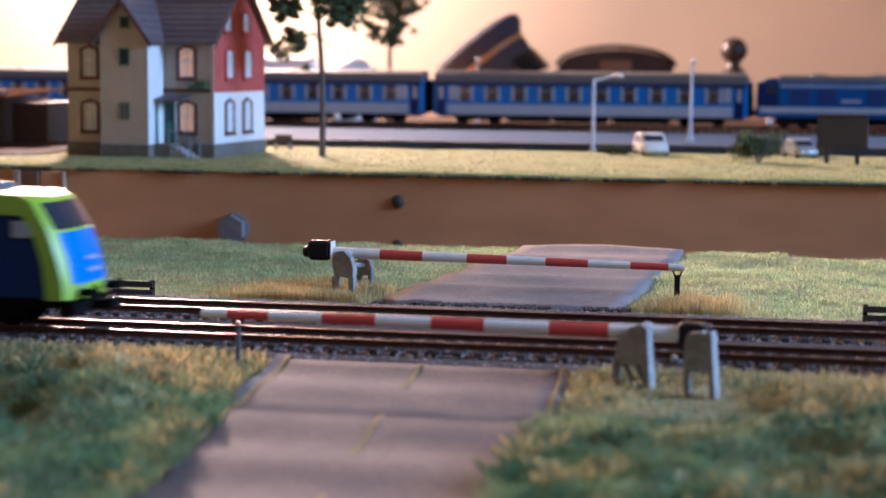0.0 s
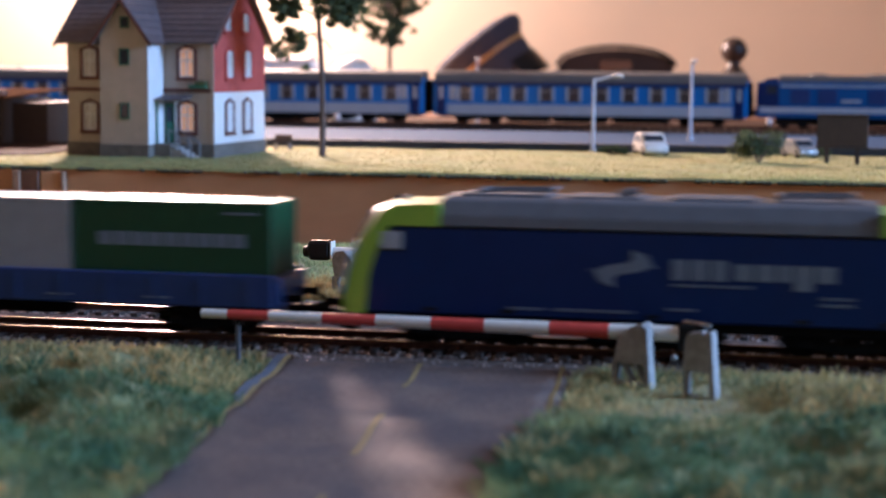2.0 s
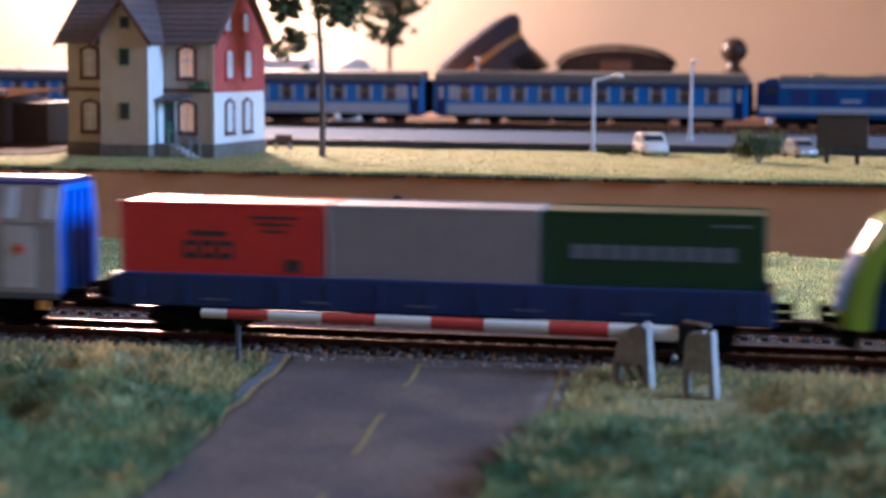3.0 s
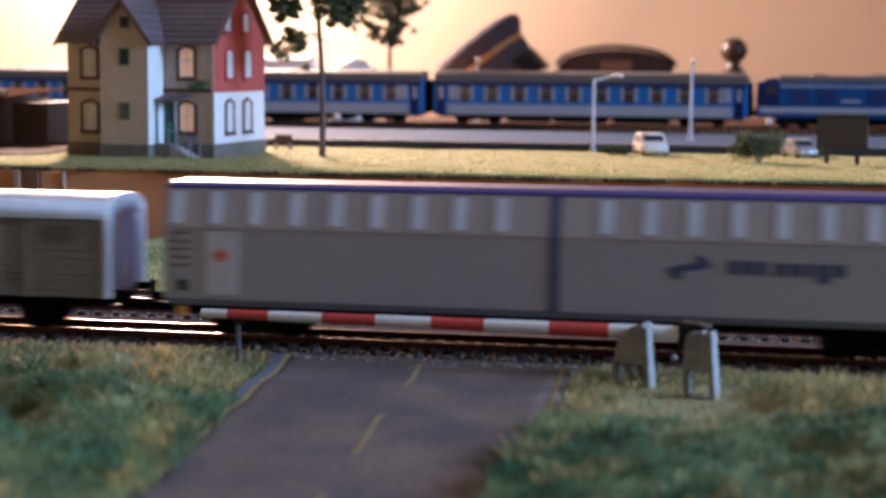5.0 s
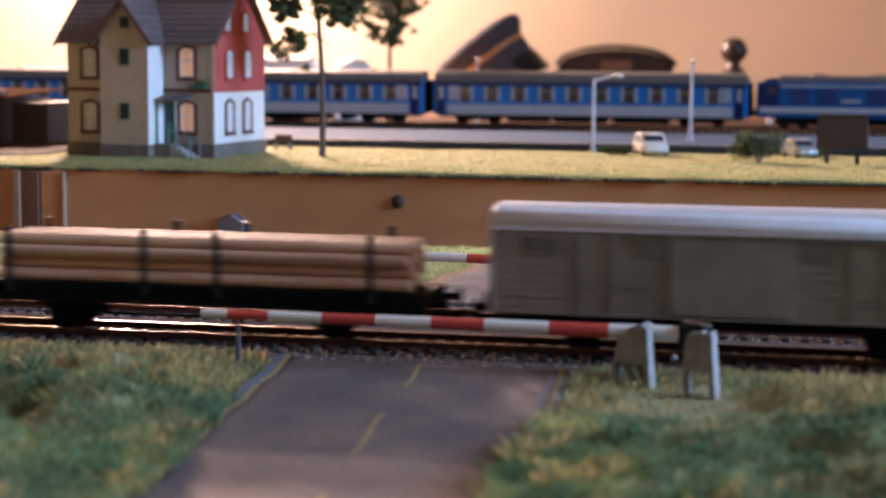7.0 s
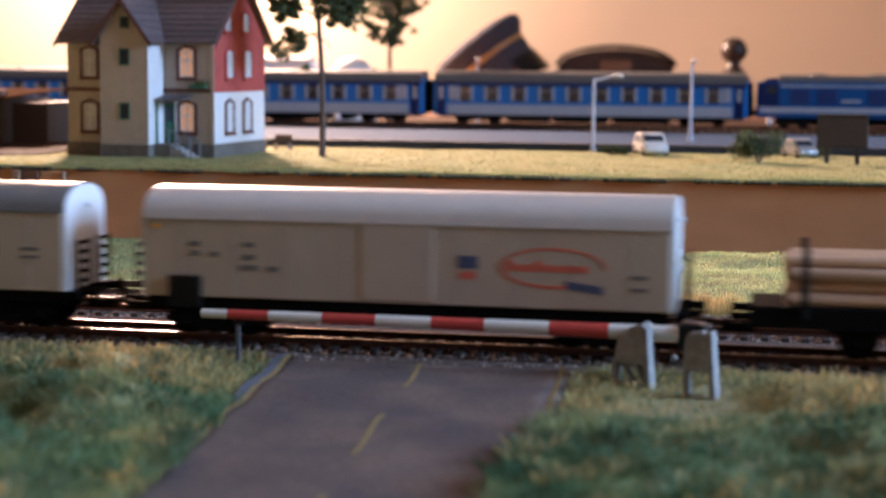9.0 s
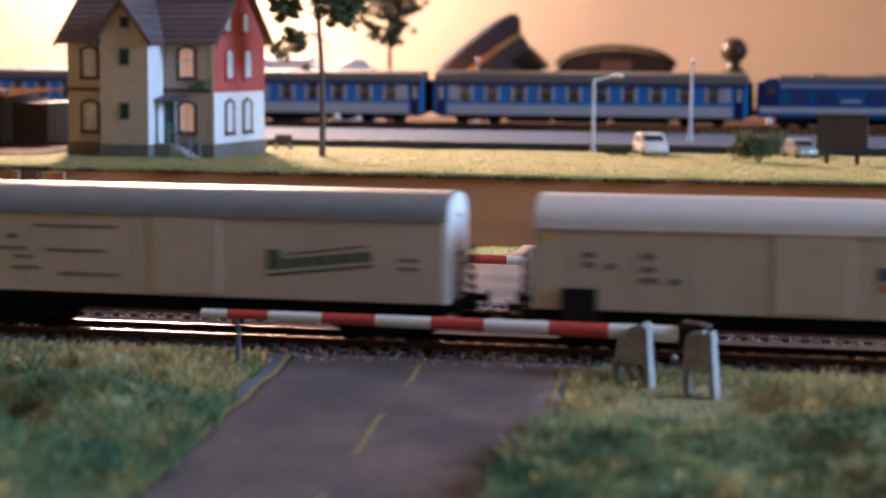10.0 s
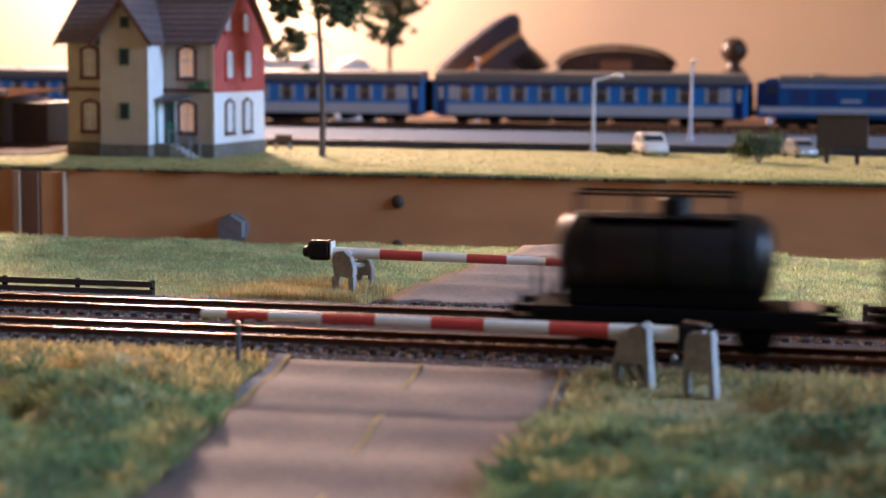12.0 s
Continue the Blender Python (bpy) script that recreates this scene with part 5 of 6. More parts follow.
# ---------------- station house on the raised layout ----------------
def house_window(house, face, u0, u1, z0, z1, surround, pane, arched=True, at=0.0, label=""):
    """A framed window on the front (u along x) or the gable side (u along y), its wall face at the given place."""
    axis = "y" if face == "front" else "x"
    out = -1 if face == "front" else 1
    m = (u0 + u1) / 2
    bulge = (u1 - u0) * 0.16 if arched else 0.0

    def ring(e, z_lo):
        top = [(u1 + e, z1 + e * 0.4), (m + (u1 - m) * 0.5, z1 + e * 0.7 + bulge * 0.75), (m, z1 + e + bulge), (m - (m - u0) * 0.5, z1 + e * 0.7 + bulge * 0.75), (u0 - e, z1 + e * 0.4)]
        return [(u0 - e, z_lo), (u1 + e, z_lo)] + top
    w = part("window", prism(ring(0.0, z0), axis, at + out * 0.0002, at - out * 0.0016), pane, house, label)
    if surround:
        o, i = ring(0.0019, z0 - 0.0014), ring(0.0, z0)
        bm = bmesh.new()
        n = len(o)
        for j in range(n):
            k = (j + 1) % n
            prism([o[j], o[k], i[k], i[j]], axis, at - out * 0.0004, at + out * 0.0012, bm=bm)
        part("surround", bm, surround, w)
        part("sill", box(*((u0 - 0.0022, u1 + 0.0022, at + out * 0.0020, at) if face == "front" else (at, at + out * 0.0020, u0 - 0.0022, u1 + 0.0022)), z0 - 0.0022, z0 - 0.0008), surround, w)
    fr = bmesh.new()
    for a, b in ((m - 0.00035, m + 0.00035), (u0, u0 + 0.0007), (u1 - 0.0007, u1)) if surround else ((u0, u0 + 0.0005), (u1 - 0.0005, u1)):
        prism([(a, z0), (b, z0), (b, z1), (a, z1)], axis, at - out * 0.0003, at + out * 0.0007, bm=fr)
    for c in (z0 + 0.0004, z0 + (z1 - z0) * 0.62, z1 - 0.0002) if surround else (z0 + 0.0004, z1 - 0.0004):
        prism([(u0, c - 0.0004), (u1, c - 0.0004), (u1, c + 0.0004), (u0, c + 0.0004)], axis, at - out * 0.0003, at + out * 0.0006, bm=fr)
    part("sash_frame", fr, "frame_white" if surround else "green_door", w)
    return w


def roof_slope(parent, name, a, b, c, d, thick, mat, rows, cols):
    """A slab of roof from the eave a-b up to the ridge d-c, with courses of tiles laid on it."""
    a, b, c, d = (Vector(p) for p in (a, b, c, d))
    nrm = (b - a).cross(d - a).normalized()
    if nrm.z < 0:
        nrm = -nrm
    bm = bmesh.new()
    lo = [bm.verts.new(p - nrm * thick) for p in (a, b, c, d)]
    hi = [bm.verts.new(p) for p in (a, b, c, d)]
    bm.faces.new(lo), bm.faces.new(hi)
    for i in range(4):
        bm.faces.new((lo[i], lo[(i + 1) % 4], hi[(i + 1) % 4], hi[i]))
    roof = part(name, bm, mat, parent, "dark grey-brown tiled roof slope")
    for r in range(rows):
        s0, s1 = r / rows, (r + 1) / rows
        bm = bmesh.new()
        p = [a.lerp(d, s0), b.lerp(c, s0), b.lerp(c, s1), a.lerp(d, s1)]
        q = [p[0] + nrm * 0.0006, p[1] + nrm * 0.0006, p[2] + nrm * 0.0001, p[3] + nrm * 0.0001]
        lo = [bm.verts.new(v) for v in p]
        hi = [bm.verts.new(v) for v in q]
        bm.faces.new(lo), bm.faces.new(hi)
        for i in range(4):
            bm.faces.new((lo[i], lo[(i + 1) % 4], hi[(i + 1) % 4], hi[i]))
        part("tile_course", bm, mat, roof)
    return roof


def build_house():
    h = thing("station_house", (-0.236, 0.4588, UP), "two-storey model house with cream, red and white walls", "house", rz=-5.4)
    W, D, E, R, S, P = 0.100, 0.081, 0.0755, 0.1135, 0.0400, 0.0080
    c = D / 2
    part("plinth", box(-W - 0.0008, 0.0008, -0.0008, D + 0.0008, -0.003, P, 0.0002), "plinth", h, "dark stone plinth")
    part("wall", box(-W, -0.0010, 0, D, P, E), "plaster", h, "cream plastered front wall")
    part("gable_wall_low", box(-0.0010, 0.0, 0.0, D, P, S - 0.0002), "plaster_white", h, "white plastered lower gable wall")
    part("gable_wall_high", prism([(0.0, S), (D, S), (D, E), (c, R - 0.002), (0.0, E)], "x", -0.0010, 0.0004), "plaster_red", h, "red upper gable wall")
    part("gable_wall", prism([(0.0, E), (D, E), (c, R - 0.002)], "x", -W, -W + 0.001), "plaster", h)
    part("corner_strip", box(-0.0022, 0.0006, -0.0004, 0.0002, P, E), "plaster", h)
    part("string_course", box(-W - 0.0004, -0.0012, -0.0010, 0.0002, S, S + 0.0022, 0.0002), "brick_trim", h, "dark brick string course")
    o = 0.0065
    for s in (-1, 1):
        y_e = -o if s < 0 else D + o
        z_e = E - o * (R - E) / c + 0.0008
        roof_slope(h, "roof", (-W - 0.0055, y_e, z_e), (0.0045, y_e, z_e), (0.0045, c, R), (-W - 0.0055, c, R), 0.0012, "tile_roof", 12, 1)
        g = 0.0046
        prof = [(y_e, z_e - 0.0006), (c, R - 0.0006), (c, R - 0.0034), (y_e, z_e - 0.0034)]
        part("verge_board", prism(prof, "x", g, g + 0.0006), "brick_trim", h)
        part("verge_board", prism(prof, "x", -W - 0.0056 - 0.0006, -W - 0.0056), "brick_trim", h)
    part("ridge", rod((-W - 0.0055, c, R + 0.0002), (0.0045, c, R + 0.0002), 0.0011, seg=8), "tile_roof", h)
    # projecting stair bay with its own gable roof
    b0, b1, bd, A = -0.0655, -0.0335, -0.022, 0.0965
    bm_ = (b0 + b1) / 2
    part("bay_plinth", box(b0 - 0.0006, b1 + 0.0006, bd - 0.0006, -0.0012, -0.003, P, 0.0002), "plinth", h)
    part("bay_wall", prism([(b0, P), (b1, P), (b1, E - 0.0008), (bm_, A - 0.0012), (b0, E - 0.0008)], "y", bd, 0.012), "plaster", h, "cream plastered stair bay")
    # Cream bay side covered in white for the daylight that falls on it.
    part("bay_side", box(b1 + 0.00002, b1 + 0.0005, bd + 0.0002, -0.0013, P + 0.0001, E - 0.0012), "plaster_white", h, "stair bay side whitened for the window light on it")
    for s in (-1, 1):
        xe = b0 - 0.0045 if s < 0 else b1 + 0.0045
        ze = E - 0.0045 * (A - E) / 0.016
        roof_slope(h, "bay_roof", (xe, bd - 0.004, ze), (xe, 0.004, ze), (bm_, 0.03, A + 0.001), (bm_, bd - 0.004, A + 0.001), 0.001, "tile_roof", 6, 1)
        part("bay_verge", prism([(xe, ze - 0.0004), (bm_, A + 0.0006), (bm_, A - 0.0020), (xe, ze - 0.0028)], "y", bd - 0.0046, bd - 0.0041), "brick_trim", h)
    for z0, z1, u0, u1 in ((0.0788, 0.0858, -0.0514, -0.0452), (0.0563, 0.0666, -0.0521, -0.0454), (0.0233, 0.0335, -0.0521, -0.0457)):
        house_window(h, "front", u0, u1, z0, z1, None, "window_dark", False, bd, "small dark stair window with a green frame")
    for u0, u1 in ((-0.0888, -0.0795), (-0.0222, -0.0124)):
        for z0, z1 in ((0.0492, 0.0655), (0.0155, 0.0318)):
            lit = u0 > -0.05
            house_window(h, "front", u0, u1, z0, z1, "brick_trim", "glow_pane" if lit else "curtain", True, 0.0, "brick framed window with a warm glowing pane" if lit else "brick framed window with a pale curtain")
    for u0, u1 in ((0.0186, 0.0286), (0.0462, 0.0570)):
        house_window(h, "side", u0, u1, 0.0490, 0.0645, "plaster_red", "frame_white", True, 0.0004, "narrow arched window with white sashes")
        house_window(h, "side", u0, u1, 0.0150, 0.0325, "brick_trim", "frame_white", True, 0.0, "narrow arched window with white sashes")
    for u0, u1 in ((0.0165, 0.0250), (0.0440, 0.0530)):
        house_window(h, "side", u0, u1, 0.0780, 0.0880, "plaster_red", "frame_white", True, 0.0004, "narrow attic window with white sashes")
    # entrance
    door = part("door", box(-0.0320, -0.0262, -0.0010, 0.0004, 0.0085, 0.0330, 0.0002), "green_door", h, "green wooden entrance door")
    part("door_pane", box(-0.0310, -0.0272, -0.0013, -0.0010, 0.0215, 0.0310), "window_dark", door)
    part("door_frame", box(-0.0255, -0.0240, -0.0014, 0.0004, 0.0085, 0.0345), "frame_white", h)
    part("canopy", prism([(0.0, 0.0372), (-0.0150, 0.0350), (-0.0150, 0.0358), (0.0, 0.0384)], "x", -0.0334, -0.0140), "tile_roof", h, "thin dark porch canopy")
    part("porch_post", box(-0.0320, -0.0310, -0.0140, -0.0130, 0.0085, 0.0352), "green_door", h)
    part("porch", box(-0.0334, -0.0220, -0.0150, -0.0009, -0.003, 0.0085, 0.0002), "plinth", h)
    for i in range(4):
        part("step", box(-0.0219 + i * 0.0034, -0.0219 + (i + 1) * 0.0034, -0.0145, -0.0012, -0.003, 0.0066 - i * 0.0019, 0.0001), "concrete", h)
    for y in (-0.0143, -0.0018):
        part("stair_rail", rod((-0.0235, y, 0.0175), (-0.0085, y, 0.0090), 0.0005, seg=6), "zinc", h)
        for x, z, z0 in ((-0.0235, 0.0175, 0.0085), (-0.0160, 0.0132, 0.004), (-0.0085, 0.0090, 0.0)):
            part("rail_post", rod((x, y, z0), (x, y, z), 0.0005, seg=6), "zinc", h)
    part("flower_box", box(-0.0150, -0.0030, -0.0040, -0.0012, 0.0424, 0.0445, 0.0003), "green_door", h)
    part("flower_plants", ball((-0.0070, -0.0026, 0.0455), 0.0032, scale=(1.5, 0.6, 0.6), u=8, v=5), "leaf", h)


build_house()


def build_shed():
    t = thing("goods_shed", (-0.4050, 0.560, UP), "long dark brown wooden shed with a tan flat roof", "shed", rz=-6)
    part("wall", box(-0.20, -0.022, 0, 0.07, -0.001, 0.0315, 0.0003), "shed_wall", t)
    part("side_wing", box(-0.0218, 0.006, 0.014, 0.07, -0.001, 0.029, 0.0003), "shed_wall", t)
    part("roof", prism([(-0.006, 0.0317), (0.078, 0.0365), (0.078, 0.0379), (-0.006, 0.0333)], "x", -0.205, -0.016), "shed_roof", t, "pale tan roof panel")
    for i in range(14):
        x = -0.196 + i * 0.0128
        part("wall_post", box(x - 0.0007, x + 0.0007, -0.0010, 0.0, 0, 0.0312), "shed_wall", t)
    part("door", box(-0.065, -0.040, -0.0009, 0.0, 0.001, 0.026, 0.0002), "black_matte", t, "dark doorway panel")
    part("roof_vent", box(-0.030, -0.024, 0.004, 0.012, 0.0335, 0.0380, 0.0004), "zinc", t)


build_shed()


# ---------------- platform, upper track and standing train ----------------
def build_platform():
    t = thing("station_platform", (0.0, 0.606, UP - 0.0004), "long grey station platform with a dark edge", "platform", kind="structure")
    part("platform_top", box(-0.62, 0.62, 0.0015, 0.200, 0.0032, 0.0050, 0.0003), "platform_top", t)
    part("platform_wall", box(-0.62, 0.62, 0.0, 0.1990, -0.0002, 0.0031), "platform_edge", t)
    for i in range(31):
        x = -0.62 + i * 0.04
        part("edge_slab", box(x + 0.0004, x + 0.0396, -0.0005, 0.0060, 0.0033, 0.0054, 0.0002), "platform_edge", t)


build_platform()
COACH_Y = 0.9715
UP_RAIL = 0.0405
build_track(COACH_Y, UP_RAIL, -1.0, 0.9, "brown sleepered station track under the standing train")


def build_coach():
    t = thing("passenger_coach", (-0.0600, COACH_Y, UP_RAIL), "blue and grey passenger coach with a dark roof", "coach", "standing express train")
    h, W = 0.1385, 0.0163
    part("body", box(-h, h, -W, W, 0.0078, 0.0372, 0.0004), "coach_blue", t, "bright blue upper side")
    part("roof", prism(arch(W + 0.0003, 0.0368, 0.0470, 12, 2.3), "x", -h, h), "coach_roof", t, "dark grey arched roof", smooth=True)
    for sy in (-1, 1):
        y = sy * W
        part("grey_band", box(-h + 0.012, h - 0.012, y - 0.0003, y + 0.0003, 0.0080, 0.0172), "coach_grey", t, "pale grey lower stripe")
        part("dark_band", box(-h, h, y - 0.0002, y + 0.0002, 0.0340, 0.0368), "navy", t)
        for i in range(10):
            x = -h + 0.0285 + i * 0.02445
            win = part("window", box(x - 0.0066, x + 0.0066, y - 0.0005, y + 0.0004, 0.0198, 0.0335, 0.0008), "coach_window", t, "dark compartment window")
            part("sash", box(x - 0.0066, x + 0.0066, y - 0.0007, y - 0.0004, 0.0288, 0.0294), "steel", win)
            for q in (-0.0059, 0.0059):
                part("blind", box(x + q - 0.0012, x + q + 0.0012, y - 0.0006, y + 0.0006, 0.0203, 0.0330), "coach_grey", win)
        for s in (-1, 1):
            door = part("door", box(s * (h - 0.0102), s * (h - 0.0025), y - 0.0004, y + 0.0004, 0.0085, 0.0350, 0.0003), "navy", t, "dark blue entrance door")
            part("door_pane", box(s * (h - 0.0085), s * (h - 0.0042), y - 0.0006, y + 0.0004, 0.0215, 0.0330, 0.0004), "window_pale", door)
            part("toilet_window", box(s * (h - 0.0205), s * (h - 0.0135), y - 0.0005, y + 0.0004, 0.0205, 0.0335, 0.0006), "window_pale", t, "pale frosted window")
    for s in (-1, 1):
        part("gangway", box(s * h, s * (h + 0.0050), -0.0068, 0.0068, 0.0085, 0.0385, 0.0010), "black_matte", t)
        part("end_wall", box(s * (h - 0.0002), s * (h + 0.0012), -W + 0.0008, W - 0.0008, 0.0080, 0.0400, 0.0004), "coach_blue", t)
        for q in (-0.0095, 0.0095):
            part("buffer", rod((s * h, q, 0.0120), (s * (h + 0.0058), q, 0.0120), 0.0016, 0.0022, 10), "black_matte", t)
        for b in (-0.0144, 0.0144):
            bm = box(-0.011, 0.011, -0.0008, 0.0008, 0.0030, 0.0072, 0.0004)
            bmesh.ops.translate(bm, verts=bm.verts, vec=(s * 0.1000, b, 0))
            part("bogie_frame", bm, "black_matte", t)
        for d in (-0.0145, 0.0145):
            bm = rod((s * 0.1 + d, -0.0100, 0.0053), (s * 0.1 + d, 0.0100, 0.0053), 0.0053, seg=18)
            part("wheelset", bm, "black_matte", t)
    part("underframe", box(-h + 0.003, h - 0.003, -0.0145, 0.0145, 0.0058, 0.0077), "black_matte", t)
    # Equipment boxes, enlarged to block lit ballast and keep the underside dark.
    for x0, x1 in ((-0.072, -0.036), (-0.031, 0.016), (0.022, 0.071)):
        part("equipment_box", box(x0, x1, -0.0140, 0.0140, 0.0016, 0.0060, 0.0005), "black_matte", t)
    for x in (-0.09, -0.03, 0.03, 0.09):
        part("roof_vent", rod((x, 0, 0.0466), (x, 0, 0.0486), 0.0022, 0.0018, 10), "coach_roof", t)
    return t


coach = build_coach()
for dx in (-0.2885, -0.577, -0.8655):
    copy_thing(coach, pose(-0.0600 + dx, COACH_Y, UP_RAIL))


def build_blue_loco():
    t = thing("diesel_locomotive", (0.1890, COACH_Y, UP_RAIL), "blue and grey diesel locomotive at the station", "locomotive", "standing express train")
    h, W = 0.1030, 0.0166
    part("body", prism([(-h + 0.001, 0.0085), (-h + 0.001, 0.0300), (-h + 0.0025, 0.0395), (h - 0.0025, 0.0395), (h - 0.001, 0.0300), (h - 0.001, 0.0085)], "y", -W, W, 0.0008), "loco_blue", t, "blue painted body")
    part("roof", prism([(-0.0160, 0.0390), (-0.0130, 0.0440), (-0.008, 0.0455), (0.008, 0.0455), (0.0130, 0.0440), (0.0160, 0.0390)], "x", -h + 0.020, h - 0.020, 0.0004), "coach_roof", t, "dark grey roof")
    for s in (-1, 1):
        part("cab_roof", prism([(s * (h - 0.0195), 0.0390), (s * (h - 0.006), 0.0390), (s * (h - 0.0085), 0.0418), (s * (h - 0.0195), 0.0430)], "y", -0.0150, 0.0150, 0.0005), "navy", t)
        part("windscreen", prism([(s * (h - 0.0006), 0.0275), (s * (h - 0.0018), 0.0375), (s * (h - 0.0026), 0.0372), (s * (h - 0.0020), 0.0272)], "y", -0.0135, 0.0135), "window_dark", t)
        for sy in (-1, 1):
            part("cab_side", box(s * (h - 0.0012), s * (h - 0.0200), sy * W - 0.00025, sy * W + 0.0002, 0.0182, 0.0385, 0.0001), "navy", t, "dark navy cab side")
            part("cab_window", box(s * (h - 0.0185), s * (h - 0.0090), sy * W - 0.0003, sy * W + 0.0003, 0.0285, 0.0365, 0.0006), "window_dark", t)
        for q in (-0.0095, 0.0095):
            part("buffer", rod((s * (h - 0.001), q, 0.0120), (s * (h + 0.0058), q, 0.0120), 0.0016, 0.0024, 10), "black_matte", t)
        part("bogie_frame", box(s * 0.062 - 0.024, s * 0.062 + 0.024, -0.0145, 0.0145, 0.0025, 0.0080, 0.0008), "black_matte", t)
        for d in (-0.016, 0.0, 0.016):
            part("wheelset", rod((s * 0.062 + d, -0.0155, 0.0058), (s * 0.062 + d, 0.0155, 0.0058), 0.0058, seg=18), "black_matte", t)
    for sy in (-1, 1):
        y = sy * W
        part("grey_band", box(-h + 0.004, h - 0.004, y - 0.0004, y + 0.0003, 0.0130, 0.0178), "coach_grey", t, "pale grey stripe")
        part("thin_band", box(-h + 0.021, h - 0.021, y - 0.0004, y + 0.0003, 0.0352, 0.0368), "coach_grey", t)
        for x in (-0.065, -0.042, 0.0, 0.042):
            part("side_grille", box(x - 0.008, x + 0.008, y - 0.0004, y + 0.0003, 0.0205, 0.0335, 0.0003), "wagon_blue", t)
        part("mark_bar", box(-0.030, -0.014, y - 0.0005, y + 0.0003, 0.0222, 0.0246), "coach_grey", t)
    part("fuel_tank", box(-0.030, 0.030, -0.0140, 0.0140, 0.0020, 0.0084, 0.0010), "black_matte", t)
    for x in (-0.05, 0.0, 0.045):
        part("roof_fan", rod((x, 0, 0.0454), (x, 0, 0.0466), 0.0075, 0.0068, 18), "roof_grey", t)


build_blue_loco()


# ---------------- trees and bushes ----------------
def leaf_cloud(n, spots, rng, size):
    v, f = [], []
    for _ in range(n):
        c, r = rng.choice(spots)
        d = Vector((rng.gauss(0, 1), rng.gauss(0, 1), rng.gauss(0, 1))).normalized() * r * rng.random() ** 0.4
        p = Vector(c) + Vector((d.x, d.y, d.z * 0.75))
        a = Vector((rng.gauss(0, 1), rng.gauss(0, 1), rng.gauss(0, 1))).normalized()
        b = a.orthogonal().normalized()
        s = size * rng.uniform(0.5, 1.3)
        k = len(v)
        v += [tuple(p + a * s), tuple(p + b * s * 0.6), tuple(p - a * s), tuple(p - b * s * 0.6)]
        f.append((k, k + 1, k + 2, k + 3))
    return v, f


def build_pine(at, height, base_r, branches, bend, label, seed, leaves=32000):
    rng = random.Random(seed)
    t = thing("pine_tree", at, label, "tree", "pine trees")
    bm = bmesh.new()
    pts = [Vector((bend * math.sin(i / 7 * 3.0) * 0.6 - bend * 1.6 * i / 7, 0.0015 * math.sin(i), height * i / 7)) for i in range(8)]
    for i in range(7):
        rod(pts[i], pts[i + 1], base_r * (1 - 0.09 * i), base_r * (1 - 0.09 * (i + 1)), 9, bm=bm)
    for k in range(5):
        a = k * 1.26
        rod((0, 0, 0.004), (math.cos(a) * base_r * 1.9, math.sin(a) * base_r * 1.9, -0.0012), base_r * 0.5, base_r * 0.3, 6, bm=bm)

    def trunk(z):
        k = min(6.999, max(0, z / height * 7))
        i = int(k)
        return pts[i].lerp(pts[i + 1], k - i)
    for z, dx, dy, dz, r in branches:
        s = trunk(z)
        e = Vector((s.x + dx, s.y + dy, z + dz))
        rod(s, s.lerp(e, 0.5) + Vector((0, 0, 0.002)), base_r * 0.33, base_r * 0.22, 6, bm=bm)
        rod(s.lerp(e, 0.5) + Vector((0, 0, 0.002)), e, base_r * 0.22, base_r * 0.1, 6, bm=bm)
    part("trunk", bm, "bark", t, "slender grey-brown trunk with bare branches", smooth=True)
    spots = []
    for z, dx, dy, dz, r in branches:
        if r <= 0:
            continue
        s = trunk(z)
        for _ in range(22):
            spots.append((Vector((s.x + dx, s.y + dy, z + dz)) + Vector((rng.gauss(0, r * 0.62), rng.gauss(0, r * 0.62), rng.gauss(0, r * 0.5))), r * rng.uniform(0.22, 0.6)))
    v, f = leaf_cloud(leaves, spots, rng, 0.0011)
    raw("crown", v, f, "leaf", t, "dark green clumps of foliage")


build_pine((-0.174, 0.4854, UP - 0.001), 0.150, 0.0021,
           [(0.048, 0.004, 0, 0.004, 0), (0.071, -0.006, 0.002, 0.006, 0), (0.074, 0.008, -0.002, -0.006, 0), (0.078, -0.018, 0.003, -0.006, 0.0085), (0.088, -0.016, -0.004, 0.004, 0.006), (0.094, -0.022, 0.0, 0.001, 0.0075),
            (0.089, 0.013, 0, 0.003, 0.010), (0.086, 0.018, 0.002, 0.008, 0.008), (0.096, 0.018, 0.004, 0.004, 0.0105), (0.100, 0.014, -0.004, 0.002, 0.009), (0.104, -0.006, 0.0, 0.006, 0.006), (0.110, -0.02, 0.004, 0.004, 0.013), (0.116, 0.016, 0.0, 0.006, 0.014), (0.128, -0.010, 0, 0.006, 0.015), (0.138, 0.006, 0, 0.006, 0.015), (0.148, 0, 0, 0.006, 0.014)],
           0.006, "tall slender pine with sparse dark crown", 3)
build_pine((-0.2700, 1.085, UP - 0.001), 0.185, 0.0026,
           [(0.080, -0.003, 0, 0.004, 0.009), (0.086, 0.010, 0, 0.004, 0.009), (0.090, -0.018, 0.002, 0.004, 0.009), (0.096, 0.005, 0.002, 0.004, 0.009), (0.106, 0.018, 0, 0.006, 0.011), (0.112, -0.008, 0.004, 0.004, 0.013), (0.116, 0.020, 0.004, 0.006, 0.013), (0.124, -0.018, 0, 0.006, 0.013),
            (0.138, 0.012, 0, 0.006, 0.016), (0.152, -0.010, 0, 0.006, 0.016), (0.168, 0.004, 0, 0.006, 0.016), (0.182, 0, 0, 0.006, 0.014)],
           0.002, "tall pine with bushy green crown behind the train", 8)


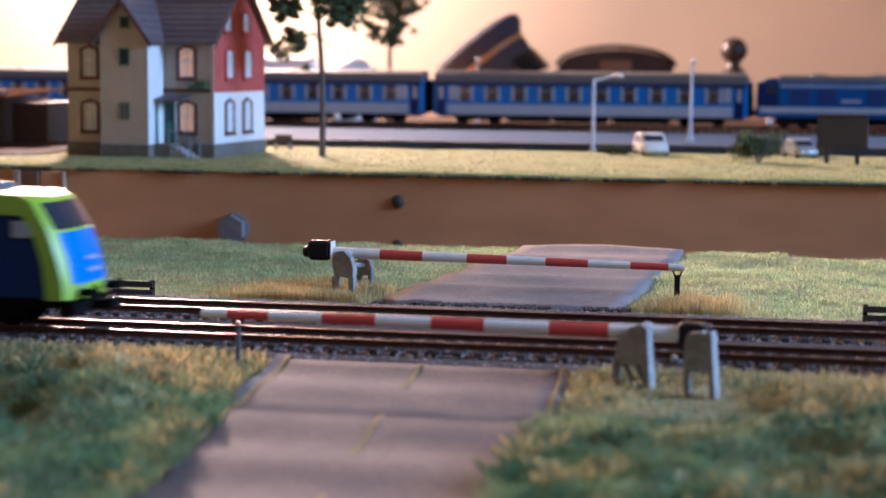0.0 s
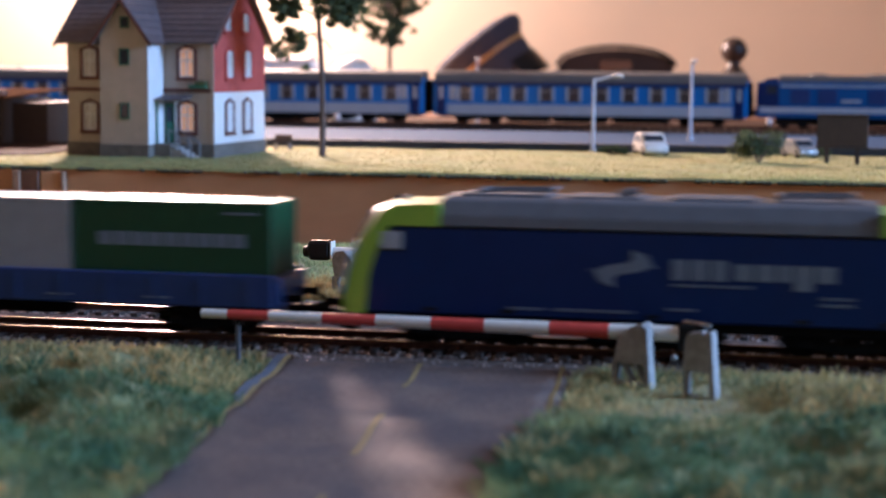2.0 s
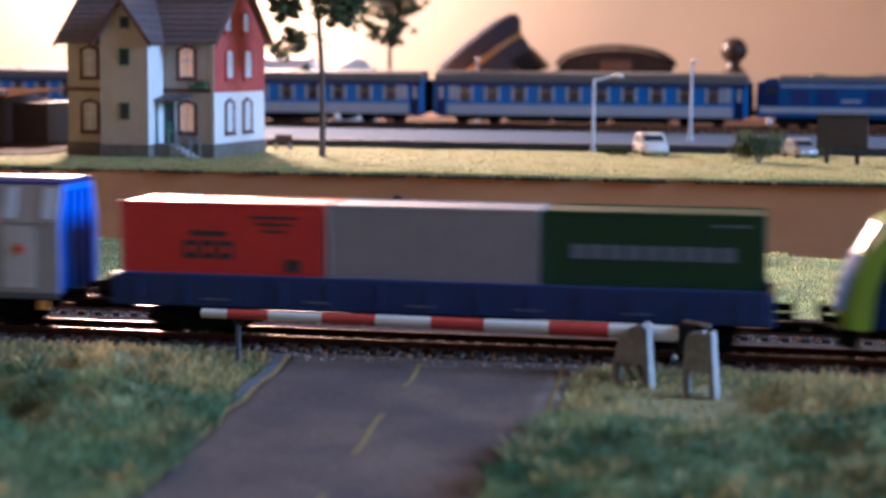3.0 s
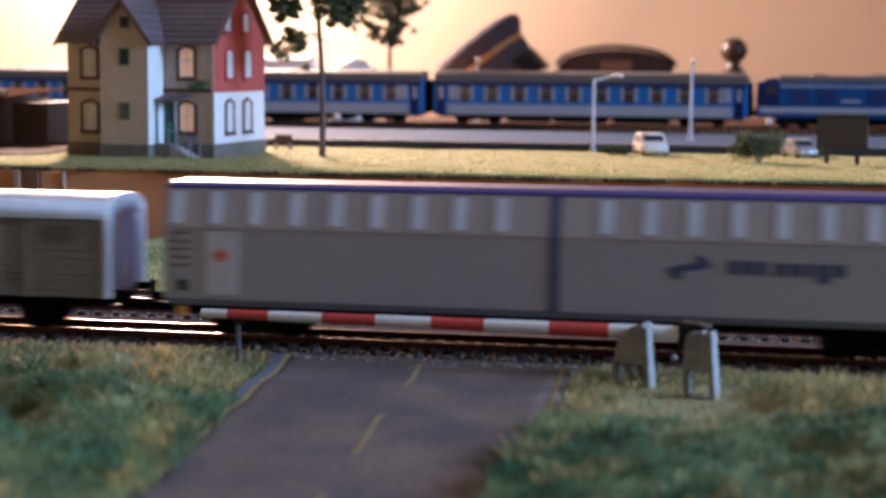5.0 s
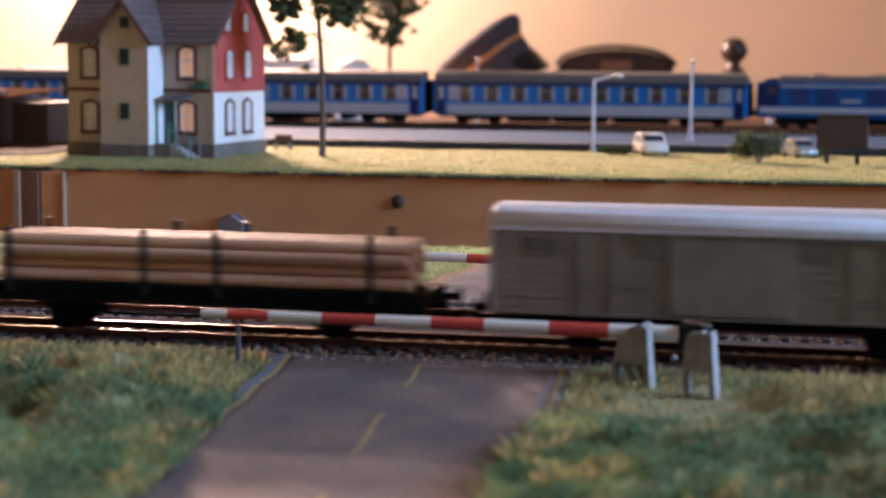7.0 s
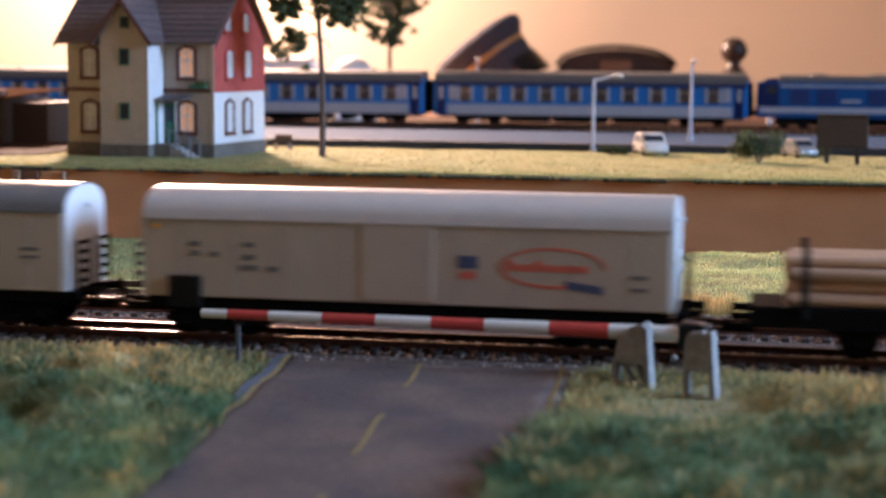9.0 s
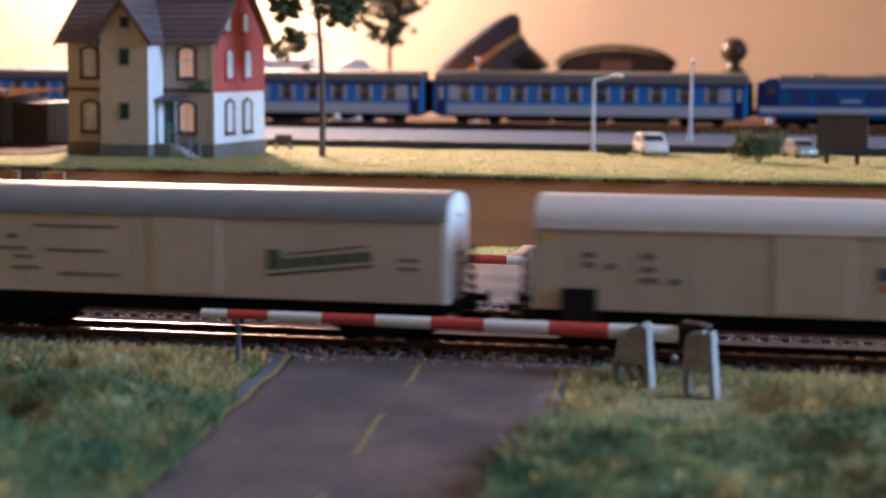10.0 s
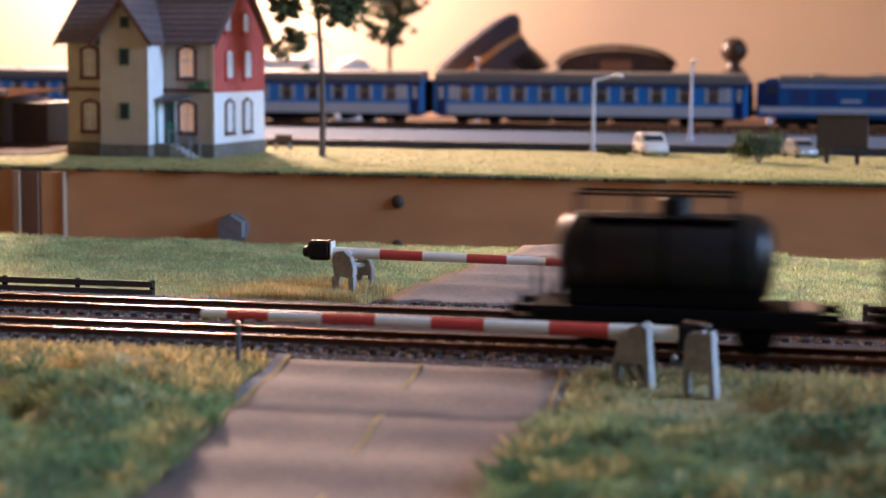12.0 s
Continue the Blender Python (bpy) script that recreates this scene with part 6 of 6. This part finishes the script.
def build_bush(at, w, h, label, seed, n=2600):
    rng = random.Random(seed)
    t = thing("bush", at, label, "bush", "bushes")
    bm = bmesh.new()
    for k in range(6):
        a = k * 1.05
        rod((0, 0, -0.001), (math.cos(a) * w * 0.3, math.sin(a) * w * 0.25, h * 0.6), 0.0006, 0.0003, 5, bm=bm)
    part("stems", bm, "bark", t)
    spots = []
    for _ in range(16):
        x = rng.uniform(-0.5, 0.5) * w
        z = h * (0.22 + 0.55 * rng.random() * (1 - 0.7 * abs(x) / w))
        spots.append(((x * 0.85, rng.uniform(-0.25, 0.25) * w, z), h * rng.uniform(0.18, 0.32)))
    v, f = leaf_cloud(n, spots, rng, 0.0009)
    v = [(x, y, max(z, 0.0)) for x, y, z in v]
    raw("foliage", v, f, "bush_leaf", t, "dense dark green foliage")


build_bush((0.0945, 0.5100, UP), 0.031, 0.0265, "rounded dark green bush on the turf", 21)
build_bush((0.0000, 0.5720, UP), 0.020, 0.0070, "low flat green bush beside the platform", 22, 1200)
build_bush((0.1330, 0.590, UP), 0.016, 0.0060, "low flat green bush beside the car", 23, 900)


# ---------------- lamps, cars, signs on the raised layout ----------------
def platform_lamp(at, height, arm, arm_dir, label):
    t = thing("platform_lamp", at, label, "street lamp", "platform lamps")
    part("post", rod((0, 0, -0.001), (0, 0, height), 0.0014, 0.0010, 10), "lamp_grey", t, smooth=True)
    part("base", rod((0, 0, -0.001), (0, 0, 0.003), 0.0024, 0.0020, 12), "lamp_grey", t)
    e = Vector(arm_dir).normalized() * arm
    part("arm", rod((0, 0, height - 0.0006), (e.x * 0.7, e.y * 0.7, height + 0.0022), 0.0010, 0.0009, 8), "lamp_grey", t)
    bm = ball((0, 0, 0), 0.0022, scale=(1.9, 1, 0.7), u=12, v=8)
    bmesh.ops.transform(bm, matrix=Matrix.Translation((e.x * 0.9, e.y * 0.9, height + 0.0026)) @ Matrix.Rotation(math.atan2(e.y, e.x), 4, "Z"), verts=bm.verts)
    part("lamp_head", bm, "white_car", t, "white lamp head", smooth=True)


platform_lamp((-0.0165, 0.600, UP), 0.0485, 0.0175, (1, 0.1, 0), "pale grey lamp post with an angled arm")
platform_lamp((0.0440, 0.690, UP + 0.0045), 0.0545, 0.007, (0.3, -1, 0), "pale grey lamp post with a short arm")
platform_lamp((-0.1780, 1.060, UP), 0.0590, 0.006, (0.3, -1, 0), "pale grey lamp post behind the train")


def build_car(at, rz, mat, label, k=1.0):
    t = thing("parked_car", at, label, "car", "parked cars", rz=rz)
    W = 0.0090 * k
    prof = [(-0.0175, 0.0022), (-0.0180, 0.0062), (-0.0165, 0.0088), (-0.0120, 0.0140), (-0.0085, 0.0158), (0.0030, 0.0160), (0.0062, 0.0148), (0.0105, 0.0096), (0.0165, 0.0080), (0.0180, 0.0058), (0.0178, 0.0022)]
    bm = prism([(p * k, q * k) for p, q in prof], "y", -W, W, 0.0011 * k)
    part("body", bm, mat, t, smooth=True)
    for s in (-1, 1):
        part("side_window", prism([(-0.0110 * k, 0.0095 * k), (-0.0085 * k, 0.0142 * k), (-0.0022 * k, 0.0144 * k), (-0.0022 * k, 0.0095 * k)], "y", s * W, s * (W + 0.0002)), "window_pale", t)
        part("side_window", prism([(-0.0012 * k, 0.0095 * k), (-0.0012 * k, 0.0144 * k), (0.0040 * k, 0.0140 * k), (0.0080 * k, 0.0095 * k)], "y", s * W, s * (W + 0.0002)), "window_pale", t)
        for x in (-0.0115, 0.0115):
            wheel = part("wheel", rod((x * k, s * (W - 0.0016), 0.0033 * k), (x * k, s * (W + 0.0002), 0.0033 * k), 0.0033 * k, seg=16), "black_matte", t)
            part("hub", rod((x * k, s * (W + 0.0002), 0.0033 * k), (x * k, s * (W + 0.0004), 0.0033 * k), 0.0018 * k, seg=12), "steel", wheel)
    part("rear_window", prism([(-0.0162 * k, 0.0098 * k), (-0.0126 * k, 0.0139 * k), (-0.0128 * k, 0.0141 * k), (-0.0165 * k, 0.0100 * k)], "y", -W * 0.8, W * 0.8), "window_pale", t)
    part("windscreen", prism([(0.0070 * k, 0.0142 * k), (0.0103 * k, 0.0101 * k), (0.0106 * k, 0.0103 * k), (0.0073 * k, 0.0144 * k)], "y", -W * 0.8, W * 0.8), "window_dark", t)
    for s in (-1, 1):
        part("tail_light", box(-0.0181 * k, -0.0177 * k, s * W * 0.9, s * W * 0.6, 0.0055 * k, 0.0075 * k), "print_red", t)
        part("headlight", box(0.0179 * k, 0.0183 * k, s * W * 0.9, s * W * 0.55, 0.0048 * k, 0.0066 * k), "frame_white", t)


build_car((0.0235, 0.5800, UP), -70, "white_car", "small white car parked beside the platform", 0.90)
build_car((0.1195, 0.5800, UP), -62, "silver_car", "small silver car parked on the turf", 0.74)


def build_board():
    t = thing("notice_board", (0.1440, 0.5150, UP), "dark brown notice board standing on two posts", "notice board", rz=-3)
    for x in (-0.0090, 0.0090):
        part("post", box(x - 0.0013, x + 0.0013, -0.001, 0.001, -0.002, 0.0125, 0.0002), "shed_wall", t)
    part("panel", box(-0.0150, 0.0150, -0.0012, 0.0012, 0.0105, 0.0285, 0.0004), "shed_wall", t)
    part("frame_top", box(-0.0156, 0.0156, -0.0017, 0.0017, 0.0285, 0.0298, 0.0003), "shed_wall", t)
    part("frame_bottom", box(-0.0156, 0.0156, -0.0017, 0.0017, 0.0094, 0.0105, 0.0003), "shed_wall", t)


build_board()


def build_bench(at):
    t = thing("bench", at, "small dark bench beside the house", "bench")
    part("seat", box(-0.006, 0.006, -0.002, 0.002, 0.0046, 0.0054, 0.0001), "shed_wall", t)
    part("backrest", box(-0.006, 0.006, 0.002, 0.0026, 0.0060, 0.0100, 0.0001), "shed_wall", t)
    for x in (-0.005, 0.005):
        part("leg", box(x - 0.0005, x + 0.0005, -0.002, 0.0022, -0.0005, 0.0046), "zinc", t)


build_bench((-0.222, 0.560, UP))


def globe_lamp(at):
    t = thing("track_signal", at, "tiny white-headed dwarf signal beside the track", "signal", "dwarf signals")
    part("post", rod((0, 0, -0.001), (0, 0, 0.009), 0.0006, seg=8), "black", t)
    part("head", ball((0, 0, 0.0115), 0.0026, scale=(1, 1, 1.3)), "frame_white", t, smooth=True)


globe_lamp((0.0985, 0.900, UP))
globe_lamp((-0.2660, 0.870, UP))


# ---------------- sideboard with caps and ornament behind the layout ----------------
SHELF = 0.037
cab = thing("sideboard", (-0.45, 1.50, -0.85), "brown wooden sideboard behind the model layout", "sideboard")
part("top", box(-0.9, 0.9, -0.17, 0.20, 0.865, 0.85 + SHELF, 0.004), "cabinet_wood", cab)
part("carcass", box(-0.88, 0.88, -0.15, 0.19, 0.08, 0.8648, 0.002), "cabinet_wood", cab)
for k in range(4):
    part("door", box(-0.87 + k * 0.4375, -0.87 + k * 0.4375 + 0.43, -0.166, -0.1502, 0.10, 0.86, 0.003), "cabinet_wood", cab)
for sx in (-0.84, 0.84):
    for sy in (-0.12, 0.16):
        part("leg", box(sx - 0.02, sx + 0.02, sy - 0.02, sy + 0.02, 0.0, 0.0798, 0.002), "cabinet_wood", cab)


def build_cap(at, rz):
    t = thing("peaked_cap", at, "dark railway uniform cap with an ochre braid band", "cap", rz=rz)
    lean = Matrix.Rotation(radians(-38), 4, "Y")

    def shaped(profile, name, mat, label):
        bm = lathe(profile, 44)
        for v in bm.verts:
            v.co.y *= 0.9
        bmesh.ops.transform(bm, matrix=lean, verts=bm.verts)
        part(name, bm, mat, t, label, smooth=True)
    shaped([(0.048, 0.0), (0.0500, 0.0), (0.0505, 0.026), (0.048, 0.026)], "band", "felt", "dark felt cap band")
    shaped([(0.0498, 0.0262), (0.0516, 0.0265), (0.0520, 0.0315), (0.0500, 0.0318)], "braid", "gold_braid", "ochre braid stripe")
    shaped([(0.0500, 0.0318), (0.0545, 0.037), (0.0588, 0.0425), (0.0604, 0.0475), (0.0600, 0.0525), (0.0565, 0.0565), (0.048, 0.0590), (0.03, 0.0595), (0.002, 0.0590)], "crown", "felt", "dark blue cloth crown")
    bm = bmesh.new()
    rows = []
    for i in range(19):
        a = radians(-58 + 116 * i / 18)
        c, s = math.cos(a), math.sin(a)
        rows.append([bm.verts.new((0.0505 * c, 0.0455 * s, 0.006)), bm.verts.new((0.0500 * c + 0.004 * c, 0.047 * s, -0.022 * c)),
                     bm.verts.new((0.0500 * c + 0.0055 * c, 0.048 * s, -0.021 * c)), bm.verts.new((0.0520 * c, 0.0468 * s, 0.008))])
    for a, b in zip(rows, rows[1:]):
        for j in range(4):
            bm.faces.new((a[j], b[j], b[(j + 1) % 4], a[(j + 1) % 4]))
    bm.faces.new(rows[0])
    bm.faces.new(rows[-1])
    bmesh.ops.transform(bm, matrix=lean, verts=bm.verts)
    part("visor", bm, "black", t, "glossy black visor", smooth=True)
    part("hat_stand", box(-0.030, 0.030, -0.03, 0.03, SHELF - at[2], -0.012, 0.002), "dark_wood", t)


build_cap((-0.215, 1.440, 0.0733), 0)


def build_clock():
    t = thing("mantel_plaque", (-0.082, 1.440, SHELF), "dark arched wooden ornament on the sideboard", "ornament", rz=8)
    n = 14

    def arc(w, z, r):
        return [(w * math.cos(math.pi * i / n), z + r * math.sin(math.pi * i / n)) for i in range(n + 1)]
    part("body", prism([(-0.066, 0.0), (0.066, 0.0)] + arc(0.066, 0.053, 0.0205), "y", -0.015, 0.03, 0.001), "dark_wood", t)
    part("rim", prism([(-0.070, 0.054), (-0.0668, 0.054)] + arc(0.0668, 0.054, 0.021)[::-1] + [(0.070, 0.054)] + arc(0.070, 0.055, 0.0240), "y", -0.022, 0.034), "dark_wood", t)
    part("relief", box(-0.018, 0.018, -0.0172, -0.0148, 0.049, 0.061, 0.002), "cabinet_wood", t)


build_clock()


def build_finial():
    t = thing("turned_ornament", (0.0555, 1.400, SHELF), "dark turned wooden ornament with a ball top", "ornament")
    part("pedestal", lathe([(0.024, 0.0), (0.024, 0.021), (0.019, 0.036), (0.0195, 0.040), (0.0165, 0.044), (0.0120, 0.050), (0.0075, 0.055), (0.0068, 0.060)], 24), "dark_wood", t, smooth=True)
    bm = ball((0, 0, 0.0725), 0.0148, u=24, v=14)
    part("ball", bm, "dark_wood", t, smooth=True)


build_finial()

# pale covered thing beside the trees, behind the train
t = thing("pale_coach", (-0.395, 1.075, UP), "pale beige coach on the rear siding", "coach")
part("body", box(-0.11, 0.050, -0.0163, 0.0163, 0.0075, 0.055, 0.001), "pale_thing", t)
part("roof", prism(arch(0.0166, 0.0548, 0.0640, 10, 2.3), "x", -0.11, 0.050), "pale_thing", t, smooth=True)
for s in (-1, 1):
    part("end_wall", box(-0.030 + s * 0.0800, -0.030 + s * 0.0815, -0.015, 0.015, 0.009, 0.058, 0.0005), "end_white", t)
    part("bogie_frame", box(-0.030 + s * 0.055 - 0.014, -0.030 + s * 0.055 + 0.014, -0.013, 0.013, -0.0005, 0.0074, 0.0005), "black_matte", t)


# White dome added for a bluish-white bright spot of unknown source.
def plastic_cover(at):
    bm = lathe([(0.0250, 0.0), (0.0245, 0.020), (0.0225, 0.040), (0.0185, 0.054), (0.0120, 0.0610), (0.0040, 0.0640)], 26)
    for v in bm.verts:
        k = 1 + 0.16 * fbm(v.co.x * 3, v.co.z * 3 + v.co.y, 14, 6.0)
        v.co.x, v.co.y = v.co.x * k, v.co.y * k * 0.8
    ob = part("plastic_cover", bm, "end_white", None, smooth=True)
    ob.location = at
    tagged(ob, "white dome standing in for a bluish glow behind the train", "cover")


plastic_cover((-0.3135, 1.110, UP - 0.0004))

# the raised level and the sideboard are laid out above at ten elevenths; bring them to full size
RAISED = ("deck_leg", "edge_earth", "layout_fascia", "upper_board", "upper_ground", "track_bed", "cover_strip", "hex_bolt", "screw", "upper_grass", "yard_ground", "station_house", "goods_shed",
          "station_platform", "passenger_coach", "diesel_locomotive", "pine_tree", "bush", "platform_lamp", "parked_car", "notice_board", "bench",
          "track_signal", "sideboard", "peaked_cap", "mantel_plaque", "turned_ornament", "pale_coach", "plastic_cover")
GROW = Matrix.Translation((-0.01044, 0.0528, -0.00968)) @ Matrix.Scale(1.1, 4)
bpy.context.view_layer.update()
for ob in list(scene.collection.objects):
    if ob.parent is None and (ob.name.split(".")[0] in RAISED or (ob.name.startswith("railway_track") and ob.location.y > 0.5)):
        ob.matrix_basis = GROW @ ob.matrix_basis


# ---------------- the train's run ----------------
RUN_T = (0.0, 0.5, 1.0, 1.5, 2.0, 2.5, 3.0, 3.2, 4.0, 4.8, 5.0, 5.5, 6.0, 6.5, 7.0, 7.2, 8.0, 8.8, 9.0, 9.5, 10.0, 10.5, 11.0, 11.5, 12.0)
RUN_S = (0.0, 0.0720, 0.1457, 0.2149, 0.2904, 0.3734, 0.4464, 0.4764, 0.5925, 0.7080, 0.7370, 0.8133, 0.8808, 0.9463, 1.0129, 1.0416, 1.1440, 1.2460, 1.2711, 1.3350, 1.3991, 1.4613, 1.5316, 1.6146, 1.7085)


def run(t):
    """How far the train has come at t seconds, smoothly through the table."""
    i = max(0, min(len(RUN_T) - 2, sum(1 for q in RUN_T if q <= t) - 1))

    def slope(k):
        if k == 0 or k == len(RUN_T) - 1:
            j = min(k, len(RUN_T) - 2)
            return (RUN_S[j + 1] - RUN_S[j]) / (RUN_T[j + 1] - RUN_T[j])
        return (RUN_S[k + 1] - RUN_S[k - 1]) / (RUN_T[k + 1] - RUN_T[k - 1])
    a, b = RUN_T[i], RUN_T[i + 1]
    d = b - a
    u = (t - a) / d
    return ((2 * u ** 3 - 3 * u ** 2 + 1) * RUN_S[i] + (u ** 3 - 2 * u ** 2 + u) * d * slope(i)
            + (3 * u ** 2 - 2 * u ** 3) * RUN_S[i + 1] + (u ** 3 - u ** 2) * d * slope(i + 1))


def motions():
    times = [k / 10 for k in range(121)]
    for ob, x, y, z in moving:
        walk(ob, [(t, pose(x + run(t), y, z)) for t in times])
    for ob, x, r in wheelsets:
        walk(ob, [(k / 30, pose(x, 0, r) @ Matrix.Rotation(run(k / 30) / r, 4, "Y")) for k in range(361)])


motions()
